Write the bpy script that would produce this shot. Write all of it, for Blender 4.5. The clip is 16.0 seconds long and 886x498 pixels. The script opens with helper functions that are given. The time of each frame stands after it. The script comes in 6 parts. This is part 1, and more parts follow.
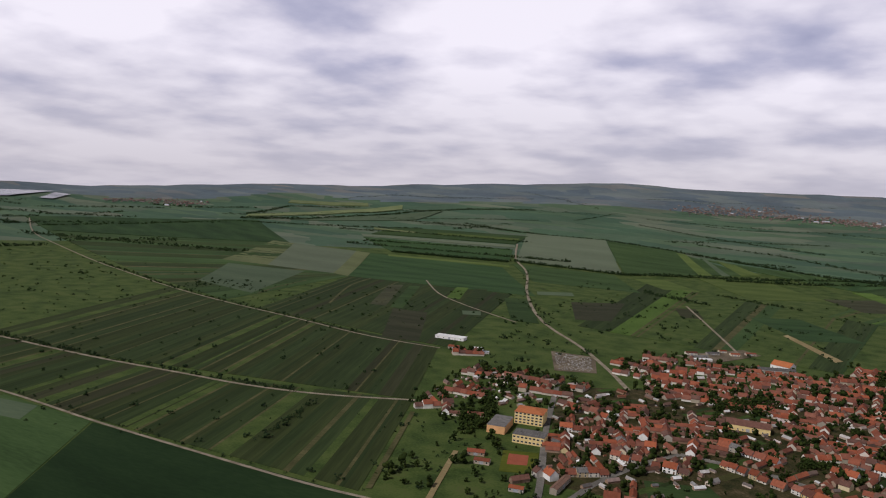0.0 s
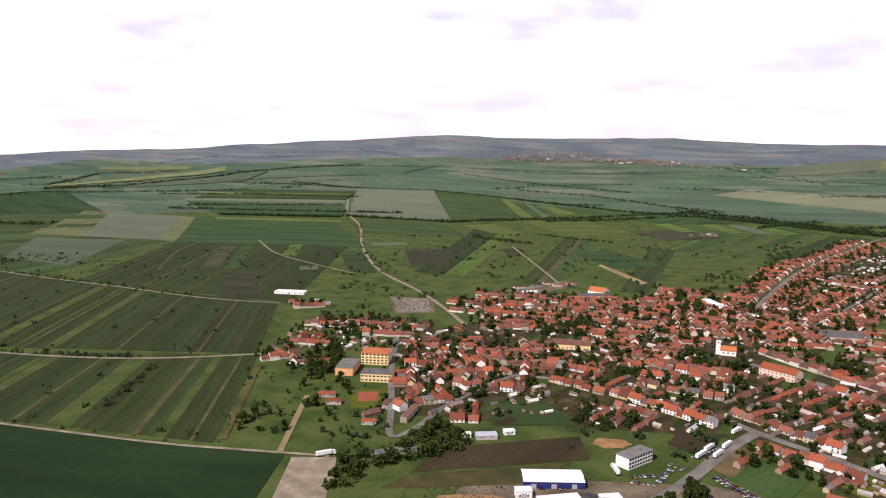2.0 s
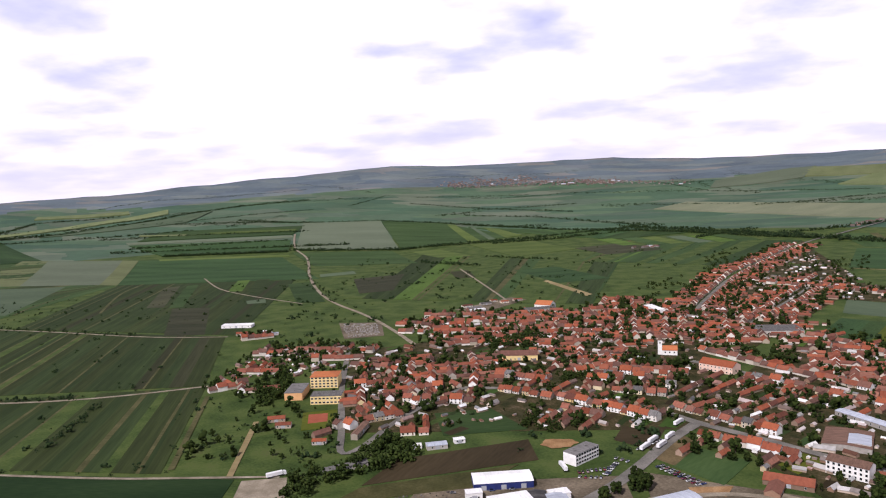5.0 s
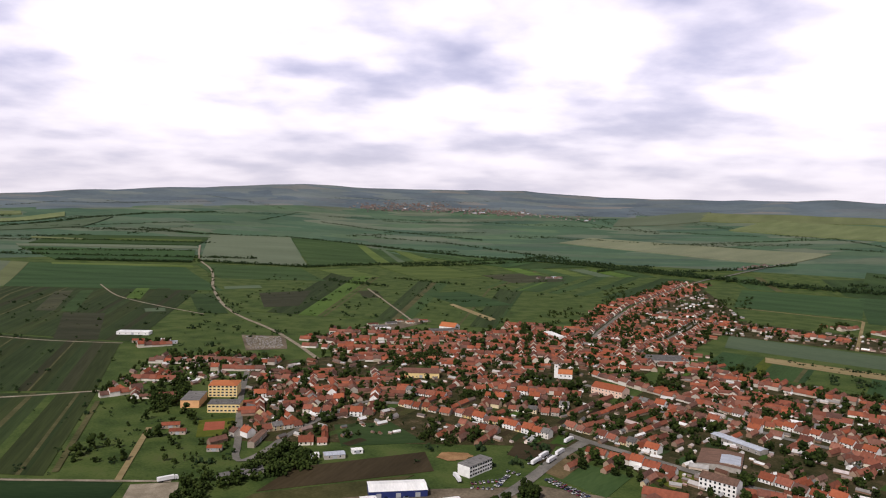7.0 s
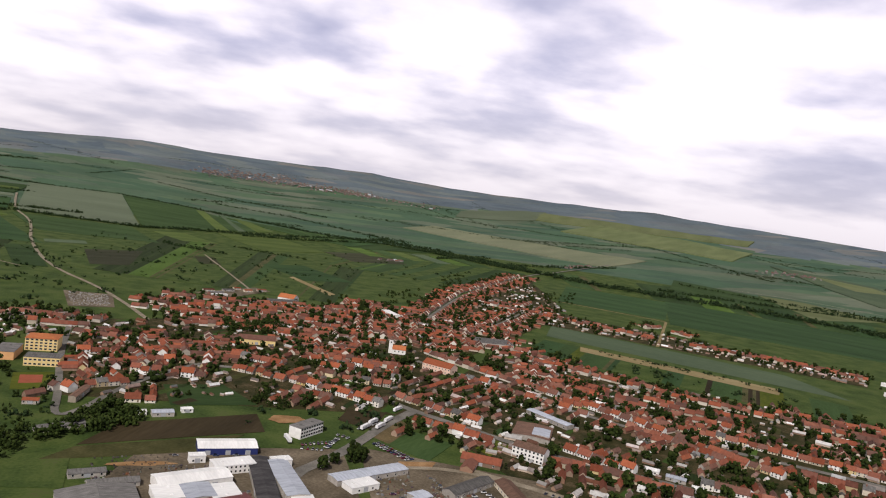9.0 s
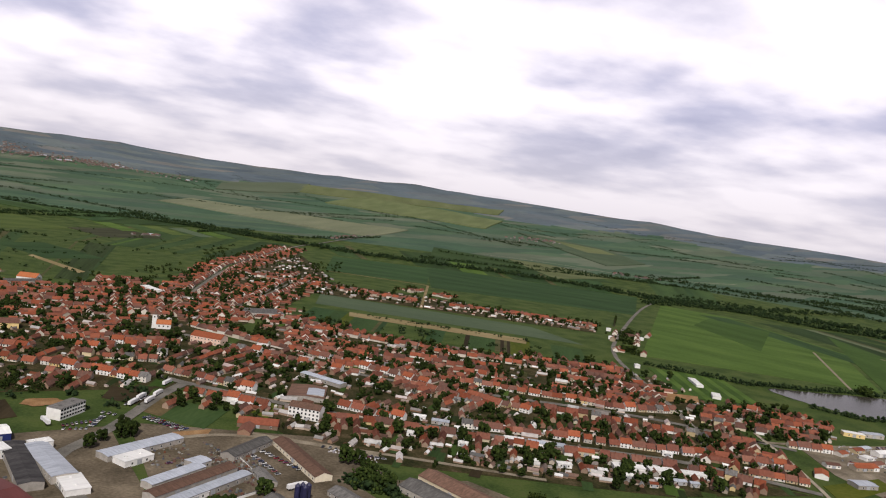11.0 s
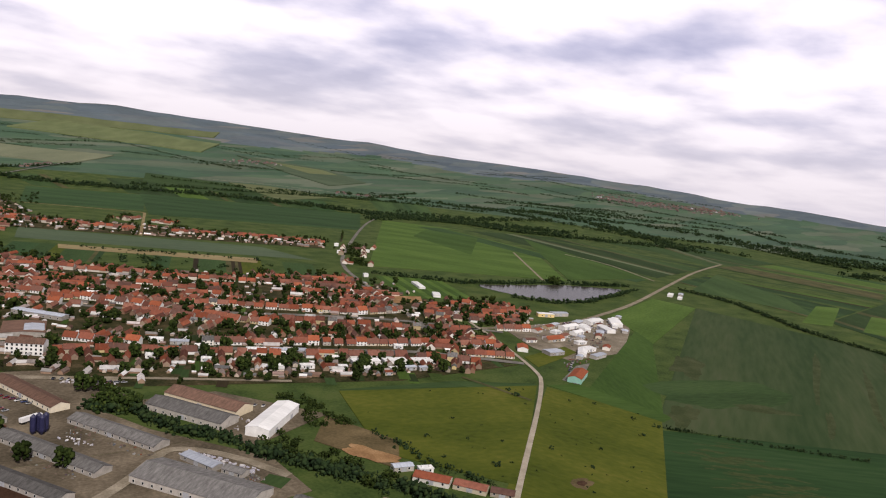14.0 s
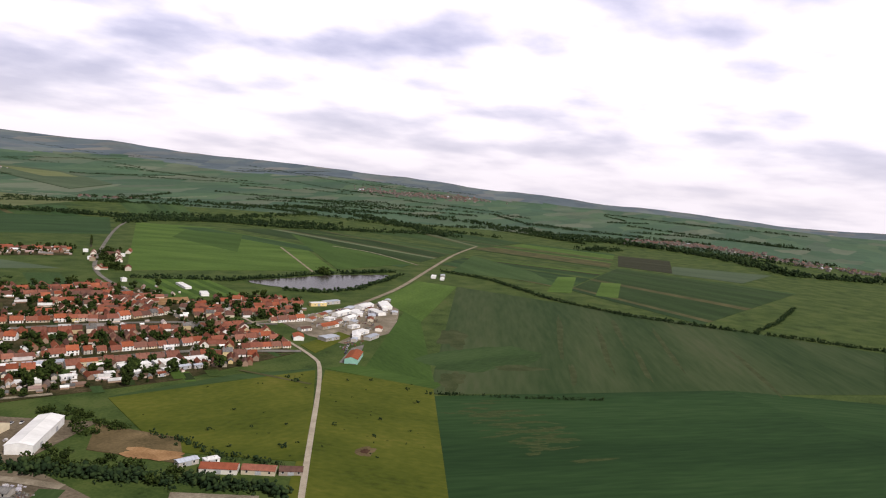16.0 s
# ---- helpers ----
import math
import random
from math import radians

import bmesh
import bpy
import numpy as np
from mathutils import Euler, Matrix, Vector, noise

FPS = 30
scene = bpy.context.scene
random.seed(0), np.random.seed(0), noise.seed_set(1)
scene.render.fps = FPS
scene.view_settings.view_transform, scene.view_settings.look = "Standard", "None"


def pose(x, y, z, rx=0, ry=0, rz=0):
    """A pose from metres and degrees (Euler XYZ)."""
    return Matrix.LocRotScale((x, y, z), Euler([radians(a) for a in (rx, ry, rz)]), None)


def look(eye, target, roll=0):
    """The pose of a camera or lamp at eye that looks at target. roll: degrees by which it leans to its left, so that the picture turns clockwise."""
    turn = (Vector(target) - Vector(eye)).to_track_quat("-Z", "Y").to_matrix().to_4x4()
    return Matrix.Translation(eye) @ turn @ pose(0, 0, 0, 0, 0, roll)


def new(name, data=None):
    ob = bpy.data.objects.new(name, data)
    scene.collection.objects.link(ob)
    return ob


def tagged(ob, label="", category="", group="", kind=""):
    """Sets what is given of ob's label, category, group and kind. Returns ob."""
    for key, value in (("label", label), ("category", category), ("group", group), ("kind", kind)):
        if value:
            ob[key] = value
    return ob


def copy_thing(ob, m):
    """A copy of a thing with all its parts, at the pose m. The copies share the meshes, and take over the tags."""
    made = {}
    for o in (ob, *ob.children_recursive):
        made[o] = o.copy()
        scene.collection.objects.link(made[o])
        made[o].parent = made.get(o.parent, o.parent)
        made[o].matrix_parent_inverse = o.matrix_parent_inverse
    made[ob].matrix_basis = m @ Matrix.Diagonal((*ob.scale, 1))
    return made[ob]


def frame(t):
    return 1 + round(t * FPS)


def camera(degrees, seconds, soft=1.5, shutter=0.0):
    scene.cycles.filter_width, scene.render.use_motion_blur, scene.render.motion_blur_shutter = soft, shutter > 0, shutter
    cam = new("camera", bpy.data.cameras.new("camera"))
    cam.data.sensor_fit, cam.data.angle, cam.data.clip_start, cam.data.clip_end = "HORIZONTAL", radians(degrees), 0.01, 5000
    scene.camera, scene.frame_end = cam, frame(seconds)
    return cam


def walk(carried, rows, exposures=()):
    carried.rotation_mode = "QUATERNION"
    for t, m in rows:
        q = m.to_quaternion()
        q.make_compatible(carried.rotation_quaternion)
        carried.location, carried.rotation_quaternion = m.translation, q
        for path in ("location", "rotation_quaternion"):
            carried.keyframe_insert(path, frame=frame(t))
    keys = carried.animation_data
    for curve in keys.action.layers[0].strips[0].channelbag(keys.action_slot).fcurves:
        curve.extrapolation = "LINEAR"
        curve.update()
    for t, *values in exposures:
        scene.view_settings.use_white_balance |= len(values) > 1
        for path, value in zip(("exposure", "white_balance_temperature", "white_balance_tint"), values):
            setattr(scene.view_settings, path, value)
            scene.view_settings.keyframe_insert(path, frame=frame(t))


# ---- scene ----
cam = camera(61.8, 16.0, soft=1.1)
# seconds, place in metres, yaw to the left, pitch up, roll
ROWS = [
    (0.0, 27.7, 68.7, 241.3, 29.12, -5.05, 3.08),
    (0.5, 27.2, 58.9, 239.2, 25.54, -6.35, 5.31),
    (1.0, 27.8, 52.3, 237.0, 22.35, -7.43, 6.21),
    (1.5, 29.3, 47.9, 234.7, 18.63, -7.98, 7.47),
    (2.0, 31.4, 45.1, 232.2, 15.93, -7.92, 0.63),
    (2.5, 33.7, 43.3, 229.8, 14.51, -8.22, -3.65),
    (3.0, 36.3, 41.9, 227.3, 15.29, -8.22, -1.10),
    (3.2, 37.3, 41.5, 226.4, 15.62, -8.15, -2.25),
    (5.3, 45.9, 33.4, 217.0, 11.35, -5.09, -1.69),
    (5.5, 46.4, 32.1, 216.2, 10.26, -4.90, -0.32),
    (6.0, 47.3, 28.4, 214.2, 8.82, -4.31, 2.54),
    (6.5, 47.8, 24.0, 212.4, 7.79, -3.95, 3.04),
    (7.0, 47.7, 19.1, 210.6, 5.16, -3.63, 1.51),
    (7.5, 47.2, 13.7, 208.9, 2.45, -3.53, 1.57),
    (8.0, 46.2, 7.9, 207.3, -0.16, -3.74, 3.58),
    (8.5, 44.8, 1.9, 205.8, -3.12, -4.14, 5.39),
    (9.0, 43.0, -4.2, 204.2, -7.12, -3.98, 7.62),
    (9.5, 40.8, -10.2, 202.8, -11.66, -3.66, 8.24),
    (10.0, 38.3, -15.9, 201.3, -16.20, -3.62, 8.61),
    (10.2, 37.2, -18.1, 200.8, -18.13, -3.60, 8.55),
    (12.3, 23.1, -36.3, 194.7, -35.27, -5.26, 2.23),
    (12.5, 21.5, -37.5, 194.2, -36.62, -5.73, 1.31),
    (13.0, 17.5, -40.1, 192.7, -40.11, -6.72, 3.43),
    (13.5, 13.3, -42.2, 191.3, -42.94, -7.63, 5.69),
    (14.0, 8.7, -44.1, 190.0, -47.27, -7.02, 6.41),
    (14.5, 3.9, -46.0, 188.7, -51.69, -6.49, 8.46),
    (15.0, -1.3, -48.3, 187.5, -56.42, -6.05, 8.35),
    (15.5, -7.0, -51.4, 186.4, -61.10, -5.80, 7.50),
    (16.0, -13.3, -55.8, 185.5, -65.29, -5.67, 4.67),
]
# seconds, stops, white balance and tint
EXPOSURES = [(0.0, -0.59, 6150, 14), (0.5, -0.35, 6200, 13), (1.0, -0.09, 6270, 15), (1.5, 0.07, 6370, 21), (2.0, 0.35, 6370, 22), (2.5, 0.42, 5670, 32), (3.0, 0.47, 5470, 34), (5.5, 0.06, 6120, 17), (7.0, -0.13, 6270, 15),
             (8.5, -0.16, 6370, 14), (10.0, -0.21, 6370, 13), (12.5, -0.28, 6370, 14), (13.5, -0.39, 6360, 15), (14.0, -0.16, 6410, 15), (14.5, -0.02, 6410, 15), (16.0, 0.01, 6360, 14)]


def heading(yaw, pitch, roll):
    """The turn of a camera from its yaw, pitch and roll in degrees."""
    return pose(0, 0, 0, 0, 0, yaw) @ pose(0, 0, 0, 90 + pitch) @ pose(0, 0, 0, 0, 0, roll)


walk(cam, [(t, Matrix.Translation((x, y, z)) @ heading(yaw, pitch, roll)) for t, x, y, z, yaw, pitch, roll in ROWS], EXPOSURES)

# ---- sky and sun ----
SUN_AZ, SUN_EL = 205.0, 48.0  # degrees: clockwise from +y, above the horizon


def linked(tree, *pairs):
    for a, b in pairs:
        tree.links.new(a, b)


def make_sky():
    world = bpy.data.worlds.new("overcast_sky")
    scene.world = world
    world.use_nodes = True
    tree = world.node_tree
    tree.nodes.clear()
    add = tree.nodes.new
    out, mix = add("ShaderNodeOutputWorld"), add("ShaderNodeMixShader")
    blue, cloud = add("ShaderNodeBackground"), add("ShaderNodeBackground")
    sky = add("ShaderNodeTexSky")
    sky.sky_type, sky.sun_disc = "NISHITA", False
    sky.sun_elevation, sky.sun_rotation = radians(SUN_EL), radians(SUN_AZ)
    blue.inputs["Strength"].default_value = 0.1
    tex, sep = add("ShaderNodeTexCoord"), add("ShaderNodeSeparateXYZ")
    up = add("ShaderNodeMath")
    up.operation, up.inputs[1].default_value = "MAXIMUM", 0.0
    lift, above = add("ShaderNodeMath"), add("ShaderNodeMath")
    lift.operation, lift.inputs[1].default_value = "ADD", 0.13
    above.operation, above.inputs[1].default_value = "ADD", 0.06
    flat = add("ShaderNodeCombineXYZ")
    div = add("ShaderNodeVectorMath")
    div.operation = "DIVIDE"
    both = add("ShaderNodeCombineXYZ")
    linked(tree, (tex.outputs["Generated"], sep.inputs[0]), (sep.outputs["Z"], above.inputs[0]), (above.outputs[0], up.inputs[0]), (up.outputs[0], lift.inputs[0]),
           (sep.outputs["X"], flat.inputs[0]), (sep.outputs["Y"], flat.inputs[1]), (lift.outputs[0], both.inputs[0]), (lift.outputs[0], both.inputs[1]))
    both.inputs[2].default_value = 1.0
    linked(tree, (flat.outputs[0], div.inputs[0]), (both.outputs[0], div.inputs[1]))
    big, fine = add("ShaderNodeTexNoise"), add("ShaderNodeTexNoise")
    for n, scale, detail, rough in ((big, 1.15, 3.0, 0.45), (fine, 3.1, 5.0, 0.5)):
        n.inputs["Scale"].default_value, n.inputs["Detail"].default_value, n.inputs["Roughness"].default_value = scale, detail, rough
        n.inputs["Distortion"].default_value = 0.0
        linked(tree, (div.outputs[0], n.inputs["Vector"]))
    total = add("ShaderNodeMix")
    total.inputs["Factor"].default_value = 0.3
    linked(tree, (big.outputs["Fac"], total.inputs[2]), (fine.outputs["Fac"], total.inputs[3]))
    ramp = add("ShaderNodeValToRGB")
    marks = ramp.color_ramp.elements
    marks[0].position, marks[0].color = 0.36, (0.55, 0.55, 0.74, 1)
    marks[1].position, marks[1].color = 0.57, (1.46, 1.37, 1.42, 1)
    for place, colour in ((0.42, (0.75, 0.73, 0.90, 1)), (0.46, (0.96, 0.91, 1.04, 1)), (0.50, (1.18, 1.11, 1.20, 1))):
        marks.new(place).color = colour
    linked(tree, (total.outputs[0], ramp.inputs[0]))
    # a warmer, greyer band of thick cloud low over the horizon
    low = add("ShaderNodeMapRange")
    low.inputs["From Min"].default_value, low.inputs["From Max"].default_value = 0.0, 0.16
    low.inputs["To Min"].default_value, low.inputs["To Max"].default_value = 0.75, 0.0
    warm = add("ShaderNodeMix")
    warm.data_type = "RGBA"
    warm.inputs[7].default_value = (0.88, 0.82, 0.85, 1)
    # the unseen upper sky is dimmed to cut the fill light on the ground
    high, dim = add("ShaderNodeMapRange"), add("ShaderNodeHueSaturation")
    high.inputs["From Min"].default_value, high.inputs["From Max"].default_value = 0.34, 0.6
    high.inputs["To Min"].default_value, high.inputs["To Max"].default_value = 1.0, 0.05
    linked(tree, (sep.outputs["Z"], low.inputs["Value"]), (low.outputs[0], warm.inputs[0]), (ramp.outputs[0], warm.inputs[6]), (warm.outputs[2], dim.inputs["Color"]),
           (sep.outputs["Z"], high.inputs["Value"]), (high.outputs[0], dim.inputs["Value"]), (dim.outputs[0], cloud.inputs["Color"]))
    cloud.inputs["Strength"].default_value = 1.0
    mix.inputs[0].default_value = 0.93
    linked(tree, (sky.outputs[0], blue.inputs["Color"]), (blue.outputs[0], mix.inputs[1]), (cloud.outputs[0], mix.inputs[2]), (mix.outputs[0], out.inputs[0]))


make_sky()
lamp = bpy.data.lights.new("sun", "SUN")
lamp.energy, lamp.angle, lamp.color = 4.3, radians(4), (1.0, 0.935, 0.84)
sun = new("sun", lamp)
sun.matrix_basis = look((400 * math.sin(radians(SUN_AZ)), 400 * math.cos(radians(SUN_AZ)), 400 * math.tan(radians(SUN_EL))), (0, 0, 0))


# ---- materials ----
def material(name, colours, scale=0.5, rough=0.9, bump=0.4, vary=0.0, stretch=(1, 1, 1), metal=0.0, fine=9.0, by_object=False, mottled=0.5, by_island=False, gloss=None):
    """Two scales of noise over a ramp of colours; by_object picks the place on the ramp for each object, by_island for each loose piece."""
    m = bpy.data.materials.new(name)
    m.use_nodes = True
    tree = m.node_tree
    add, shader = tree.nodes.new, tree.nodes["Principled BSDF"]
    shader.inputs["Roughness"].default_value, shader.inputs["Metallic"].default_value = rough, metal
    shader.inputs["Specular IOR Level"].default_value = gloss if gloss is not None else (0.05 if rough > 0.75 else 0.5)
    tex, put = add("ShaderNodeTexCoord"), add("ShaderNodeMapping")
    put.inputs["Scale"].default_value = stretch
    info = add("ShaderNodeObjectInfo")
    coarse, small = add("ShaderNodeTexNoise"), add("ShaderNodeTexNoise")
    for n, s in ((coarse, scale), (small, scale * fine)):
        n.inputs["Scale"].default_value, n.inputs["Detail"].default_value = s, 5.0
        linked(tree, (put.outputs[0], n.inputs["Vector"]))
    linked(tree, (tex.outputs["Object"], put.inputs[0]))
    spread = add("ShaderNodeMapRange")
    spread.inputs["From Min"].default_value, spread.inputs["From Max"].default_value = 0.28, 0.72
    blend = add("ShaderNodeMix")
    blend.inputs[0].default_value = 0.35
    linked(tree, (coarse.outputs["Fac"], blend.inputs[2]), (small.outputs["Fac"], blend.inputs[3]), (blend.outputs[0], spread.inputs["Value"]))
    ramp = add("ShaderNodeValToRGB")
    marks = ramp.color_ramp.elements
    last = len(colours) - 1
    marks[0].color, marks[1].color = (*colours[0], 1), (*colours[last], 1)
    for i in range(1, last):
        marks.new(i / last).color = (*colours[i], 1)
    if by_object or by_island:
        pick = info.outputs["Random"] if by_object else add("ShaderNodeNewGeometry").outputs["Random Per Island"]
        linked(tree, (pick, ramp.inputs[0]))
    else:
        linked(tree, (spread.outputs[0], ramp.inputs[0]))
    tone = add("ShaderNodeHueSaturation")
    shade = add("ShaderNodeMapRange")
    shade.inputs["To Min"].default_value, shade.inputs["To Max"].default_value = 1 - mottled * 0.6, 1 + mottled * 0.6
    linked(tree, (spread.outputs[0], shade.inputs["Value"]))
    value = shade.outputs[0]
    if vary:
        own, times_ = add("ShaderNodeMapRange"), add("ShaderNodeMath")
        own.inputs["To Min"].default_value, own.inputs["To Max"].default_value = 1 - vary, 1 + vary
        times_.operation = "MULTIPLY"
        linked(tree, (info.outputs["Random"], own.inputs["Value"]), (own.outputs[0], times_.inputs[0]), (value, times_.inputs[1]))
        value = times_.outputs[0]
    linked(tree, (ramp.outputs[0], tone.inputs["Color"]), (value, tone.inputs["Value"]), (tone.outputs[0], shader.inputs["Base Color"]))
    if bump:
        relief = add("ShaderNodeBump")
        relief.inputs["Strength"].default_value, relief.inputs["Distance"].default_value = bump, 0.4 / max(scale, 0.05) * 0.2
        linked(tree, (blend.outputs[0], relief.inputs["Height"]), (relief.outputs[0], shader.inputs["Normal"]))
    return m


M = {}
M["grass"] = material("rough_grass", [(0.026, 0.043, 0.013), (0.040, 0.066, 0.017), (0.059, 0.082, 0.022), (0.054, 0.056, 0.024)], 0.03, fine=14)
M["crop_dark"] = material("dark_crop", [(0.021, 0.046, 0.017), (0.028, 0.057, 0.020), (0.036, 0.066, 0.023)], 0.02, vary=0.18, stretch=(0.25, 1, 1), fine=20)
M["crop_lime"] = material("yellow_green_crop", [(0.054, 0.082, 0.020), (0.068, 0.098, 0.025), (0.086, 0.110, 0.032)], 0.02, vary=0.15, stretch=(0.3, 1, 1), fine=20, mottled=0.3)
M["crop_olive"] = material("pale_olive_crop", [(0.090, 0.108, 0.048), (0.110, 0.128, 0.058), (0.130, 0.142, 0.068)], 0.012, vary=0.12, stretch=(0.3, 1, 1), fine=20, mottled=0.2)
M["crop_ash"] = material("pale_grey_crop", [(0.086, 0.109, 0.070), (0.098, 0.120, 0.078), (0.110, 0.132, 0.087)], 0.010, vary=0.08, stretch=(0.3, 1, 1), fine=20, mottled=0.15)
M["crop_tan"] = material("ripening_grain", [(0.126, 0.142, 0.088), (0.144, 0.158, 0.098), (0.164, 0.176, 0.110)], 0.012, stretch=(0.3, 1, 1), fine=20, mottled=0.2)
M["soil_plum"] = material("purple_brown_soil", [(0.031, 0.040, 0.018), (0.040, 0.043, 0.024), (0.052, 0.052, 0.028)], 0.03, vary=0.2, stretch=(0.15, 1, 1), fine=16)
M["crop_deep"] = material("deep_green_crop", [(0.009, 0.021, 0.007), (0.012, 0.027, 0.009), (0.017, 0.032, 0.011)], 0.02, vary=0.15, stretch=(0.25, 1, 1), fine=20)
M["crop"] = material("green_crop", [(0.024, 0.046, 0.015), (0.032, 0.059, 0.019), (0.043, 0.068, 0.023)], 0.02, vary=0.25, stretch=(0.2, 1, 1), fine=20)
M["crop_bright"] = material("bright_crop", [(0.050, 0.091, 0.017), (0.060, 0.104, 0.021), (0.073, 0.110, 0.025)], 0.02, vary=0.12, stretch=(0.3, 1, 1), fine=20)
M["crop_pale"] = material("pale_crop", [(0.085, 0.105, 0.058), (0.105, 0.125, 0.070), (0.12, 0.138, 0.078)], 0.012, vary=0.12, stretch=(0.3, 1, 1), fine=20, mottled=0.2)
M["crop_grey"] = material("grey_green_crop", [(0.056, 0.082, 0.048), (0.068, 0.096, 0.056), (0.080, 0.106, 0.062)], 0.012, vary=0.1, stretch=(0.3, 1, 1), fine=20, mottled=0.25)
M["crop_field"] = material("young_crop", [(0.013, 0.034, 0.012), (0.017, 0.041, 0.014), (0.022, 0.049, 0.016), (0.030, 0.052, 0.019)], 0.010, stretch=(0.12, 1, 1), fine=24)
M["crop_lush"] = material("lush_green_crop", [(0.032, 0.064, 0.014), (0.040, 0.076, 0.016), (0.049, 0.084, 0.019)], 0.015, stretch=(0.25, 1, 1), fine=20)
M["sparse_bare"] = material("thin_crop_on_soil", [(0.027, 0.048, 0.016), (0.039, 0.054, 0.019), (0.054, 0.060, 0.025)], 0.12, bump=0, fine=8)
M["bare"] = material("bare_field_soil", [(0.032, 0.050, 0.017), (0.042, 0.054, 0.021), (0.056, 0.058, 0.028)], 0.05, fine=10)
M["plot_olive"] = material("olive_grass_plot", [(0.023, 0.031, 0.011), (0.031, 0.043, 0.014), (0.043, 0.054, 0.018)], 0.05, vary=0.15, stretch=(0.04, 1, 1), fine=8)
M["plot_brown"] = material("brown_tilled_plot", [(0.027, 0.032, 0.014), (0.034, 0.037, 0.018), (0.039, 0.048, 0.019)], 0.05, vary=0.15, stretch=(0.04, 1, 1), fine=8)
M["plot_green"] = material("green_vegetable_plot", [(0.020, 0.033, 0.012), (0.027, 0.042, 0.014), (0.038, 0.054, 0.018)], 0.05, vary=0.15, stretch=(0.04, 1, 1), fine=8)
M["plot_dry"] = material("dry_mown_grass", [(0.036, 0.040, 0.014), (0.052, 0.052, 0.019), (0.068, 0.060, 0.026)], 0.05, vary=0.1, fine=9)
M["crop_yellow"] = material("yellow_crop", [(0.108, 0.136, 0.060), (0.126, 0.152, 0.068), (0.144, 0.166, 0.076)], 0.02, vary=0.12, stretch=(0.3, 1, 1), fine=20, mottled=0.25)
M["meadow"] = material("mown_meadow", [(0.037, 0.055, 0.009), (0.059, 0.077, 0.010), (0.073, 0.084, 0.012), (0.090, 0.086, 0.017)], 0.018, stretch=(0.6, 1, 1), fine=14)
M["soil"] = material("ploughed_soil", [(0.026, 0.020, 0.011), (0.034, 0.026, 0.014), (0.044, 0.033, 0.018)], 0.02, vary=0.25, stretch=(0.15, 1, 1), fine=20)
M["stubble"] = material("stubble", [(0.176, 0.136, 0.068), (0.224, 0.176, 0.088), (0.264, 0.216, 0.12)], 0.03, vary=0.12, stretch=(0.2, 1, 1), fine=16, mottled=0.3)
M["dirt"] = material("dirt_track", [(0.16, 0.136, 0.096), (0.216, 0.184, 0.136), (0.272, 0.24, 0.184)], 0.08, fine=12)
M["pale_dirt"] = material("pale_dirt_road", [(0.25, 0.215, 0.165), (0.32, 0.28, 0.22), (0.38, 0.34, 0.27)], 0.08, fine=12, mottled=0.3)
M["yard"] = material("yard_gravel", [(0.052, 0.045, 0.028), (0.092, 0.075, 0.052), (0.135, 0.110, 0.078), (0.185, 0.152, 0.110)], 0.03, fine=15)
M["yard_pale"] = material("pale_gravel_yard", [(0.10, 0.083, 0.060), (0.15, 0.126, 0.092), (0.20, 0.172, 0.130), (0.26, 0.225, 0.175)], 0.04, fine=14)
M["soil_red"] = material("red_brown_earth", [(0.040, 0.022, 0.014), (0.055, 0.030, 0.019), (0.075, 0.045, 0.030)], 0.05, fine=12)
M["bank"] = material("bare_brown_bank", [(0.064, 0.054, 0.024), (0.100, 0.076, 0.038), (0.135, 0.100, 0.052)], 0.04, fine=12)
M["clay"] = material("bare_clay", [(0.19, 0.105, 0.050), (0.25, 0.145, 0.068), (0.29, 0.19, 0.10)], 0.08)
M["tennis"] = material("red_sand_court", [(0.24, 0.07, 0.04), (0.28, 0.085, 0.05)], 0.1, mottled=0.2)
M["asphalt"] = material("worn_asphalt", [(0.11, 0.103, 0.092), (0.145, 0.137, 0.122), (0.185, 0.172, 0.152)], 0.06, fine=12)
M["garden"] = material("village_gardens", [(0.013, 0.015, 0.006), (0.028, 0.031, 0.011), (0.054, 0.043, 0.021), (0.098, 0.074, 0.047)], 0.06, fine=8)
M["verge"] = material("dry_grass_verge", [(0.048, 0.052, 0.020), (0.068, 0.066, 0.028), (0.090, 0.082, 0.038)], 0.03, fine=10)
M["sparse"] = material("sparse_crop_on_soil", [(0.024, 0.049, 0.018), (0.032, 0.056, 0.020), (0.043, 0.060, 0.025), (0.055, 0.061, 0.032)], 0.012, stretch=(0.12, 1, 1), fine=12)
M["water"] = material("pond_water", [(0.034, 0.032, 0.026), (0.044, 0.041, 0.033)], 0.05, rough=0.18, bump=0.05, mottled=0.1, gloss=0.035)
M["lake"] = material("far_lake", [(0.02, 0.025, 0.028), (0.03, 0.035, 0.04)], 0.01, rough=0.2, bump=0.0, mottled=0.1)
M["leaf"] = material("leaves", [(0.011, 0.018, 0.004), (0.019, 0.031, 0.007), (0.035, 0.049, 0.011)], 0.6, rough=0.85, bump=0.8, vary=0.3, by_island=True)
M["far_leaf"] = material("hedge_leaves", [(0.012, 0.022, 0.010), (0.019, 0.034, 0.013), (0.032, 0.050, 0.017)], 0.3, rough=0.9, bump=0.5, by_island=True)
M["bark"] = material("bark", [(0.05, 0.04, 0.03), (0.09, 0.075, 0.055)], 2.0)
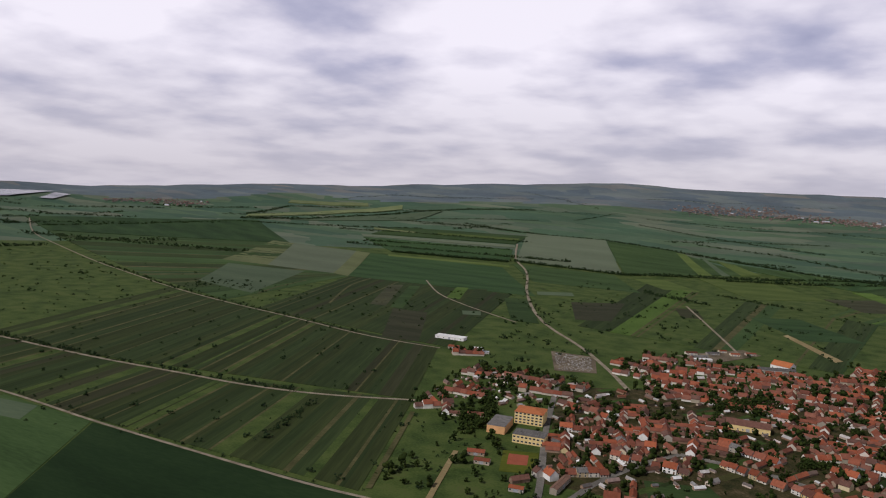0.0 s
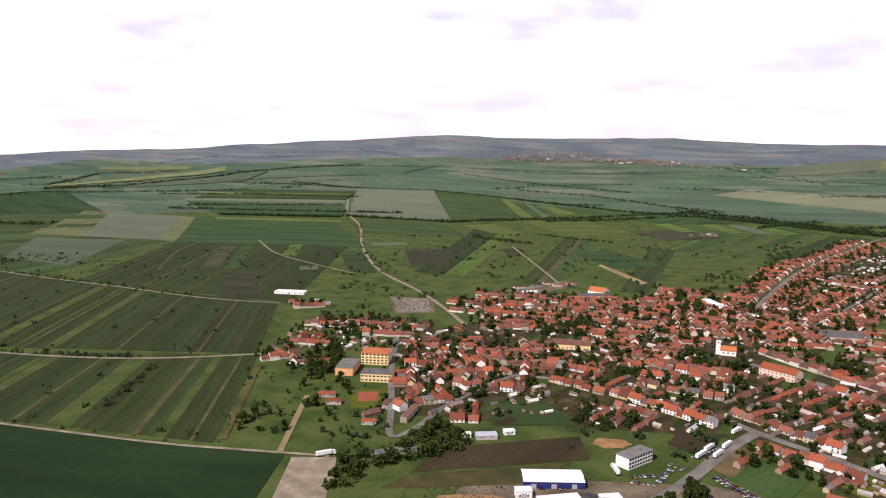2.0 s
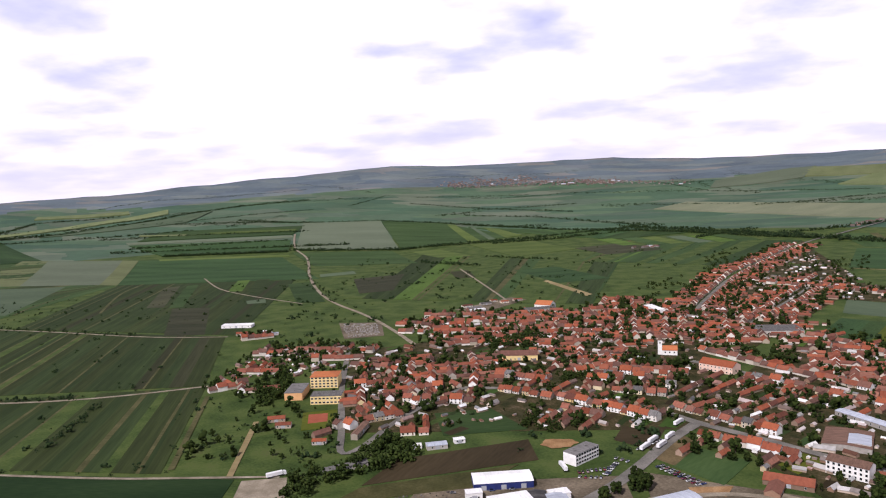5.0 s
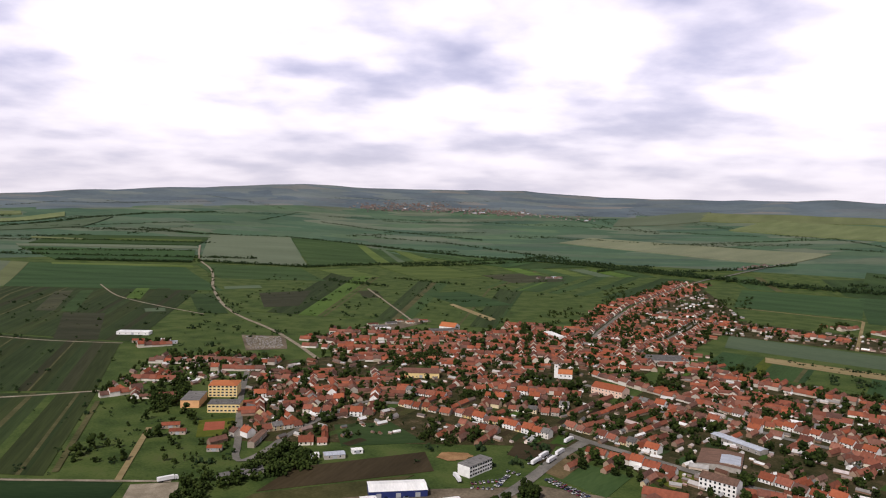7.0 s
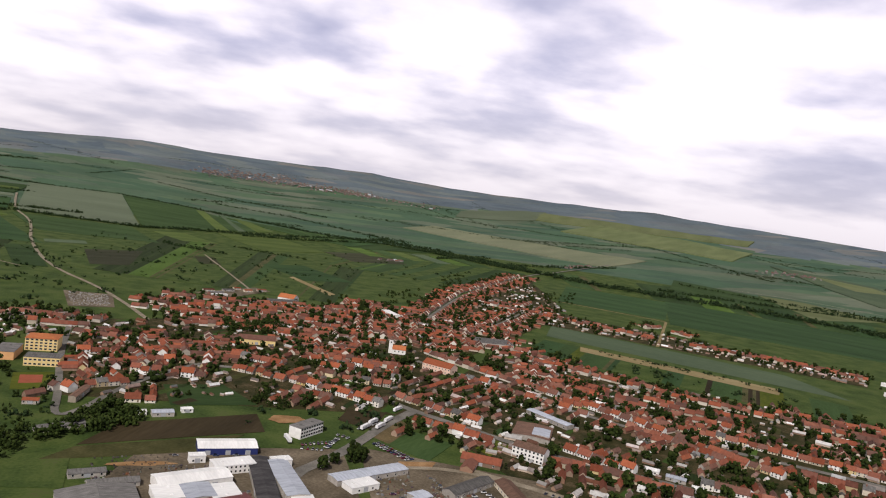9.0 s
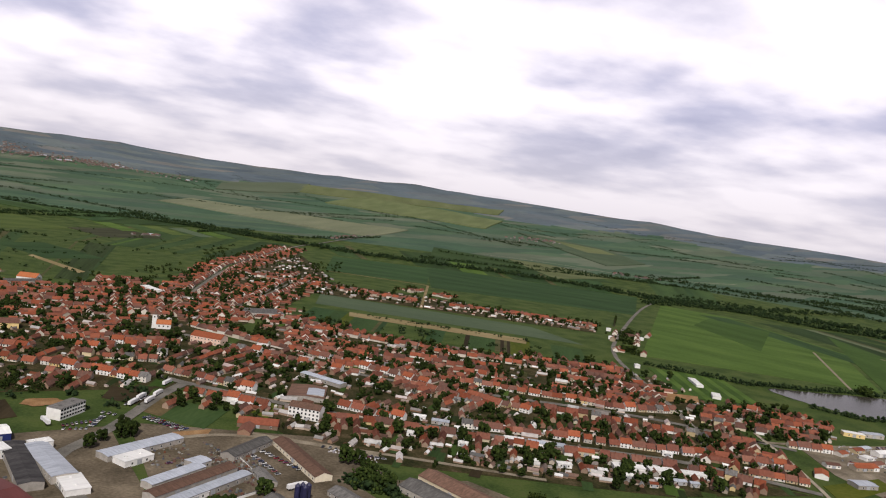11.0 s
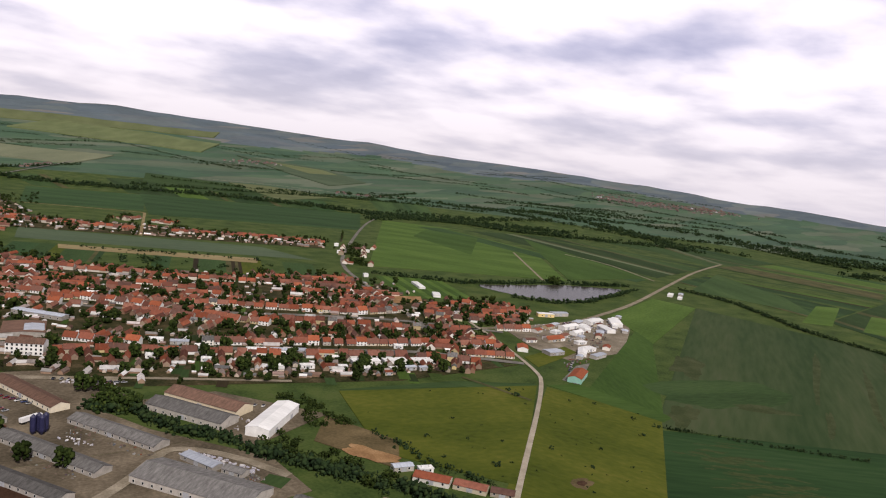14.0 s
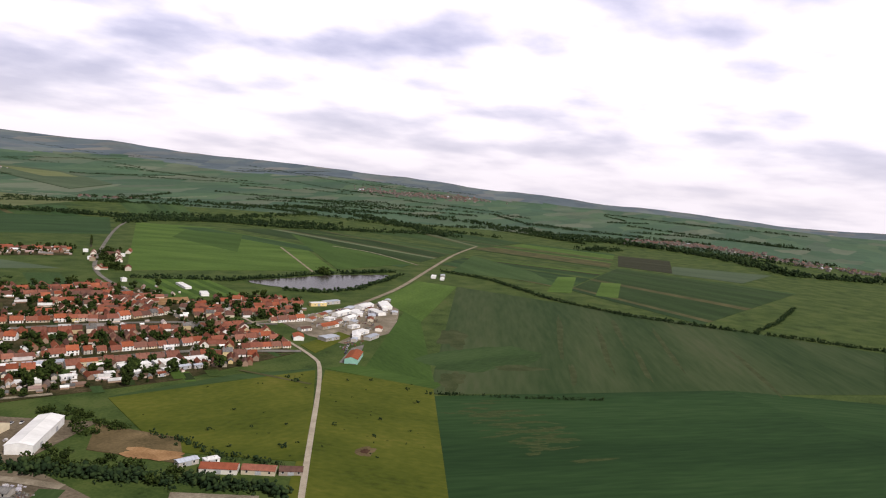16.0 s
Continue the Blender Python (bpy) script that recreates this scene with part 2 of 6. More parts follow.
M["roof"] = material("clay_roof_tiles", [(0.189, 0.057, 0.032), (0.258, 0.077, 0.041), (0.176, 0.065, 0.042), (0.111, 0.047, 0.035), (0.278, 0.090, 0.049), (0.152, 0.067, 0.050), (0.222, 0.067, 0.037), (0.125, 0.070, 0.055), (0.084, 0.046, 0.037), (0.207, 0.095, 0.067), (0.167, 0.055, 0.035)], 0.35, vary=0.3, by_object=True, fine=7)
M["roof_red"] = material("new_red_roof_tiles", [(0.29, 0.088, 0.044), (0.25, 0.078, 0.040)], 0.4, vary=0.15)
M["roof_orange"] = material("orange_roof_tiles", [(0.34, 0.118, 0.050), (0.39, 0.14, 0.06)], 0.4, vary=0.05, mottled=0.2)
M["roof_brown"] = material("brown_roof_sheets", [(0.10, 0.062, 0.048), (0.14, 0.085, 0.063), (0.17, 0.10, 0.075)], 0.7, vary=0.2, stretch=(1, 0.2, 1), mottled=0.35)
M["roof_grey"] = material("grey_fibre_cement_roof", [(0.085, 0.081, 0.078), (0.12, 0.116, 0.112), (0.16, 0.155, 0.15)], 0.7, vary=0.35, stretch=(1, 0.2, 1), mottled=0.35)
M["roof_metal"] = material("blue_grey_metal_roof", [(0.27, 0.30, 0.35), (0.36, 0.39, 0.45), (0.42, 0.45, 0.50)], 0.6, rough=0.5, vary=0.15, stretch=(1, 0.15, 1), mottled=0.35)
M["roof_white"] = material("white_sheet_roof", [(0.66, 0.66, 0.65), (0.76, 0.76, 0.75)], 0.1, rough=0.55, vary=0.08, stretch=(1, 0.15, 1), mottled=0.28)
M["plaster"] = material("painted_plaster", [(0.46, 0.40, 0.29), (0.66, 0.62, 0.54), (0.40, 0.31, 0.17), (0.54, 0.47, 0.34), (0.28, 0.24, 0.19), (0.74, 0.72, 0.67), (0.56, 0.42, 0.17), (0.70, 0.67, 0.61), (0.33, 0.25, 0.18)], 0.5, by_object=True, mottled=0.2, bump=0.1)
M["old_wall"] = material("weathered_brick_and_render", [(0.206, 0.117, 0.077), (0.309, 0.225, 0.163), (0.247, 0.144, 0.095), (0.165, 0.108, 0.077), (0.371, 0.279, 0.206)], 0.5, by_object=True, mottled=0.3, bump=0.1)
M["old_walls_mixed"] = material("mixed_old_walls", [(0.206, 0.120, 0.079), (0.309, 0.230, 0.167), (0.247, 0.147, 0.097), (0.165, 0.110, 0.079), (0.412, 0.331, 0.255), (0.659, 0.561, 0.484)], 0.5, by_island=True, mottled=0.3, bump=0.1)
M["white_wall"] = material("white_render", [(0.66, 0.65, 0.62), (0.76, 0.75, 0.72)], 0.3, mottled=0.15, bump=0.1)
M["yellow_wall"] = material("yellow_render", [(0.66, 0.50, 0.22), (0.72, 0.56, 0.27)], 0.3, mottled=0.15, bump=0.1)
M["orange_wall"] = material("orange_render", [(0.60, 0.33, 0.15), (0.66, 0.38, 0.19)], 0.3, mottled=0.15, bump=0.1)
M["pink_wall"] = material("pale_pink_render", [(0.64, 0.46, 0.36), (0.70, 0.52, 0.42)], 0.3, mottled=0.15, bump=0.1)
M["grey_wall"] = material("grey_render", [(0.30, 0.28, 0.25), (0.40, 0.37, 0.33)], 0.3, mottled=0.3, vary=0.2, bump=0.1)
M["green_wall"] = material("turquoise_render", [(0.22, 0.42, 0.34), (0.26, 0.47, 0.38)], 0.3, mottled=0.15, bump=0.1)
M["blue_wall"] = material("dark_blue_sheeting", [(0.012, 0.02, 0.10), (0.018, 0.03, 0.14)], 0.3, rough=0.5, mottled=0.15, bump=0.1)
M["brick"] = material("dark_brick", [(0.16, 0.075, 0.05), (0.22, 0.10, 0.07)], 1.0)
M["glass"] = material("window_glass", [(0.010, 0.011, 0.013), (0.018, 0.020, 0.023)], 1.0, rough=0.1, bump=0, mottled=0.1, gloss=0.3)
M["frame"] = material("white_window_frame", [(0.62, 0.62, 0.60), (0.70, 0.70, 0.68)], 1.0, rough=0.5, bump=0, mottled=0.1)
M["door"] = material("stained_door", [(0.10, 0.055, 0.03), (0.16, 0.09, 0.05)], 2.0, rough=0.6)
M["metal"] = material("painted_steel", [(0.30, 0.31, 0.33), (0.38, 0.39, 0.41)], 1.0, rough=0.5, bump=0, mottled=0.1)
M["paint"] = material("car_paint", [(0.62, 0.62, 0.62), (0.35, 0.36, 0.38), (0.22, 0.02, 0.02), (0.03, 0.05, 0.14), (0.05, 0.05, 0.055), (0.66, 0.66, 0.66), (0.12, 0.13, 0.14)], 1.0, rough=0.3, by_object=True, bump=0, mottled=0.05)
M["truck_white"] = material("white_truck_tarpaulin", [(0.66, 0.66, 0.66), (0.72, 0.72, 0.72)], 0.6, rough=0.5, bump=0.05, mottled=0.1)
M["tyre"] = material("rubber", [(0.012, 0.012, 0.012), (0.02, 0.02, 0.02)], 2.0)
M["stone"] = material("grave_stone", [(0.26, 0.26, 0.25), (0.42, 0.41, 0.39), (0.16, 0.16, 0.16), (0.34, 0.33, 0.31)], 1.0, by_island=True)
M["scrap"] = material("mixed_scrap", [(0.06, 0.05, 0.04), (0.16, 0.14, 0.12), (0.14, 0.06, 0.035), (0.06, 0.07, 0.09), (0.30, 0.29, 0.27), (0.05, 0.06, 0.04)], 1.0, by_island=True)
M["pale_scrap"] = material("pale_goods", [(0.5, 0.5, 0.52), (0.34, 0.33, 0.40), (0.60, 0.58, 0.56), (0.20, 0.18, 0.20)], 1.0, by_island=True)
M["dark_scrap"] = material("dark_stacks", [(0.03, 0.028, 0.026), (0.08, 0.07, 0.06), (0.05, 0.04, 0.035), (0.16, 0.15, 0.14)], 1.0, by_island=True)
M["roofs_mixed"] = material("mixed_roof_tiles", [(0.189, 0.057, 0.032), (0.258, 0.077, 0.041), (0.176, 0.065, 0.042), (0.111, 0.047, 0.035), (0.278, 0.090, 0.049), (0.152, 0.067, 0.050), (0.222, 0.067, 0.037), (0.125, 0.070, 0.055), (0.084, 0.046, 0.037), (0.207, 0.095, 0.067), (0.167, 0.055, 0.035)], 0.2, by_island=True)
M["shed_roofs"] = material("mixed_shed_roofs", [(0.11, 0.05, 0.032), (0.22, 0.21, 0.20), (0.66, 0.66, 0.65), (0.07, 0.05, 0.04), (0.14, 0.05, 0.028), (0.52, 0.52, 0.51), (0.16, 0.10, 0.075), (0.10, 0.10, 0.10), (0.72, 0.72, 0.72), (0.17, 0.055, 0.03)], 0.3, by_island=True)
M["walls_mixed"] = material("mixed_plaster", [(0.38, 0.32, 0.24), (0.64, 0.60, 0.52), (0.29, 0.24, 0.16), (0.70, 0.67, 0.61), (0.23, 0.19, 0.14), (0.66, 0.62, 0.55), (0.27, 0.21, 0.15)], 0.3, by_island=True, mottled=0.2)
# tile reds greyed to put the distance haze into the roof colour
M["far_roofs"] = material("haze_dulled_far_roofs", [(0.11, 0.070, 0.058), (0.15, 0.085, 0.066), (0.10, 0.075, 0.065), (0.13, 0.10, 0.088)], 0.2, by_island=True)
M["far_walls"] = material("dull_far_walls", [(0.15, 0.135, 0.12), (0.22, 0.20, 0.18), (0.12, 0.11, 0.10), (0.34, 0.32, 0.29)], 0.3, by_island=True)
M["roof_dark"] = material("dark_sheet_roof", [(0.035, 0.034, 0.036), (0.055, 0.053, 0.055), (0.08, 0.076, 0.075)], 0.2, stretch=(1, 0.2, 1))
M["roof_maroon"] = material("dark_red_sheet_roof", [(0.075, 0.016, 0.013), (0.10, 0.021, 0.017), (0.12, 0.028, 0.022)], 0.12, rough=0.6, stretch=(1, 0.15, 1), mottled=0.25)
M["navy"] = material("dark_blue_silo_steel", [(0.012, 0.012, 0.045), (0.020, 0.020, 0.065)], 0.4, rough=0.5, mottled=0.2)


# ---- mesh helpers ----
def mesh_of(name, verts, faces, mats, slots=None):
    me = bpy.data.meshes.new(name)
    me.from_pydata([tuple(v) for v in verts], [], [tuple(f) for f in faces])
    for m in mats if isinstance(mats, (list, tuple)) else [mats]:
        me.materials.append(m)
    if slots is not None:
        me.polygons.foreach_set("material_index", slots)
    me.update()
    return me


def piece(name, me, parent=None, m=None, label=""):
    ob = new(name, me)
    if parent is not None:
        ob.parent = parent
    if m is not None:
        ob.matrix_basis = m
    return tagged(ob, label)


def part(name, bm, mat, parent, label="", m=None):
    me = bpy.data.meshes.new(name)
    bm.to_mesh(me)
    bm.free()
    me.materials.append(mat)
    return piece(name, me, parent, m, label)


def box(bm, x0, x1, y0, y1, z0, z1):
    v = [bm.verts.new((x, y, z)) for x in (x0, x1) for y in (y0, y1) for z in (z0, z1)]
    for f in ((0, 1, 3, 2), (4, 6, 7, 5), (0, 4, 5, 1), (2, 3, 7, 6), (0, 2, 6, 4), (1, 5, 7, 3)):
        bm.faces.new([v[i] for i in f])


def boxed(x0, x1, y0, y1, z0, z1, bevel=0.0):
    bm = bmesh.new()
    box(bm, x0, x1, y0, y1, z0, z1)
    if bevel:
        bmesh.ops.bevel(bm, geom=bm.edges[:], offset=bevel, segments=1, affect="EDGES")
    return bm


def prism(bm, outline, x0, x1):
    """A solid of the y, z outline from x0 to x1."""
    a, b = ([bm.verts.new((x, y, z)) for y, z in outline] for x in (x0, x1))
    n = len(outline)
    bm.faces.new(a[::-1])
    bm.faces.new(b)
    for i in range(n):
        bm.faces.new((a[i], a[(i + 1) % n], b[(i + 1) % n], b[i]))


def gable_walls(L, D, H, R):
    bm = bmesh.new()
    prism(bm, [(-D / 2, -0.4), (D / 2, -0.4), (D / 2, H), (0, H + R), (-D / 2, H)], -L / 2, L / 2)
    return bm


def gable_roof(L, D, H, R, over=0.4, thick=0.22):
    bm = bmesh.new()
    s = R / (D / 2)
    for side in (-1, 1):
        e = D / 2 + over
        prism(bm, [(0, H + R + 0.02), (side * e, H - s * over + 0.02), (side * e, H - s * over + thick), (0, H + R + thick)][::side], -L / 2 - over * 0.6, L / 2 + over * 0.6)
    top = H + R + thick
    prism(bm, [(-0.16, top - 0.08), (0.16, top - 0.08), (0.1, top + 0.09), (-0.1, top + 0.09)], -L / 2 - over * 0.6, L / 2 + over * 0.6)
    return bm


def hip_roof(L, D, H, R, over=0.5, thick=0.25):
    bm = bmesh.new()
    l, d, q = L / 2 + over, D / 2 + over, max((L - D) / 2, 0.3)
    low = [bm.verts.new((x * l, y * d, H + 0.02)) for x, y in ((-1, -1), (1, -1), (1, 1), (-1, 1))]
    mid = [bm.verts.new((x * l, y * d, H + thick)) for x, y in ((-1, -1), (1, -1), (1, 1), (-1, 1))]
    a, b = bm.verts.new((-q, 0, H + R)), bm.verts.new((q, 0, H + R))
    bm.faces.new(low[::-1])
    for i in range(4):
        bm.faces.new((low[i], low[(i + 1) % 4], mid[(i + 1) % 4], mid[i]))
    bm.faces.new((mid[0], mid[1], b, a))
    bm.faces.new((mid[2], mid[3], a, b))
    bm.faces.new((mid[1], mid[2], b))
    bm.faces.new((mid[3], mid[0], a))
    return bm


def window_mesh(w, h):
    """A framed window in the x, z plane that faces -y, its middle at the origin: frame and pane."""
    bm = bmesh.new()
    for x in (-w / 2, w / 2 - 0.09):
        box(bm, x, x + 0.09, -0.1, 0.05, -h / 2, h / 2)
    for z in (-h / 2, h / 2 - 0.09):
        box(bm, -w / 2 + 0.09, w / 2 - 0.09, -0.1, 0.05, z, z + 0.09)
    me, pane = bpy.data.meshes.new("window"), bpy.data.meshes.new("pane")
    bm.to_mesh(me)
    bm.free()
    bm = boxed(-w / 2 + 0.09, w / 2 - 0.09, -0.06, 0.04, -h / 2 + 0.09, h / 2 - 0.09)
    bm.to_mesh(pane)
    bm.free()
    me.materials.append(M["frame"])
    pane.materials.append(M["glass"])
    return me, pane


WINDOW, TALL, WIDE = window_mesh(1.4, 1.6), window_mesh(1.7, 1.9), window_mesh(2.6, 1.7)


def windows(parent, me, xs, y, z, turn=0, name="window"):
    """A row of windows on the wall at y, or at the other side of the house when turned."""
    for x in xs:
        frame_ = piece(name, me[0], parent, pose(0, 0, 0, 0, 0, turn) @ pose(x, -y, z))
        piece("pane", me[1], frame_)


# ---- the lie of the land ----
HOME = (28.0, 0.0)
SKYLINE = ((-180, -1.2), (-110, -1.3), (-65, -1.25), (-50, -0.9), (-43, -0.4), (-35, -0.1), (-30, 0.25), (-25, 0.65), (-20, 0.85), (-16, 1.05), (-12, 0.95), (-7, 0.85), (0, 0.95), (6, 0.85), (16, 0.72),
           (25, 0.7), (33, 0.5), (40, 0.1), (46, -0.1), (52, -0.35), (58, -0.6), (65, -0.9), (78, -1.5), (90, -1.8), (110, -1.8), (180, -1.2))


def height(x, y):
    """The valley floor is level; hills rise towards the rim of the land."""
    r = math.hypot(x - HOME[0], y - HOME[1])
    if r <= 2000:
        return 0.0
    s = min((r - 2000) / 2700, 1.0)
    rim = 210 + 4700 * math.tan(radians(np.interp(math.degrees(math.atan2(x - HOME[0], y - HOME[1])), [a for a, _ in SKYLINE], [e for _, e in SKYLINE])))
    rough = noise.fractal((x / 700, y / 700, 0.3), 0.8, 2.0, 4) * 22 * max(s - 0.25, 0) + noise.noise((x / 160, y / 160, 5)) * 5 * max(s - 0.35, 0)
    return rim * s**1.7 + rough * (0.35 if rim < 60 else 1.0)


def make_ground():
    radii = [0, 150, 300, 500, 750, 1000, 1300, 1600, 1900] + [2000 + 60 * i for i in range(46)] + [4760, 4830]
    turns = 300
    verts, faces, slots = [(HOME[0], HOME[1], -0.25)], [], []
    for r in radii[1:]:
        for i in range(turns):
            a = 2 * math.pi * i / turns
            x, y = HOME[0] + r * math.sin(a), HOME[1] + r * math.cos(a)
            z = height(x, y)
            verts.append((x, y, z - (0.25 if r < 4750 else (25 if r < 4800 else 160))))
    for i in range(turns):
        faces.append((0, 1 + (i + 1) % turns, 1 + i))
        slots.append(0)
    for k in range(len(radii) - 2):
        for i in range(turns):
            a, b = 1 + k * turns + i, 1 + k * turns + (i + 1) % turns
            faces.append((a, b, b + turns, a + turns))
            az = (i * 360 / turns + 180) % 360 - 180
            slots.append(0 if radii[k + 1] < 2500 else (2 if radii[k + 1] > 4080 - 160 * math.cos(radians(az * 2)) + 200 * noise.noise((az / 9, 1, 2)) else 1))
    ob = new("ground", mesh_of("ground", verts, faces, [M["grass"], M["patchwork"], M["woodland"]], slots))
    ob.data.polygons.foreach_set("use_smooth", [True] * len(faces))
    tagged(ob, "wide valley floor of rough grass and fields rising to far hills", "ground", kind="structure")


def patchwork(name, colours, size, streak):
    """Far fields: cells of many crops in soft stripes."""
    m = material(name, colours, 0.004, fine=9, mottled=0.35)
    tree = m.node_tree
    cells, put, tex = tree.nodes.new("ShaderNodeTexVoronoi"), tree.nodes.new("ShaderNodeMapping"), tree.nodes.new("ShaderNodeTexCoord")
    put.inputs["Scale"].default_value, put.inputs["Rotation"].default_value = (1 / size, streak / size, 0), (0, 0, radians(32))
    cells.voronoi_dimensions, cells.distance = "2D", "CHEBYCHEV"
    cells.inputs["Scale"].default_value = 1.0
    sep = tree.nodes.new("ShaderNodeSeparateColor")
    ramp = [n for n in tree.nodes if n.bl_idname == "ShaderNodeValToRGB"][0]
    linked(tree, (tex.outputs["Object"], put.inputs[0]), (put.outputs[0], cells.inputs["Vector"]), (cells.outputs["Color"], sep.inputs[0]), (sep.outputs[0], ramp.inputs[0]))
    return m


# crop greens made bluer and paler, so aerial haze is painted into them
M["patchwork"] = patchwork("hazy_far_fields", [(0.048, 0.088, 0.054), (0.065, 0.109, 0.063), (0.043, 0.081, 0.054), (0.118, 0.137, 0.096), (0.053, 0.093, 0.058), (0.077, 0.118, 0.067), (0.046, 0.084, 0.056), (0.096, 0.114, 0.078), (0.058, 0.100, 0.060), (0.048, 0.088, 0.054)], 240, 3.2)
# woodland tones lightened to blue-grey: the haze of distance is in the colour
M["woodland"] = patchwork("hazy_wooded_hills", [(0.088, 0.112, 0.132), (0.100, 0.126, 0.140), (0.078, 0.102, 0.124), (0.128, 0.150, 0.146), (0.088, 0.112, 0.132), (0.160, 0.158, 0.146)], 220, 2.6)
make_ground()


def blob(name, c, rx, ry, turn, mat, lift, label, category, ragged=0.35):
    """A patch of ground with a ragged round outline."""
    rnd = random.Random(int(c[0] * 7 + c[1]))
    k, a, verts = 36, radians(turn), [(0, 0, 0)]
    for i in range(k):
        t = 2 * math.pi * i / k
        w = 1 + ragged * noise.noise((math.cos(t) * 1.7 + c[0], math.sin(t) * 1.7 + c[1], 0.4)) + ragged * rnd.uniform(-0.2, 0.2)
        verts.append((math.cos(t) * rx * w, math.sin(t) * ry * w, 0))
    ob = new(name, mesh_of(name, verts, [(0, 1 + i, 1 + (i + 1) % k) for i in range(k)], mat))
    ob.matrix_basis = pose(c[0], c[1], lift + 0.1, 0, 0, turn)
    return tagged(ob, label, category, kind="structure")


SHEETS = []


def sheet(name, corners, mat, lift=0.0, label="", category="field", step=40, group="", kind="structure", skirt=True):
    """A field of four corners laid on the land, with its rows along its first side; no two lie at quite the same height."""
    SHEETS.append(name)
    lift += 0.00015 * len(SHEETS)
    c = [Vector(p) for p in corners]
    ax = (c[1] - c[0]).normalized()
    n = max(1, min(40, round(max((c[1] - c[0]).length, (c[2] - c[3]).length) / step)))
    k = max(1, min(40, round(max((c[3] - c[0]).length, (c[2] - c[1]).length) / step)))
    home, back = c[0].copy(), math.atan2(ax.y, ax.x)
    turn = Matrix.Rotation(-back, 2)
    verts = []
    for j in range(k + 1):
        for i in range(n + 1):
            u, v = i / n, j / k
            p = (c[0] * (1 - u) + c[1] * u) * (1 - v) + (c[3] * (1 - u) + c[2] * u) * v
            q = turn @ (p - home)
            far = max(0.0, math.hypot(p.x - 28, p.y) - 2000) / 600
            verts.append((q.x, q.y, height(p.x, p.y) + lift + far * 1.5))
    faces = [(j * (n + 1) + i, j * (n + 1) + i + 1, (j + 1) * (n + 1) + i + 1, (j + 1) * (n + 1) + i) for j in range(k) for i in range(n)]
    rim = [] if not skirt else [i for i in range(n)] + [i * (n + 1) + n for i in range(k)] + [k * (n + 1) + n - i for i in range(n)] + [(k - i) * (n + 1) for i in range(k)]
    low = len(verts)
    deep = 0.4 if height(*c[0]) + height(*c[2]) == 0 else (1.0 if name == "far_lake" else 14.0)
    verts += [(verts[i][0], verts[i][1], verts[i][2] - deep) for i in rim]
    faces += [(rim[i], low + i, low + (i + 1) % len(rim), rim[(i + 1) % len(rim)]) for i in range(len(rim))]
    ob = new(name, mesh_of(name, verts, faces, mat))
    ob.matrix_basis = pose(home.x, home.y, 0, 0, 0, math.degrees(back))
    return tagged(ob, label or mat.name.replace("_", " ") + " on the valley floor", category, group, kind)


def strips(corners, n, kinds, lift, weights=None, seed=1, along=True):
    """A block of narrow plots side by side, each a field of its own."""
    rnd = random.Random(seed)
    a, b, c, d = (Vector(p) for p in corners)
    cuts = [0.0]
    for _ in range(n):
        cuts.append(cuts[-1] + rnd.choice((0.2, 0.35, 0.8, 1.2, 1.6)) * rnd.uniform(0.8, 1.2))
    cuts = [q / cuts[-1] for q in cuts]
    for u, v in zip(cuts, cuts[1:]):
        k = "verge" if (v - u) * n < 0.42 and rnd.random() < 0.45 else rnd.choices(kinds, weights)[0]
        sheet("field_strip", [a.lerp(b, u), d.lerp(c, u), d.lerp(c, v), a.lerp(b, v)], M[k], lift + rnd.uniform(0, 0.05), "narrow strip plot of " + M[k].name.replace("_", " "), "field", group="strip plots")


ROADS = []


def road(name, points, width, mat, lift, label, category="road"):
    pts = [Vector(p) for p in points]
    # round the bends
    for _ in range(2):
        pts = [pts[0]] + [q for a, b in zip(pts, pts[1:]) for q in (a.lerp(b, 0.25), a.lerp(b, 0.75))] + [pts[-1]]
    fine = []
    for a, b in zip(pts, pts[1:]):
        k = max(1, round((b - a).length / 25))
        fine += [a.lerp(b, i / k) for i in range(k)]
    pts = fine + [pts[-1]]
    verts = []
    for i, p in enumerate(pts):
        d = (pts[min(i + 1, len(pts) - 1)] - pts[max(i - 1, 0)]).normalized()
        w = width / 2 * (1 + 0.12 * noise.noise((p.x / 30, p.y / 30, 2)))
        far = max(0.0, math.hypot(p.x - 28, p.y) - 2000) / 600
        z = height(p.x, p.y) + lift + 0.12 + far * 2
        verts += [(p.x - d.y * w, p.y + d.x * w, z), (p.x + d.y * w, p.y - d.x * w, z)]
        ROADS.append((p.x, p.y, width / 2))
    faces = [(2 * i + 1, 2 * i + 3, 2 * i + 2, 2 * i) for i in range(len(pts) - 1)]
    return tagged(new(name, mesh_of(name, verts, faces, mat)), label, category, kind="structure")


# ---- fields ----
sheet("field", [(-1137, 2851), (-817, 2874), (-558, 2205), (-905, 2223)], M["crop_ash"], 0.1, "large pale grey-green crop field beside a dirt road")
sheet("field", [(-808, 2860), (-544, 2799), (-229, 2458), (-551, 2205)], M["crop"], 0.1)
sheet("field", [(-527, 2771), (-493, 2759), (-336, 2371), (-367, 2342)], M["crop_lime"], 0.3, "narrow yellow-green strip in the crop")
sheet("field", [(-440, 2740), (-425, 2730), (-290, 2400), (-310, 2385)], M["crop_grey"], 0.3, "narrow pale strip in the crop")
sheet("field", [(-375, 2682), (-307, 2630), (-212, 2473), (-262, 2429)], M["crop_lime"], 0.3, "narrow yellow-green strip in the crop")
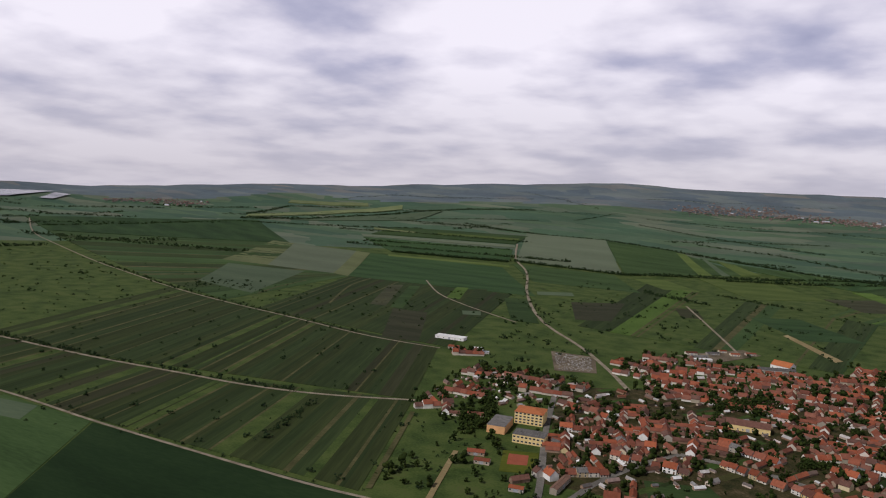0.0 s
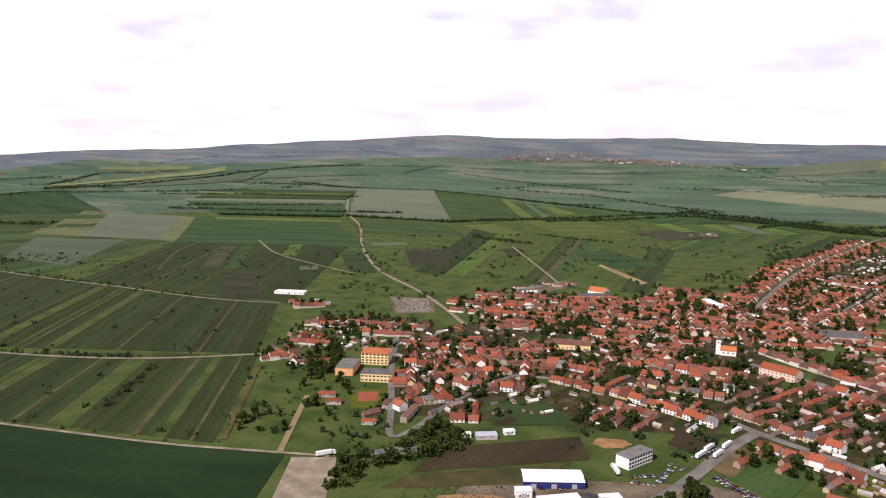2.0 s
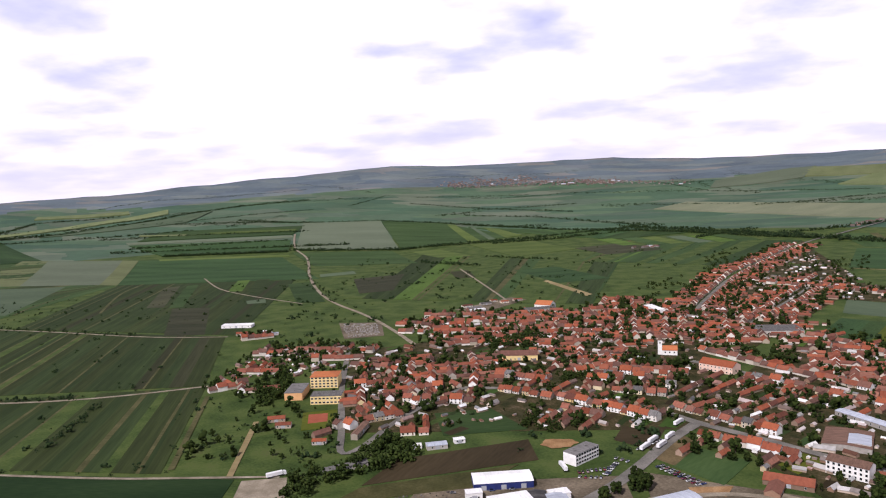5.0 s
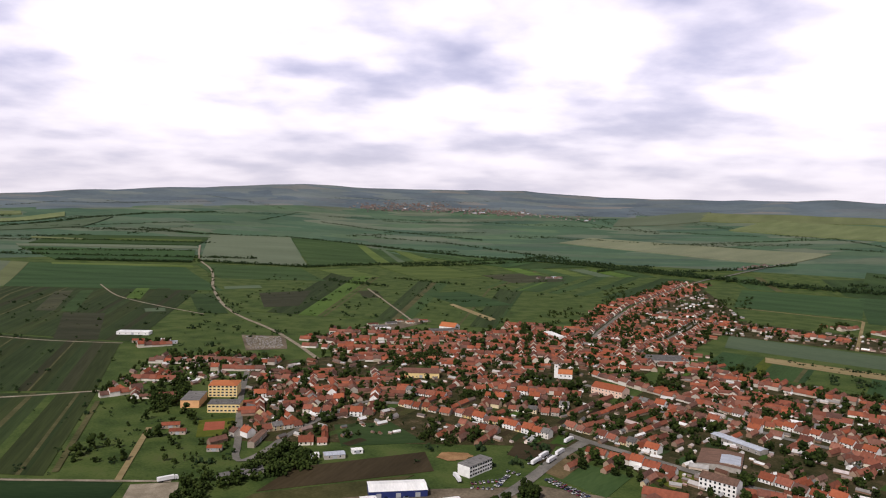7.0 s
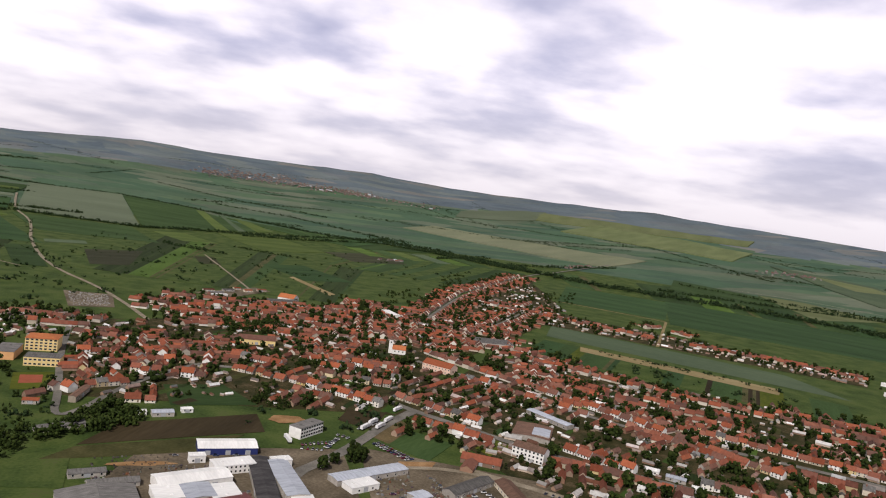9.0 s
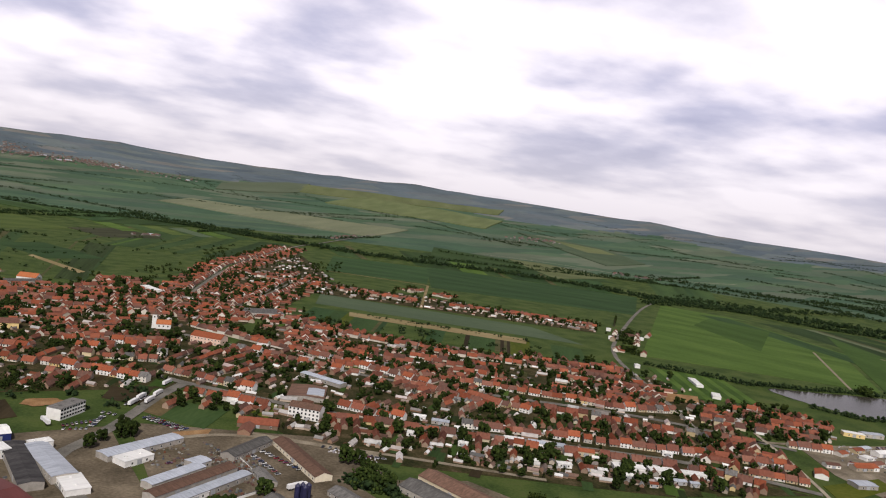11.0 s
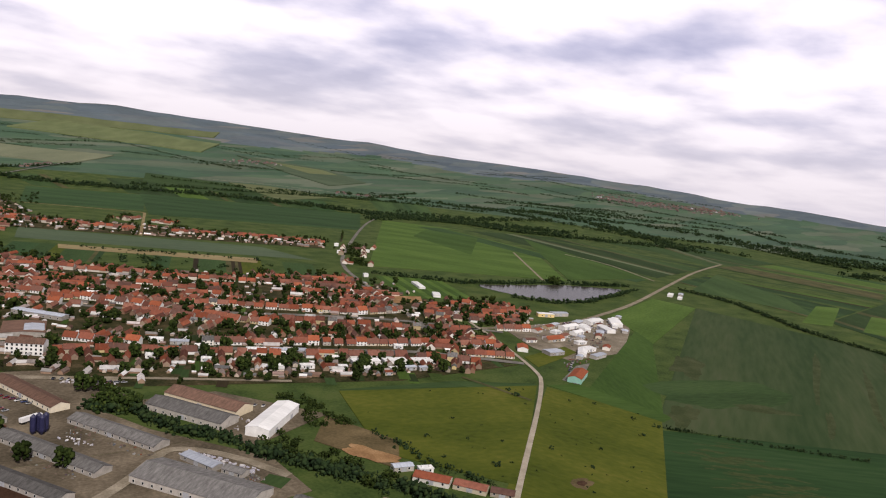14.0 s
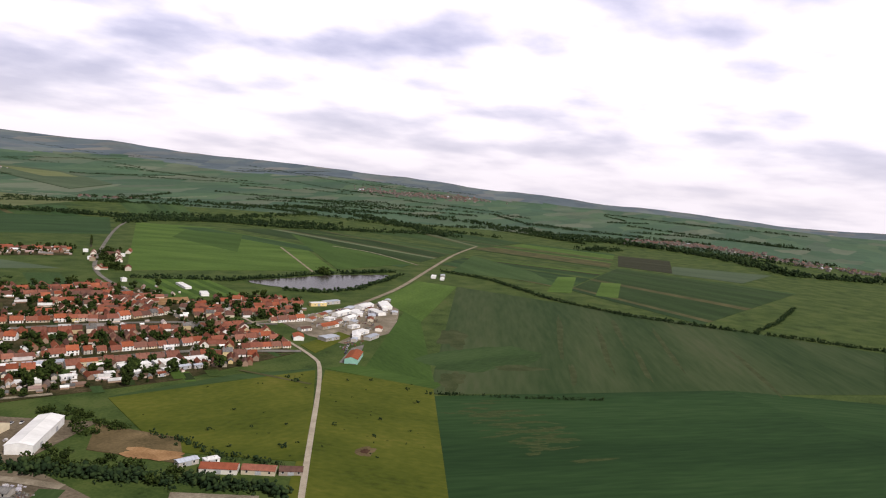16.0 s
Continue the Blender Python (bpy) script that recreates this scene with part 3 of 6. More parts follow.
sheet("field", [(-1704, 1986), (-1570, 1989), (-1327, 1558), (-1486, 1541)], M["crop_olive"], 0.1, "pale olive crop field")
sheet("field", [(-1611, 1983), (-1369, 2005), (-1121, 1565), (-1335, 1557)], M["crop_ash"], 0.2, "pale grey-green crop field")
sheet("field", [(-1369, 2005), (-1314, 2003), (-1065, 1552), (-1121, 1565)], M["crop_olive"], 0.1, "pale olive crop strip")
sheet("field", [(-1420, 1500), (-1190, 1537), (-1030, 1180), (-1230, 1225)], M["crop_grey"], 0.15, "pale grey-green crop field with ragged edges")
sheet("field", [(-1312, 2003), (-872, 2049), (-586, 1613), (-1065, 1552)], M["crop_dark"], 0.1, "wide dark green crop field")
sheet("field", [(-1260, 2025), (-877, 2106), (-858, 2070), (-1236, 1990)], M["crop_lime"], 0.2, "narrow yellow-green strip below a hedge")
sheet("field", [(-1568, 2322), (-1013, 2437), (-907, 2170), (-1283, 2086)], M["crop_dark"], 0.1)
sheet("field", [(-1627, 2390), (-1051, 2536), (-1024, 2484), (-1585, 2344)], M["crop_ash"], 0.2, "narrow pale grey-green strip")
sheet("field", [(-1423, 2615), (-1103, 2696), (-1083, 2650), (-1396, 2570)], M["crop_lime"], 0.3, "narrow yellow-green strip")
sheet("field", [(-1692, 2570), (-1497, 2576), (-1478, 2545), (-1672, 2538)], M["crop_olive"], 0.3, "narrow pale strip")
sheet("field", [(-1640, 2640), (-1100, 2780), (-1060, 2560), (-1600, 2420)], M["crop"], 0.1)
sheet("field", [(-2263, 2427), (-2302, 2483), (-2002, 3265), (-1930, 3150)], M["crop_yellow"], 0.3, "long strip of flowering yellow rape")
sheet("field", [(-2482, 2948), (-2524, 3017), (-2194, 3231), (-2141, 3162)], M["crop_yellow"], 0.3, "strip of flowering yellow rape")
sheet("field", [(-2080, 2500), (-2010, 2760), (-1720, 3180), (-1690, 2900)], M["crop_grey"], 0.2, "pale grey-green crop below the tree belt")
sheet("field", [(-507, 2134), (-432, 2181), (-305, 2031), (-392, 1997)], M["crop_lime"], 0.2, "yellow-green meadow below the hedge")
sheet("field", [(-356, 2278), (-183, 2357), (-23, 2131), (-178, 1993)], M["crop_lime"], 0.2, "yellow-green meadow below the hedge")
sheet("field", [(-880, 2140), (-570, 2160), (-420, 1880), (-690, 1850)], M["crop"], 0.2)
sheet("field", [(-616, 1689), (-547, 1740), (-524, 1690), (-595, 1642)], M["crop_grey"], 0.3, "small pale blue-green plot")
sheet("field", [(-499, 1597), (-402, 1675), (-360, 1430), (-418, 1393)], M["soil_plum"], 0.25, "purple-brown tilled plot")
sheet("field", [(-300, 1700), (-262, 1725), (-222, 1600), (-262, 1580)], M["plot_brown"], 0.25, "small brown tilled plot")
sheet("field", [(-150, 1700), (-60, 1760), (60, 1560), (-40, 1500)], M["crop_dark"], 0.2)
sheet("field", [(-30, 2150), (110, 2240), (210, 2080), (60, 1990)], M["soil_plum"], 0.2, "purple-brown tilled plot")
for d, k in ((0, "crop_bright"), (75, "crop"), (130, "crop_lime"), (205, "crop_grey"), (265, "crop_bright"), (330, "crop")):
    sheet("field", [(30 + d, 2330 + d * 0.1), (75 + d, 2350 + d * 0.1), (150 + d, 2200 + d * 0.1), (105 + d, 2180 + d * 0.1)], M[k], 0.3, "small strip field below the stream's trees")
sheet("field", [(248, 3051), (388, 3207), (1220, 2838), (957, 2569)], M["crop_tan"], 0.3, "long tan field of ripening grain")
sheet("field", [(1034, 3476), (1313, 3759), (1936, 3317), (1701, 3061)], M["crop_yellow"], 0.3, "wide yellow-green field of flowering rape")
sheet("field", [(950, 3745), (1078, 4033), (2120, 3645), (2017, 3518)], M["crop_olive"], 0.3, "pale olive field on the far slope")
sheet("field", [(583, 3785), (1103, 4066), (959, 3718), (529, 3570)], M["crop_ash"], 0.3, "pale grey-green field on the far slope")
sheet("field", [(1837, 2988), (2101, 2684), (2054, 2327), (1796, 2236)], M["crop_grey"], 0.3, "scrubby olive ground beside a hamlet")
sheet("field", [(1900, 2800), (2060, 2640), (2040, 2500), (1920, 2540)], M["crop_olive"], 0.6, "bare pinkish ground beside a hamlet")
sheet("field", [(1371, 2254), (1486, 2187), (1623, 1951), (1323, 1868)], M["crop_olive"], 0.3, "pale grassland along the stream")
sheet("field", [(1153, 2419), (1547, 2045), (1533, 1830), (1010, 2130)], M["crop"], 0.2)
sheet("field", [(418, 1285), (735, 1058), (750, 925), (380, 1175)], M["crop_grey"], 0.06, "grey-green crop strip between two rows of houses")
sheet("field", [(418, 1108), (660, 950), (636, 914), (406, 1072)], M["stubble"], 0.3, "narrow band of tan stubble beside the crop strip")
sheet("field", [(915, 1936), (1410, 1590), (1140, 1270), (732, 1484)], M["crop_dark"], 0.1)
sheet("field", [(655, 2008), (913, 1898), (748, 1546), (534, 1664)], M["crop_dark"], 0.1)
sheet("field", [(1390, 1470), (1600, 1158), (1105, 668), (815, 862)], M["crop_bright"], 0.1, "bright green crop field behind the pond")
sheet("field", [(1380, 1290), (1425, 1150), (1150, 930), (1226, 1180)], M["crop_lush"], 0.2, "darker green patch in the bright crop", "field")
sheet("field", [(1590, 1130), (1453, 861), (1343, 630), (1120, 672)], M["crop_lush"], 0.15, "dark green crop field behind the pond")
sheet("football_pitch", [(762, 786), (850, 735), (790, 610), (690, 640)], M["crop_bright"], 0.12, "mown green football pitch beside the pond", "pitch")
sheet("field", [(-582, 505), (-228, 524), (-169, 253), (-460, 330)], M["crop_deep"], 0.1, "dark green crop field below a dirt track")
sheet("field", [(-725, 505), (-586, 506), (-462, 332), (-700, 320)], M["crop"], 0.1, "green crop field below a dirt track")
sheet("field", [(-720, 495), (-665, 503), (-640, 470), (-720, 455)], M["crop_grey"], 0.2, "small pale blue-green plot below a dirt track")
sheet("gravel_yard", [(-221, 522), (-189, 532), (-162, 462), (-200, 450)], M["dirt"], 0.12, "bare gravel yard beside a field track", "yard")
sheet("plot", [(-128, 524), (-115, 575), (-18, 628), (-6, 585)], M["soil"], 0.1, "dark ploughed plot behind the long hall", "field")
sheet("grass_plot", [(-111, 688), (-60, 706), (-20, 652), (-90, 630)], M["crop"], 0.1, "green grass plot behind the houses", "field")
sheet("sports_ground", [(-238, 680), (-208, 693), (-191, 645), (-220, 632)], M["meadow"], 0.1, "worn grass sports ground beside the school", "pitch")
sheet("sports_court", [(-230, 675), (-213, 681), (-205, 658), (-221, 650)], M["tennis"], 0.16, "red sand court beside the school", "pitch")
blob("clay_patch", (7, 622), 15, 10, 10, M["clay"], 0.18, "bare orange clay beside the office block", "yard")
sheet("factory_yard", [(-84, 531), (56, 561), (84, 380), (-112, 350)], M["yard"], 0.05, "dusty yard between the industrial halls", "yard")
sheet("farm_yard", [(70, 569), (211, 527), (267, 351), (84, 380)], M["yard"], 0.06, "dusty yard between the farm sheds", "yard")
sheet("village_gardens", [(-274, 925), (172, 1206), (157, 669), (-181, 630)], M["garden"], 0.03, "dark garden ground and yards between the houses", "garden")
sheet("village_gardens", [(157, 1132), (575, 2184), (498, 1450), (220, 958)], M["garden"], 0.04, "dark garden ground and yards between the houses", "garden")
sheet("village_gardens", [(278, 1019), (755, 711), (581, 369), (117, 697)], M["garden"], 0.035, "dark garden ground and yards between the houses", "garden")
sheet("village_gardens", [(117, 704), (578, 367), (440, 384), (203, 485)], M["garden"], 0.045, "dark garden ground and yards between the houses", "garden")
sheet("village_gardens", [(348, 1546), (920, 1121), (854, 1031), (310, 1349)], M["garden"], 0.025, "dark garden ground and yards between the houses", "garden")
sheet("far_lake", [(-3830, 2000), (-3480, 2350), (-3370, 2060), (-3500, 1800)], M["lake"], 1, "pale far lake below the skyline", "lake", skirt=False)
sheet("far_lake", [(-3400, 2300), (-3340, 2345), (-3250, 2190), (-3290, 2150)], M["lake"], 1, "narrow arm of the pale far lake", "lake", skirt=False)
sheet("field", [(-72, 1527), (-66, 1544), (27, 1361), (17, 1341)], M["stubble"], 0.2, "narrow tan strip of bare ground")
sheet("vineyard", [(-629, 1535), (-585, 1558), (-453, 1302), (-506, 1294)], M["crop"], 0.2, "small green vineyard above the village")
sheet("field", [(-782, 1600), (-757, 1612), (-690, 1440), (-722, 1440)], M["crop_bright"], 0.22, "narrow yellow-green plot above the lane")
sheet("field", [(-740, 1612), (-712, 1622), (-640, 1420), (-672, 1425)], M["plot_green"], 0.2, "narrow dark green plot above the lane")
sheet("field", [(-908, 1498), (-886, 1528), (-754, 1256), (-787, 1250)], M["soil_plum"], 0.16, "narrow purple-brown tilled plot")
sheet("field", [(-727, 1241), (-657, 1252), (-538, 1024), (-599, 1013)], M["soil_plum"], 0.16, "purple-brown tilled plot")
sheet("field", [(-870, 1530), (-850, 1545), (-715, 1256), (-740, 1250)], M["crop"], 0.17, "narrow yellow-green plot")
sheet("field", [(-620, 1320), (-590, 1340), (-570, 1300), (-600, 1285)], M["crop_grey"], 0.3, "small pale blue-green plot")
sheet("sand_court", [(680, 660), (719, 643), (696, 617), (652, 624)], M["clay"], 0.4, "bare orange playing ground beside the pitch", "pitch")
sheet("grass_plot", [(609, 383), (690, 389), (682, 367), (592, 353)], M["meadow"], 0.15, "mown grass triangle beside the works", "field")
sheet("field", [(475, 363), (545, 320), (500, 292), (483, 328)], M["crop"], 0.16, "green plot at the edge of the village")
sheet("grass_plot", [(92, 582), (115, 621), (149, 597), (123, 551)], M["crop"], 0.12, "green plot beside the wide street", "field")
sheet("plot", [(59, 666), (95, 668), (80, 613), (51, 633)], M["soil"], 0.12, "dark overgrown plot beside the street", "field")
sheet("plot", [(80, 597), (103, 652), (118, 631), (94, 583)], M["bank"], 0.12, "rough brown plot beside the wide street", "field")
sheet("courtyard", [(100, 365), (118, 375), (145, 322), (125, 307)], M["soil_red"], 0.2, "dark red-brown earth courtyard between the barns", "yard")
sheet("grass_plot", [(238, 286), (248, 292), (255, 280), (243, 273)], M["crop"], 0.2, "green grass beside the barn lane", "field")
sheet("grass_plot", [(46, 395), (96, 392), (80, 330), (60, 330)], M["grass"], 0.2, "rough grass beside the red barn", "field")
sheet("grass_plot", [(205, 445), (250, 415), (262, 310), (222, 385)], M["grass"], 0.2, "rough grass under the trees of the lane", "field")
sheet("grass_plot", [(166, 592), (189, 617), (202, 604), (176, 575)], M["meadow"], 0.12, "mown olive grass plot", "field")
sheet("grass_plot", [(-178, 495), (-126, 508), (-110, 452), (-160, 445)], M["grass"], 0.12, "dry olive grass beside the stream", "field")
sheet("grass_plot", [(-141, 492), (-128, 520), (-20, 574), (-45, 530)], M["plot_dry"], 0.12, "dry mown grass beside the blue hall", "field")
HILL, HILL_MIX = ["plot_olive", "plot_brown", "plot_green", "grass"], (4, 0.7, 7, 0.8)
strips([(-1400, 640), (-985, 650), (-955, 513), (-1350, 480)], 20, HILL, 0.05, HILL_MIX, 2)
strips([(-985, 650), (-669, 672), (-630, 511), (-955, 513)], 32, HILL, 0.05, HILL_MIX, 3)
strips([(-669, 672), (-385, 760), (-292, 528), (-630, 511)], 34, HILL, 0.05, HILL_MIX, 4)
strips([(-1191, 1113), (-983, 1063), (-845, 656), (-1020, 650)], 14, HILL, 0.05, HILL_MIX, 5)
strips([(-983, 1063), (-496, 1010), (-388, 762), (-845, 656)], 48, HILL, 0.05, HILL_MIX, 6)
strips([(-1060, 1552), (-640, 1600), (-482, 1020), (-900, 1060)], 46, HILL, 0.04, HILL_MIX, 8)
strips([(-2300, 1560), (-1440, 1225), (-1130, 1560), (-1620, 1980)], 16, ["crop", "plot_green", "grass", "crop_dark"], 0.03, (5, 4, 1, 3), 41)
strips([(-1430, 1212), (-1005, 1085), (-1062, 1550), (-1128, 1558)], 9, ["crop", "plot_green", "plot_olive", "crop_dark"], 0.03, (4, 4, 2, 2), 42)
sheet("field", [(-2720, 1740), (-2310, 1565), (-1630, 1985), (-2150, 2380)], M["crop_dark"], 0.05, "wide dark green field below the hills")
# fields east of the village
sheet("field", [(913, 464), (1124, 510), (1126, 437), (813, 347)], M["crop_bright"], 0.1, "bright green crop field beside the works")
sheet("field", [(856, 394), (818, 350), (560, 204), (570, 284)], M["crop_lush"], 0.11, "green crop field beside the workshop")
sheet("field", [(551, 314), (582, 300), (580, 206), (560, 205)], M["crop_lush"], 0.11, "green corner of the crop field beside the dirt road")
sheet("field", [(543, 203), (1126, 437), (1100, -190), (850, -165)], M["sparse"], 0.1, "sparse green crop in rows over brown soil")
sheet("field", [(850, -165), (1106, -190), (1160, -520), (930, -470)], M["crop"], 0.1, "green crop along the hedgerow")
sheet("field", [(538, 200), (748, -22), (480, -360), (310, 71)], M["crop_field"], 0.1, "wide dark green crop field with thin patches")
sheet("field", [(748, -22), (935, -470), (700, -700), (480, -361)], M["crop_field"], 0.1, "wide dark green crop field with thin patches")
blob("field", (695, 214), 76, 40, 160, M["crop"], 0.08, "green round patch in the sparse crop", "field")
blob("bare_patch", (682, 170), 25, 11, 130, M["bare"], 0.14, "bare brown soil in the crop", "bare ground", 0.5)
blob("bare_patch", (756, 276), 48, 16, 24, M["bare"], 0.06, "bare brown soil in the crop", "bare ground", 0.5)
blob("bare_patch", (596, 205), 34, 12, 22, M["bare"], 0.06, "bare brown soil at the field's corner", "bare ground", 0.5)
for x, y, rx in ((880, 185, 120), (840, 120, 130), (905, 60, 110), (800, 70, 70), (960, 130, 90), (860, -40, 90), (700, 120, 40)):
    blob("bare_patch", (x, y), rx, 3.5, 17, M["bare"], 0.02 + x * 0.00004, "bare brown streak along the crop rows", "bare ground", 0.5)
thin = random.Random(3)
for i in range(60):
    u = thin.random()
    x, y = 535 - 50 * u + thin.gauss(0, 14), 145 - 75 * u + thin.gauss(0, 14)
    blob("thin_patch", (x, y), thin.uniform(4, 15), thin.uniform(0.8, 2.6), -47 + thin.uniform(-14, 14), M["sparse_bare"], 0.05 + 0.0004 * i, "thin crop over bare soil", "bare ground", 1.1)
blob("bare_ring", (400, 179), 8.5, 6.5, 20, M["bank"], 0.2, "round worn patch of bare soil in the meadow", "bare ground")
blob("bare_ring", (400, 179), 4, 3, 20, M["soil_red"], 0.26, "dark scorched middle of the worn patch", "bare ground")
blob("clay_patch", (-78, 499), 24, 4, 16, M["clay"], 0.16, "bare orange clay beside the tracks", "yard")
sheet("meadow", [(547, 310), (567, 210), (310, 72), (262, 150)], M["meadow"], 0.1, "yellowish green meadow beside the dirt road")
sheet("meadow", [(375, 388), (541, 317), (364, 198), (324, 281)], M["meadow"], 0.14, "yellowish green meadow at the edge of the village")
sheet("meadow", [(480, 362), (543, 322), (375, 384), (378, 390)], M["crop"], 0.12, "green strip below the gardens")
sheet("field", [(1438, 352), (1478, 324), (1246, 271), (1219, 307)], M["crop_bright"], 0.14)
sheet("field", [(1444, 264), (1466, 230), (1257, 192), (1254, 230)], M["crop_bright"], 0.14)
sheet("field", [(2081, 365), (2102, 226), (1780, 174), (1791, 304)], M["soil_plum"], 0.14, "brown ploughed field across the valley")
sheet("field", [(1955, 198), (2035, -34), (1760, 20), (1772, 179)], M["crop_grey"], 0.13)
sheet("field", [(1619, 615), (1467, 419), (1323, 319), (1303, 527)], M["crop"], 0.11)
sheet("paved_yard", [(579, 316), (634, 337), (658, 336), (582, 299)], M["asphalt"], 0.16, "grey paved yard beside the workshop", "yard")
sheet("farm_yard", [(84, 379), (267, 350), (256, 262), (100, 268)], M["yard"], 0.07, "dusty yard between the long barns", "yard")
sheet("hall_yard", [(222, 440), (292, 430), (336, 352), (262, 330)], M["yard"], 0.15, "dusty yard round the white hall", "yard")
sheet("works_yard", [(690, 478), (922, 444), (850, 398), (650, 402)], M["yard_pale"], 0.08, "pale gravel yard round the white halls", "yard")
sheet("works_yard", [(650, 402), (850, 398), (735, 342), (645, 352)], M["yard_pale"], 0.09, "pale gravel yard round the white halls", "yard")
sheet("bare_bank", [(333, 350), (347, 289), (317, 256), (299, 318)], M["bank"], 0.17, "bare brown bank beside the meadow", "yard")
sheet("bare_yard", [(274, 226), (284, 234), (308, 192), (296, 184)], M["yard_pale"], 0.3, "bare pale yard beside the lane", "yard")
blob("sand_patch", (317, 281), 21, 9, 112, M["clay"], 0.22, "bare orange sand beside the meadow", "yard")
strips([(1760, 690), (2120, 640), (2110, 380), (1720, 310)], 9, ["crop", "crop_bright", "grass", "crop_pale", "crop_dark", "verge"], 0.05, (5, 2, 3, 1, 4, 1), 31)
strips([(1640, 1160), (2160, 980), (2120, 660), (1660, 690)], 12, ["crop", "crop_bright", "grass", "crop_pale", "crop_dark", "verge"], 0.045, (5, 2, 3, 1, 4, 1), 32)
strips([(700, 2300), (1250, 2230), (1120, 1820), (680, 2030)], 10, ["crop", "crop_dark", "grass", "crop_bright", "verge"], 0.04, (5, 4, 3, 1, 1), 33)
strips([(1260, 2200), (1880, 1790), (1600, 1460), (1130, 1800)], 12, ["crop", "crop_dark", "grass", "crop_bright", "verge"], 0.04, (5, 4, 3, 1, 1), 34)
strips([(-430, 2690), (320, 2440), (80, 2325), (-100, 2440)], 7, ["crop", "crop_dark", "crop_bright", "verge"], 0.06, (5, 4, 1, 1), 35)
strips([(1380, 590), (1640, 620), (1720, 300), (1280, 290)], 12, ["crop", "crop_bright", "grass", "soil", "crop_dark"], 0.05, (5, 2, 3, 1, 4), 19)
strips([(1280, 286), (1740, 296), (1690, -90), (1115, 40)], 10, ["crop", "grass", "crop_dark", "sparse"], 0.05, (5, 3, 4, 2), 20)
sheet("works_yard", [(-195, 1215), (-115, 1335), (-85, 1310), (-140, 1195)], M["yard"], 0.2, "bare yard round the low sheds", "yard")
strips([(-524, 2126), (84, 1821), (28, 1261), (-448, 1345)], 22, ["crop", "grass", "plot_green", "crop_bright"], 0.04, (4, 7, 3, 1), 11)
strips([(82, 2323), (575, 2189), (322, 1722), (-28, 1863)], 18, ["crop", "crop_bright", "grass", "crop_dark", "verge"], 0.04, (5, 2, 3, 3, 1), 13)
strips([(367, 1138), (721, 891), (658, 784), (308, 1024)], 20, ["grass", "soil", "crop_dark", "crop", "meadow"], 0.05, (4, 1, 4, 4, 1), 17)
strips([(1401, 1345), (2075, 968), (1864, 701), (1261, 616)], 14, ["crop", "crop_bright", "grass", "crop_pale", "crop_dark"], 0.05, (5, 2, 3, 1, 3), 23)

sheet("sand_patch", [(99, 545), (129, 550), (122, 533), (100, 534)], M["clay"], 0.2, "bare orange sand beside the parked cars", "yard")
pitch = [Vector(p) for p in ((762, 786), (850, 735), (790, 610), (690, 640))]
for i in range(0, 10, 2):
    a, b = pitch[0].lerp(pitch[1], i / 10), pitch[0].lerp(pitch[1], (i + 1) / 10)
    c, d = pitch[3].lerp(pitch[2], (i + 1) / 10), pitch[3].lerp(pitch[2], i / 10)
    sheet("mown_stripe", [a, b, c, d], M["crop_lush"], 0.2, "darker mown stripe on the football pitch", "pitch")
# ---- roads and tracks ----
road("field_path", [(-845, 1198), (-912, 1320), (-974, 1445), (-1001, 1560)], 5, M["verge"], 0.25, "pale grass path over the hill")
road("field_path", [(-288, 536), (-363, 724)], 5, M["verge"], 0.25, "pale grass path past the allotments")
road("field_path", [(-893, 1645), (-781, 1497), (-722, 1438), (-620, 1363), (-491, 1284)], 4, M["dirt"], 0.26, "thin pale path through the plots")
road("field_path", [(-286, 1750), (-159, 1412), (-111, 1280)], 4.5, M["dirt"], 0.26, "thin pale path to the farm")
road("field_path", [(-1016, 1183), (-1053, 1277), (-1080, 1413)], 5, M["verge"], 0.3, "pale grass path over the hill")
road("field_path", [(496, 366), (502, 294)], 4, M["verge"], 0.3, "grass path behind the gardens")
road("farm_lane", [(256, 284), (243, 326), (221, 353), (204, 344), (178, 322), (144, 304), (120, 262)], 6.5, M["dirt"], 0.3, "dusty lane between the barns")
road("dirt_track", [(-1600, 600), (-1200, 646), (-985, 650), (-866, 654), (-760, 662), (-655, 677), (-585, 683), (-510, 700), (-450, 724), (-383, 761)], 5.0, M["dirt"], 0.2, "pale dirt track between strip fields")
road("dirt_track", [(-2635, 1704), (-2260, 1480), (-1985, 1386), (-1604, 1248), (-1442, 1197), (-1191, 1113), (-983, 1065), (-795, 1038), (-640, 1006), (-564, 1003), (-492, 1008)], 4.4, M["dirt"], 0.2, "pale dirt track between strip fields")
road("dirt_track", [(-900, 500), (-740, 512), (-645, 510), (-586, 508), (-480, 510), (-400, 512), (-320, 515), (-270, 522), (-195, 532)], 3.6, M["dirt"], 0.2, "narrow dirt track along a dark field")
road("country_road", [(-1050, 2560), (-985, 2400), (-905, 2215), (-800, 2060), (-720, 1880), (-640, 1680), (-525, 1440), (-435, 1290), (-330, 1170), (-250, 1050), (-200, 965)], 6.4, M["dirt"], 0.22, "pale country road running out of the village")
road("main_street", [(1002, 2638), (803, 2422), (689, 2286), (560, 2143), (303, 1595), (203, 1277), (184, 1205)], 7.5, M["asphalt"], 0.2, "grey main street between rows of houses", "street")
road("street", [(243, 1104), (296, 1210), (347, 1308), (446, 1525)], 5, M["asphalt"], 0.2, "narrow grey street between rows of houses", "street")
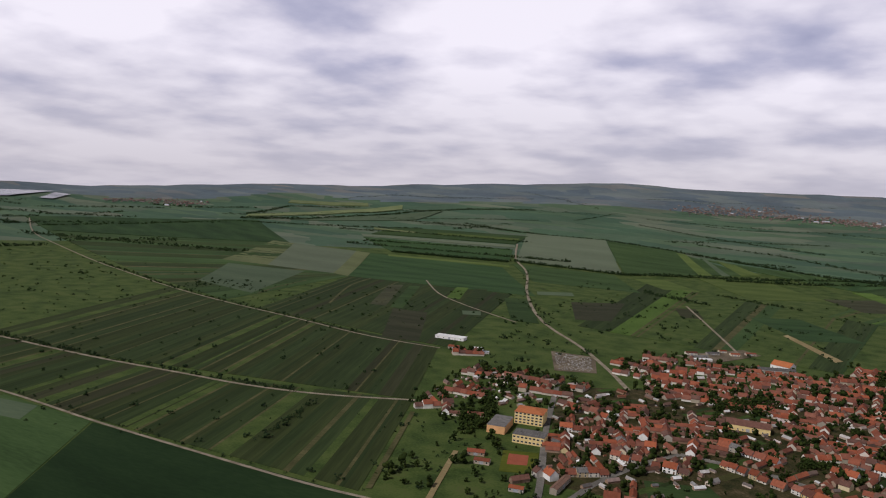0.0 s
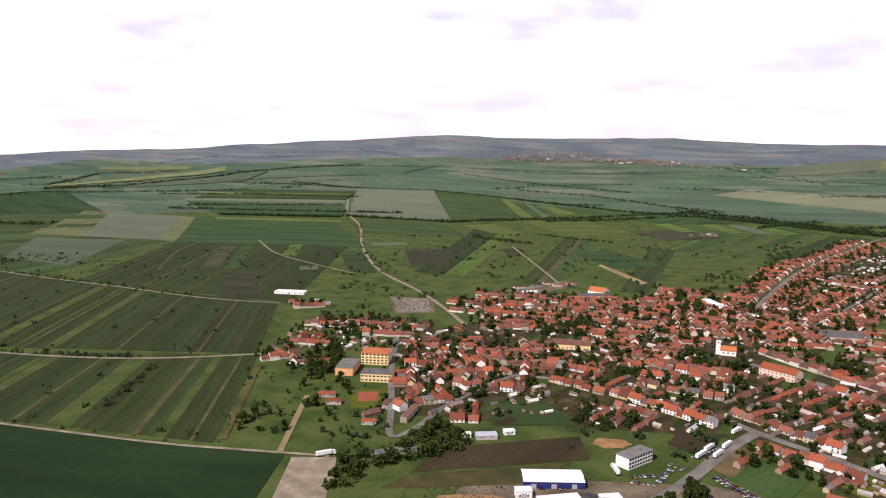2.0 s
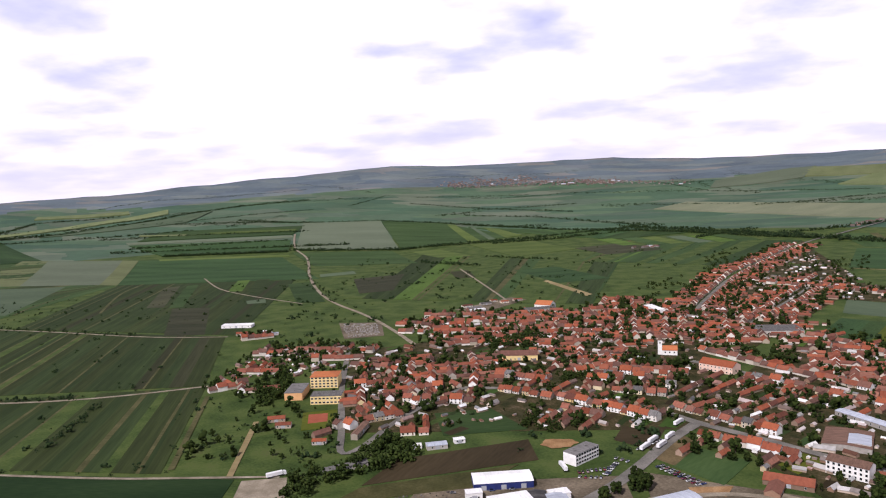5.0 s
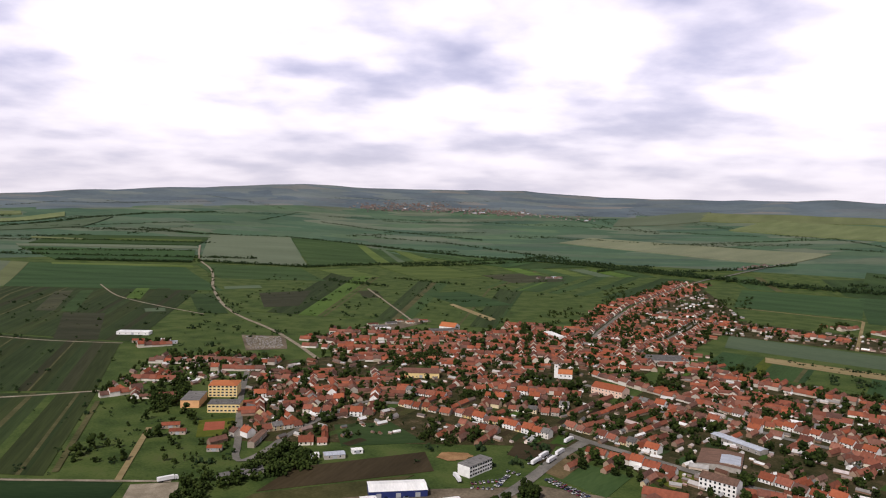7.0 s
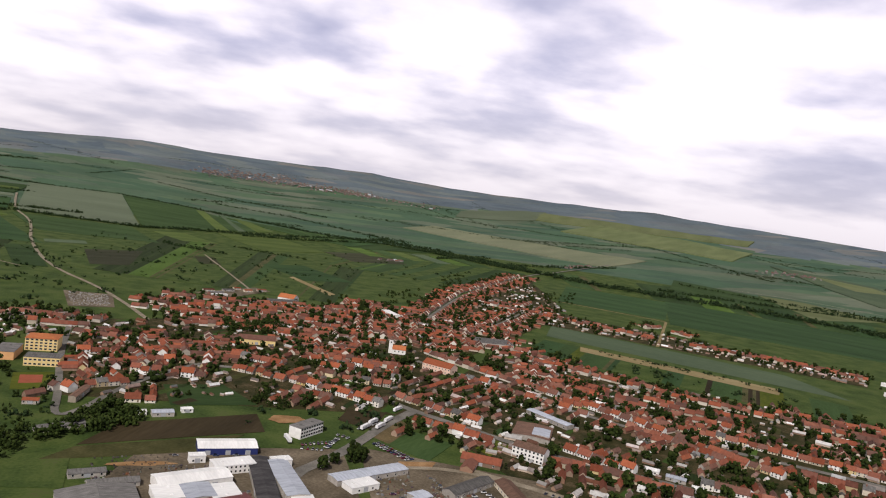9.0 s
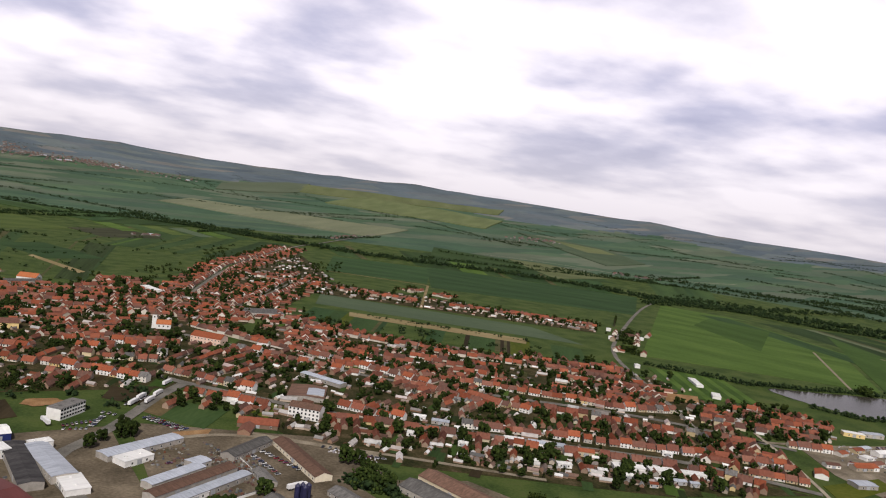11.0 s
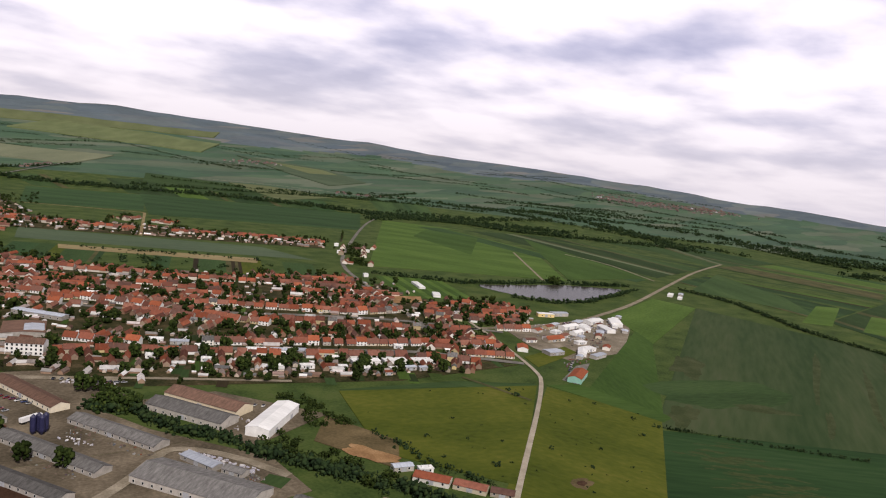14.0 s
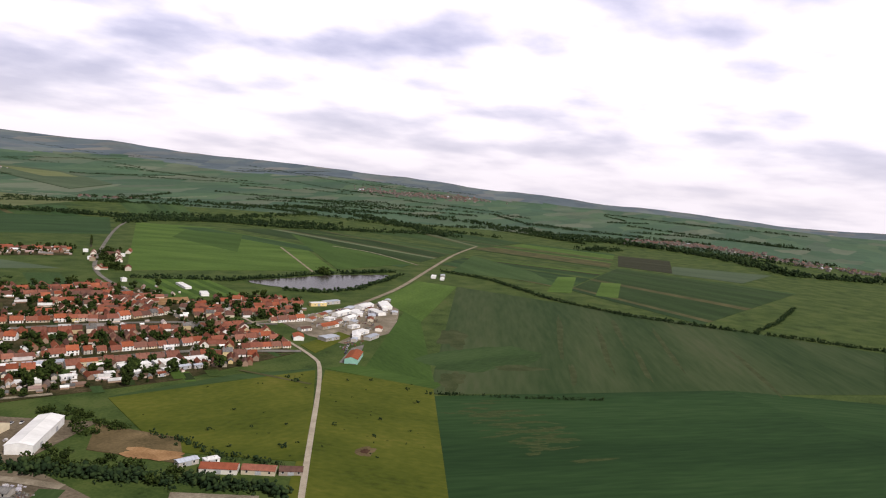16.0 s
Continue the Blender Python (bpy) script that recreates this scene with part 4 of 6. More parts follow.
road("school_street", [(-277, 923), (-227, 755), (-181, 631), (-164, 574), (-150, 599), (-144, 656), (-119, 733), (-98, 772)], 6.2, M["asphalt"], 0.2, "narrow grey street past the school", "street")
road("street", [(-98, 772), (-3, 772), (94, 712), (121, 679), (172, 640), (209, 607), (238, 586), (327, 545), (385, 510), (474, 466), (520, 443), (588, 367)], 8.8, M["asphalt"], 0.23, "grey village street", "street")
road("street", [(121, 679), (92, 631), (70, 581), (49, 541), (17, 495), (37, 433), (66, 376), (97, 318)], 10, M["asphalt"], 0.26, "wide grey street along the factory yards", "street")
road("street", [(141, 891), (185, 847), (262, 768), (318, 707), (412, 654), (494, 613), (567, 571), (610, 532), (672, 461)], 8.8, M["asphalt"], 0.2, "grey village street", "street")
road("street", [(1388, 1499), (1219, 1353), (888, 1014), (757, 866), (684, 701), (630, 578), (583, 486), (514, 439)], 6.5, M["asphalt"], 0.24, "grey street out of the village", "street")
road("dirt_road", [(672, 513), (627, 425), (575, 339), (550, 318), (493, 280), (385, 213), (280, 147)], 3.8, M["pale_dirt"], 0.26, "pale dirt road from the village into the fields")
road("country_road", [(561, 533), (644, 485), (801, 455), (900, 470), (1024, 493), (1190, 540), (1356, 587), (1600, 655), (1850, 702)], 7, M["dirt"], 0.2, "pale country road past the pond")
road("dirt_track", [(1304, 941), (1053, 679)], 4.5, M["dirt"], 0.25, "straight dirt track through the crop")
road("dirt_track", [(1445, 900), (1432, 781), (1322, 611)], 5, M["dirt"], 0.25, "straight dirt track through the crop")
road("farm_lane", [(72, 522), (93, 531), (137, 539), (182, 523), (244, 482)], 6, M["dirt"], 0.24, "dusty lane behind the farm sheds")
road("dirt_track", [(154, 541), (210, 507), (254, 484), (297, 459), (356, 424)], 5, M["dirt"], 0.22, "dirt track behind the gardens")
road("country_road", [(1297, 2322), (1510, 2226), (1647, 2097), (1811, 1967), (2154, 1941)], 6, M["pale_dirt"], 0.3, "pale far road along the stream")
road("dirt_track", [(537, 1651), (643, 1580), (716, 1530), (737, 1515), (726, 1492), (650, 1335), (579, 1188)], 5.5, M["stubble"], 0.25, "tan track at a field's edge")
road("dirt_track", [(-234, 528), (-272, 651)], 5, M["stubble"], 0.2, "tan track past the allotments")


def pond():
    """Open water with a ragged shore, a little below the banks."""
    shore = [(872, 682), (878, 618), (907, 552), (972, 541), (1065, 555), (1154, 577), (1095, 615), (1039, 648), (943, 668), (907, 683)]
    pts = [Vector(p) for p in shore]
    for _ in range(3):
        pts = [q for a, b in zip(pts, pts[1:] + pts[:1]) for q in (a.lerp(b, 0.25), a.lerp(b, 0.75))]
    c = sum(pts, Vector((0, 0))) / len(pts)
    verts = [(c.x, c.y, 0.18)]
    for p in pts:
        w = 1 + 0.06 * noise.noise((p.x / 14, p.y / 14, 3))
        verts.append((c.x + (p.x - c.x) * w, c.y + (p.y - c.y) * w, 0.18))
    n = len(pts)
    tagged(new("pond", mesh_of("pond", verts, [(0, 1 + i, 1 + (i + 1) % n) for i in range(n)], M["water"])), "calm grey pond ringed with trees", "pond", kind="structure")


pond()


# ---- buildings ----
TAKEN = []  # x, y, reach of what stands already


def free(x, y, gap):
    return all((x - a) ** 2 + (y - b) ** 2 > (gap + r) ** 2 for a, b, r in TAKEN)


def clear_of_roads(x, y, gap):
    return all((x - a) ** 2 + (y - b) ** 2 > (gap + w) ** 2 for a, b, w in ROADS)


def thing(name, m, label, category, group=""):
    ob = new(name)
    ob.empty_display_size = 0.5
    ob.matrix_basis = m
    return tagged(ob, label, category, group)


def claim(x, y, L, D, yaw):
    n = max(1, round(L / max(D, 4)))
    for i in range(n):
        u = ((i + 0.5) / n - 0.5) * L
        TAKEN.append((x + u * math.cos(radians(yaw)), y + u * math.sin(radians(yaw)), D / 2))


def village_house(L, D, H, R, storeys, glazed, roof, wall, label, chimneys=1):
    """A plastered house with a tiled gable roof, its front towards -y."""
    ob = thing("house", Matrix.Identity(4), label, "house", "village houses")
    part("wall", gable_walls(L, D, H, R), M[wall], ob)
    part("roof", gable_roof(L, D, H, R), M[roof], ob)
    for i in range(chimneys):
        x = L * (0.22 - 0.5 * i)
        bm = boxed(x - 0.35, x + 0.35, 0.6, 1.3, H + R * 0.3, H + R + 0.9)
        box(bm, x - 0.45, x + 0.45, 0.5, 1.4, H + R + 0.9, H + R + 1.05)
        part("chimney", bm, M["brick"], ob)
    if glazed:
        n = max(2, round(L / 3.6))
        xs = [L * ((i + 0.5) / n - 0.5) for i in range(n)]
        for s in range(storeys):
            windows(ob, WINDOW, xs if s or n < 3 else xs[:-1], D / 2, 1.5 + 2.3 * s)
        if n >= 3:
            part("door", boxed(xs[-1] - 0.6, xs[-1] + 0.6, -D / 2 - 0.06, -D / 2 + 0.1, 0, 2.2), M["door"], ob)
    return ob


def outbuilding(L, D, H, R, roof, wall, label):
    ob = thing("outbuilding", Matrix.Identity(4), label, "outbuilding", "farm outbuildings")
    part("wall", gable_walls(L, D, H, R), M[wall], ob)
    part("roof", gable_roof(L, D, H, R, 0.3, 0.16), M[roof], ob)
    part("door", boxed(-1.1, 1.1, -D / 2 - 0.06, -D / 2 + 0.1, 0, 2.2), M["door"], ob)
    return ob


NEAR = [village_house(L, D, H, R, s, True, roof, wall, label, c) for L, D, H, R, s, roof, wall, label, c in (
    (8.5, 8, 2.6, 3.4, 1, "roof", "plaster", "plastered village house with a weathered red tile roof", 1),
    (10, 8.5, 2.7, 3.6, 1, "roof", "plaster", "plastered village house with a weathered red tile roof", 1),
    (12, 8.5, 2.7, 3.6, 1, "roof", "plaster", "long low plastered house with a clay tile roof", 2),
    (9, 9, 4.6, 3.4, 2, "roof", "plaster", "two-storey plastered house with a clay tile roof", 1),
    (11, 9, 4.6, 3.5, 2, "roof_red", "white_wall", "two-storey white house with a bright red tile roof", 1),
    (14, 8.5, 2.8, 3.5, 1, "roof", "white_wall", "long low white house with a clay tile roof", 2),
    (9, 9, 4.6, 2.6, 2, "roof_grey", "plaster", "two-storey plastered house with a grey roof", 1))]
WINGS = [outbuilding(L, D, H, R, roof, wall, label) for L, D, H, R, roof, wall, label in (
    (13, 5.2, 2.5, 2.2, "roof", "old_wall", "long low outbuilding with a clay tile roof"),
    (17, 5.6, 2.6, 2.4, "roof", "old_wall", "long low outbuilding with a clay tile roof"),
    (9, 4.6, 2.4, 1.8, "roof_brown", "grey_wall", "low outbuilding with a brown roof"),
    (6.5, 4.2, 2.3, 1.2, "roof_grey", "plaster", "small garden shed with a grey roof"),
    (5.5, 4.0, 2.3, 0.9, "roof_white", "white_wall", "small white garden shed with a pale roof"))]
SIZE = {}
for ob in NEAR + WINGS:
    w = [v.co for c in ob.children if c.name.startswith("wall") for v in c.data.vertices]
    SIZE[ob] = (max(v.x for v in w) * 2, max(v.y for v in w) * 2, sorted(v.z for v in w)[4], max(v.z for v in w))
USED = set()
luck = random.Random(12)
LOTS, GARDENS = [], []  # houses and outbuildings to be set down; places for trees


def put_copy(ob, m, scale=(1, 1, 1)):
    """The first call places the model itself, later ones copies of it."""
    m = m @ Matrix.Diagonal((*scale, 1))
    if ob in USED:
        return copy_thing(ob, m)
    USED.add(ob)
    ob.matrix_basis = m
    return ob


def lot(ob, x, y, yaw, sx=1.0, z=0.0, size=1.0):
    LOTS.append((math.hypot(x - 40, y - 40), len(LOTS), ob, x, y, z, yaw, (sx * size, size, luck.uniform(0.9, 1.1) * size)))


def house_row(points, side, wing=0.86):
    """Houses wall to wall along a line; side: +1 gardens to the left of it, -1 to the right, 0 barns alone."""
    pts = [Vector(p) for p in points]
    for a, b in zip(pts, pts[1:]):
        d = (b - a).normalized()
        yaw, left, run, s = math.degrees(math.atan2(d.y, d.x)), Vector((-d.y, d.x)), (b - a).length, 0.0
        while s < run - 4:
            ob = luck.choice(WINGS[:2]) if side == 0 else luck.choice(NEAR[:3] * 4 + NEAR[3:6] * 2 + NEAR[5:])
            L, sx = SIZE[ob][0], luck.uniform(0.85, 1.1)
            c = a + d * (s + L * sx / 2) + left * luck.uniform(-0.8, 0.8)
            s += L * sx + (0.05 if luck.random() < 0.78 else luck.uniform(1.0, 4.5))
            for _ in range(3):
                if side and not clear_of_roads(c.x, c.y, 4.8):
                    c = c + left * side * 2
            if not free(c.x, c.y, 2.8) or not clear_of_roads(c.x, c.y, 4.2):
                continue
            lot(ob, c.x, c.y, yaw + (180 if side < 0 else 0) + luck.uniform(-1.5, 1.5), sx)
            claim(c.x, c.y, L, 8, yaw)
            back = 4.3
            while side and luck.random() < wing and back < 34:
                w = luck.choice(WINGS[:2] * 2 + WINGS)
                long = SIZE[w][0]
                q = c + left * side * (back + long / 2) + d * luck.choice((-0.3, 0.3)) * L
                back += long + luck.uniform(0.5, 5)
                if free(q.x, q.y, 1.2) and clear_of_roads(q.x, q.y, 4):
                    lot(w, q.x, q.y, yaw + 90 + luck.uniform(-2, 2))
                    claim(q.x, q.y, long, 4.5, yaw + 90)
            for _ in range(4 if side else 1):
                q = c + left * (side or -1) * luck.uniform(8, 40) + d * luck.uniform(-7, 7)
                GARDENS.append((q.x, q.y))


def beside(points, off):
    """A line that runs along a street, off metres to its left."""
    pts, out = [Vector(p) for p in points], []
    for i, p in enumerate(pts):
        d = (pts[min(i + 1, len(pts) - 1)] - pts[max(i - 1, 0)]).normalized()
        out.append((p.x - d.y * off, p.y + d.x * off))
    return out


def house_area(corners, gap=25, wing=0.86):
    """A block of old houses: short rows one behind the other across it, with yards and gardens between."""
    a, b, c, e = (Vector(p) for p in corners)
    if (b - a).length + (c - e).length < (e - a).length + (c - b).length:
        a, b, c, e = b, c, e, a
    n = max(1, round(((e - a).length + (c - b).length) / 2 / gap))
    for k in range(n):
        v = (k + 0.5 + luck.uniform(-0.15, 0.15)) / n
        p, q = a.lerp(e, v), b.lerp(c, v)
        run, s = (q - p).length, luck.uniform(0, 8)
        while s < run - 12:
            if luck.random() < 0.2:
                for _ in range(5):
                    g = p + (q - p) * ((s + luck.uniform(0, 22)) / run)
                    GARDENS.append((g.x + luck.uniform(-10, 10), g.y + luck.uniform(-10, 10)))
                s += luck.uniform(14, 26)
                continue
            piece_ = min(luck.uniform(18, 60), run - s)
            turn = luck.uniform(-0.08, 0.08) * piece_
            d = (q - p).normalized()
            off = Vector((-d.y, d.x))
            house_row([p + d * s - off * turn, p + d * (s + piece_) + off * turn], luck.choice((1, 1, -1)), wing)
            s += piece_ + luck.uniform(4, 14)


FAR_LOTS, FAR_HALLS = [], []


def hamlet(points, n, spread, seed, size=0.7, halls=0):
    """Houses of a far village strewn along a line."""
    rnd = random.Random(seed)
    pts = [Vector(p) for p in points]
    for _ in range(n):
        i = rnd.randrange(len(pts) - 1)
        p = pts[i].lerp(pts[i + 1], rnd.random()) + Vector((rnd.gauss(0, spread), rnd.gauss(0, spread)))
        far = max(0.0, math.hypot(p.x - 28, p.y) - 2000) / 600
        FAR_LOTS.append((0, 0, rnd.choice(NEAR), p.x, p.y, height(p.x, p.y) + far, rnd.uniform(0, 360), (size * rnd.uniform(0.9, 1.6), size, size)))
    for _ in range(halls):
        i = rnd.randrange(len(pts) - 1)
        p = pts[i].lerp(pts[i + 1], rnd.random()) + Vector((rnd.gauss(0, spread), rnd.gauss(0, spread)))
        far = max(0.0, math.hypot(p.x - 28, p.y) - 2000) / 600
        FAR_HALLS.append((0, 0, WINGS[1], p.x, p.y, height(p.x, p.y) + far, rnd.uniform(-25, 25), (rnd.uniform(0.7, 1.8), rnd.uniform(1.0, 1.6), 1.1)))


def joined_houses(name, lots, label, roofs="roofs_mixed", walls="walls_mixed"):
    """Houses too many and too far to tell apart: walls and roofs as one mesh."""
    verts, faces, slots = [], [], []
    kinds = [M[walls], M[roofs]]

    def solid(outline, x0, x1, m, slot):
        n, k = len(outline), len(verts)
        for x in (x0, x1):
            verts.extend(m @ Vector((x, y, z)) for y, z in outline)
        faces.extend([tuple(range(k + n - 1, k - 1, -1)), tuple(range(k + n, k + 2 * n))])
        faces.extend((k + i, k + (i + 1) % n, k + n + (i + 1) % n, k + n + i) for i in range(n))
        slots.extend([slot] * (n + 2))

    for _, _, ob, x, y, z, yaw, s in lots:
        L, D, H, top = SIZE[ob]
        m = pose(x, y, z, 0, 0, yaw) @ Matrix.Diagonal((*s, 1))
        e, drop = D / 2 + 0.4, (top - H) / (D / 2) * 0.4
        solid([(-D / 2, -0.4), (D / 2, -0.4), (D / 2, H), (0, top), (-D / 2, H)], -L / 2, L / 2, m, 0)
        solid([(0, top + 0.24), (-e, H - drop + 0.22), (-e, H - drop + 0.03), (0, top + 0.03), (e, H - drop + 0.03), (e, H - drop + 0.22)], -L / 2 - 0.2, L / 2 + 0.2, m, 1)
    tagged(new(name, mesh_of(name, verts, faces, kinds, slots)), label, "houses", kind="stuff")


def yard_sheds(corners, n):
    """Small sheds and lean-tos at all angles in the yards and gardens, and trees between them."""
    a, b, c, e = (Vector(p) for p in corners)
    for _ in range(n):
        u, v = luck.random(), luck.random()
        p = a.lerp(b, u).lerp(e.lerp(c, u), v)
        g = Vector((p.x + luck.uniform(-14, 14), p.y + luck.uniform(-14, 14)))
        if luck.random() < 0.7:
            GARDENS.append((g.x, g.y))
        if free(p.x, p.y, 2.2) and clear_of_roads(p.x, p.y, 3):
            k = luck.uniform(0.45, 0.9)
            SHEDS.append((0, 0, luck.choice(WINGS), p.x, p.y, 0, luck.choice((55, -35)) + luck.uniform(-14, 14), (k, k, k)))
            TAKEN.append((p.x, p.y, 3 * k))


SHEDS = []


def settle_lots():
    lots = sorted(LOTS)
    homes, sheds = [q for q in lots if q[2] in NEAR], [q for q in lots if q[2] in WINGS]
    for q in homes[:300] + sheds[:200]:
        put_copy(q[2], pose(q[3], q[4], q[5], 0, 0, q[6]), q[7])
    joined_houses("distant_houses", homes[300:], "far rows of plastered houses with red tile roofs")
    joined_houses("distant_outbuildings", sheds[200:], "far low outbuildings with red and brown roofs", walls="old_walls_mixed")


def hall(x, y, yaw, L, D, H, name, label, category, wall, roof, R=1.5, bays=0, gates=1, storeys=1, pane=None, flat=False, hip=False, both=True, group=""):
    """A large building with its parts; the ridge runs along the longer side."""
    if D > L:
        L, D, yaw = D, L, yaw + 90
    R = R or min(D * 0.18, 3.2)
    ob = thing(name, pose(x, y, 0, 0, 0, yaw), label, category, group)
    if flat:
        part("wall", boxed(-L / 2, L / 2, -D / 2, D / 2, -0.4, H), M[wall], ob)
        bm = boxed(-L / 2 - 0.25, L / 2 + 0.25, -D / 2 - 0.25, D / 2 + 0.25, H, H + 0.35)
        for i in range(2):
            box(bm, L * (0.2 - 0.5 * i), L * (0.2 - 0.5 * i) + 1.6, -0.8, 0.8, H + 0.35, H + 1.1)
        part("roof", bm, M[roof], ob)
    elif hip:
        part("wall", boxed(-L / 2, L / 2, -D / 2, D / 2, -0.4, H), M[wall], ob)
        part("roof", hip_roof(L, D, H, R), M[roof], ob)
    else:
        part("wall", gable_walls(L, D, H, R), M[wall], ob)
        part("roof", gable_roof(L, D, H, R, 0.35, 0.2), M[roof], ob)
    if bays:
        me = pane or WINDOW
        xs = [L * ((i + 0.5) / bays - 0.5) for i in range(bays)]
        for s in range(storeys):
            windows(ob, me, xs, D / 2, 1.8 + s * (H / storeys))
            if both:
                windows(ob, me, xs, D / 2, 1.8 + s * (H / storeys), 180)
    for i in range(gates):
        gx = L * ((i + 0.5) / gates - 0.5)
        bm = boxed(gx - 1.8, gx + 1.8, -D / 2 - 0.08, -D / 2 + 0.1, 0, min(3.4, H - 0.5))
        for k in range(3):
            box(bm, gx - 1.7 + 1.15 * k, gx - 0.7 + 1.15 * k, -D / 2 - 0.13, -D / 2 - 0.08, 0.15, min(3.2, H - 0.7))
        part("gate", bm, M["metal"], ob)
    claim(x, y, L, D, yaw)
    return ob


def white_hall(x, y, yaw, L, D, H):
    return hall(x, y, yaw, L, D, H, "warehouse", "white sheet-metal warehouse with a pale low roof", "warehouse", "white_wall", "roof_white", 1.6, 0, 2, group="works halls")


def grey_barn(x, y, yaw, L, D, H):
    return hall(x, y, yaw, L, D, H, "barn", "long farm barn with a grey fibre-cement roof", "barn", "grey_wall", "roof_grey", 0, max(3, round(max(L, D) / 6)), 1, group="farm barns", both=False)


def brown_barn(x, y, yaw, L, D, H):
    return hall(x, y, yaw, L, D, H, "barn", "long farm barn with a reddish-brown tiled roof", "barn", "plaster", "roof_brown", 0, max(3, round(max(L, D) / 6)), 1, group="farm barns", both=False)


def brown_hall(x, y, yaw, L, D, H):
    return hall(x, y, yaw, L, D, H, "warehouse", "wide warehouse with a dark reddish-brown sheet roof", "warehouse", "grey_wall", "roof_brown", 1.2, 0, 2, group="works halls")


def metal_shed(x, y, yaw, L, D, H):
    return hall(x, y, yaw, L, D, H, "shed", "long open shed with a blue-grey metal roof", "shed", "grey_wall", "roof_metal", 0.7, max(2, round(max(L, D) / 8)), 1, group="works sheds", both=False)


def white_shed(x, y, yaw, L, D, H):
    return hall(x, y, yaw, L, D, H, "shed", "low white shed with a pale flat roof", "shed", "white_wall", "roof_white", 0.6, 2, 1, flat=True, group="works sheds", both=False)


def dark_hall(x, y, yaw, L, D, H):
    return hall(x, y, yaw, L, D, H, "warehouse", "long hall with a dark weathered sheet roof", "warehouse", "grey_wall", "roof_dark", 1.0, 0, 2, group="works halls")


def red_barn(x, y, yaw, L, D, H):
    return hall(x, y, yaw, L, D, H, "barn", "farm barn with a red tiled roof", "barn", "plaster", "roof_red", 0, 4, 1, group="farm barns", both=False)


def maroon_hall(x, y, yaw, L, D, H):
    return hall(x, y, yaw, L, D, H, "warehouse", "wide warehouse with a dark maroon sheet roof", "warehouse", "grey_wall", "roof_maroon", 1.2, 0, 2, group="works halls")


def clay_barn(x, y, yaw, L, D, H):
    return hall(x, y, yaw, L, D, H, "barn", "low farm shed with a weathered clay tile roof", "barn", "plaster", "roof", 0, 3, 1, group="farm barns", both=False)


def red_hall(x, y, yaw, L, D, H):
    return hall(x, y, yaw, L, D, H, "workshop", "low workshop with a bright red sheet roof", "workshop", "white_wall", "roof_red", 1.8, 3, 1, both=False)


def church(x, y, yaw):
    """A white church: nave under a red roof, square tower with a pointed cap."""
    ob = thing("church", pose(x, y, 0, 0, 0, yaw), "white church with a red roof and a square tower", "church")
    part("nave", gable_walls(17, 9, 6, 4.4), M["white_wall"], ob)
    part("nave_roof", gable_roof(17, 9, 6, 4.4), M["roof_orange"], ob, "orange-red tiled nave roof")
    part("tower", boxed(-13.4, -8.5, -2.5, 2.5, -0.4, 17), M["white_wall"], ob)
    bm = bmesh.new()
    ring = [bm.verts.new((-10.9 + 2.9 * a, 2.9 * b, 17.02)) for a, b in ((-1, -1), (1, -1), (1, 1), (-1, 1))]
    ring2 = [bm.verts.new((-10.9 + 1.2 * a, 1.2 * b, 19.2)) for a, b in ((-1, -1), (1, -1), (1, 1), (-1, 1))]
    tip = bm.verts.new((-10.9, 0, 22.5))
    bm.faces.new(ring[::-1])
    for i in range(4):
        bm.faces.new((ring[i], ring[(i + 1) % 4], ring2[(i + 1) % 4], ring2[i]))
        bm.faces.new((ring2[i], ring2[(i + 1) % 4], tip))
    part("spire", bm, M["roof_brown"], ob, "brown pointed tower cap")
    windows(ob, TALL, (-5, 0, 5), 4.5, 3.4)
    windows(ob, TALL, (-10.9,), 2.5, 14)
    windows(ob, TALL, (-5, 0, 5), 4.5, 3.4, 180)
    claim(x, y, 28, 10, yaw)


# the school
hall(-250, 774, 10, 29.4, 23.8, 12, "school", "four-storey yellow school block with an orange hip roof", "school", "yellow_wall", "roof_orange", 3.2, 7, 0, 4, WIDE, hip=True)
hall(-227, 717, 10, 30.8, 18.2, 8, "school_wing", "two-storey yellow school wing with a flat grey roof", "school", "yellow_wall", "roof_grey", 0, 8, 0, 2, WIDE, flat=True)
hall(-267, 735, 10, 18.2, 35.0, 7.5, "gymnasium", "orange-plastered school gymnasium with a flat grey roof", "gymnasium", "orange_wall", "roof_grey", 0, 0, 0, flat=True)
hall(-48, 1236, -20, 28.0, 21.0, 5.5, "sports_hall", "white hall with a steep bright orange roof", "hall", "white_wall", "roof_orange", 5.5, 4, 1, both=False)
hall(-54, 896, 6, 43.4, 18.2, 6, "long_house", "long yellow house with a red tiled roof", "hall", "yellow_wall", "roof", 4.0, 9, 1)
hall(165, 852, -36, 37.8, 18.2, 7.5, "town_house", "long pale pink town house with a red tiled roof", "town house", "pink_wall", "roof_red", 4.4, 9, 0, 2, WINDOW)
hall(265, 1044, 4, 53.2, 36.4, 6, "store_hall", "wide store with a flat grey roof", "store", "grey_wall", "roof_grey", 0, 8, 2, flat=True)
TAKEN.append((-212, 690, 17))
church(120, 922, -4)
hall(-28, 538, 15, 42.0, 19.6, 5, "sales_hall", "long hall with white roof and dark blue front", "warehouse", "blue_wall", "roof_white", 1.4, 0, 3)
hall(26, 589, 54, 28, 12, 8.5, "office_block", "three-storey office block with a flat grey roof", "office block", "white_wall", "roof_grey", 0, 9, 0, 3, WIDE, flat=True)
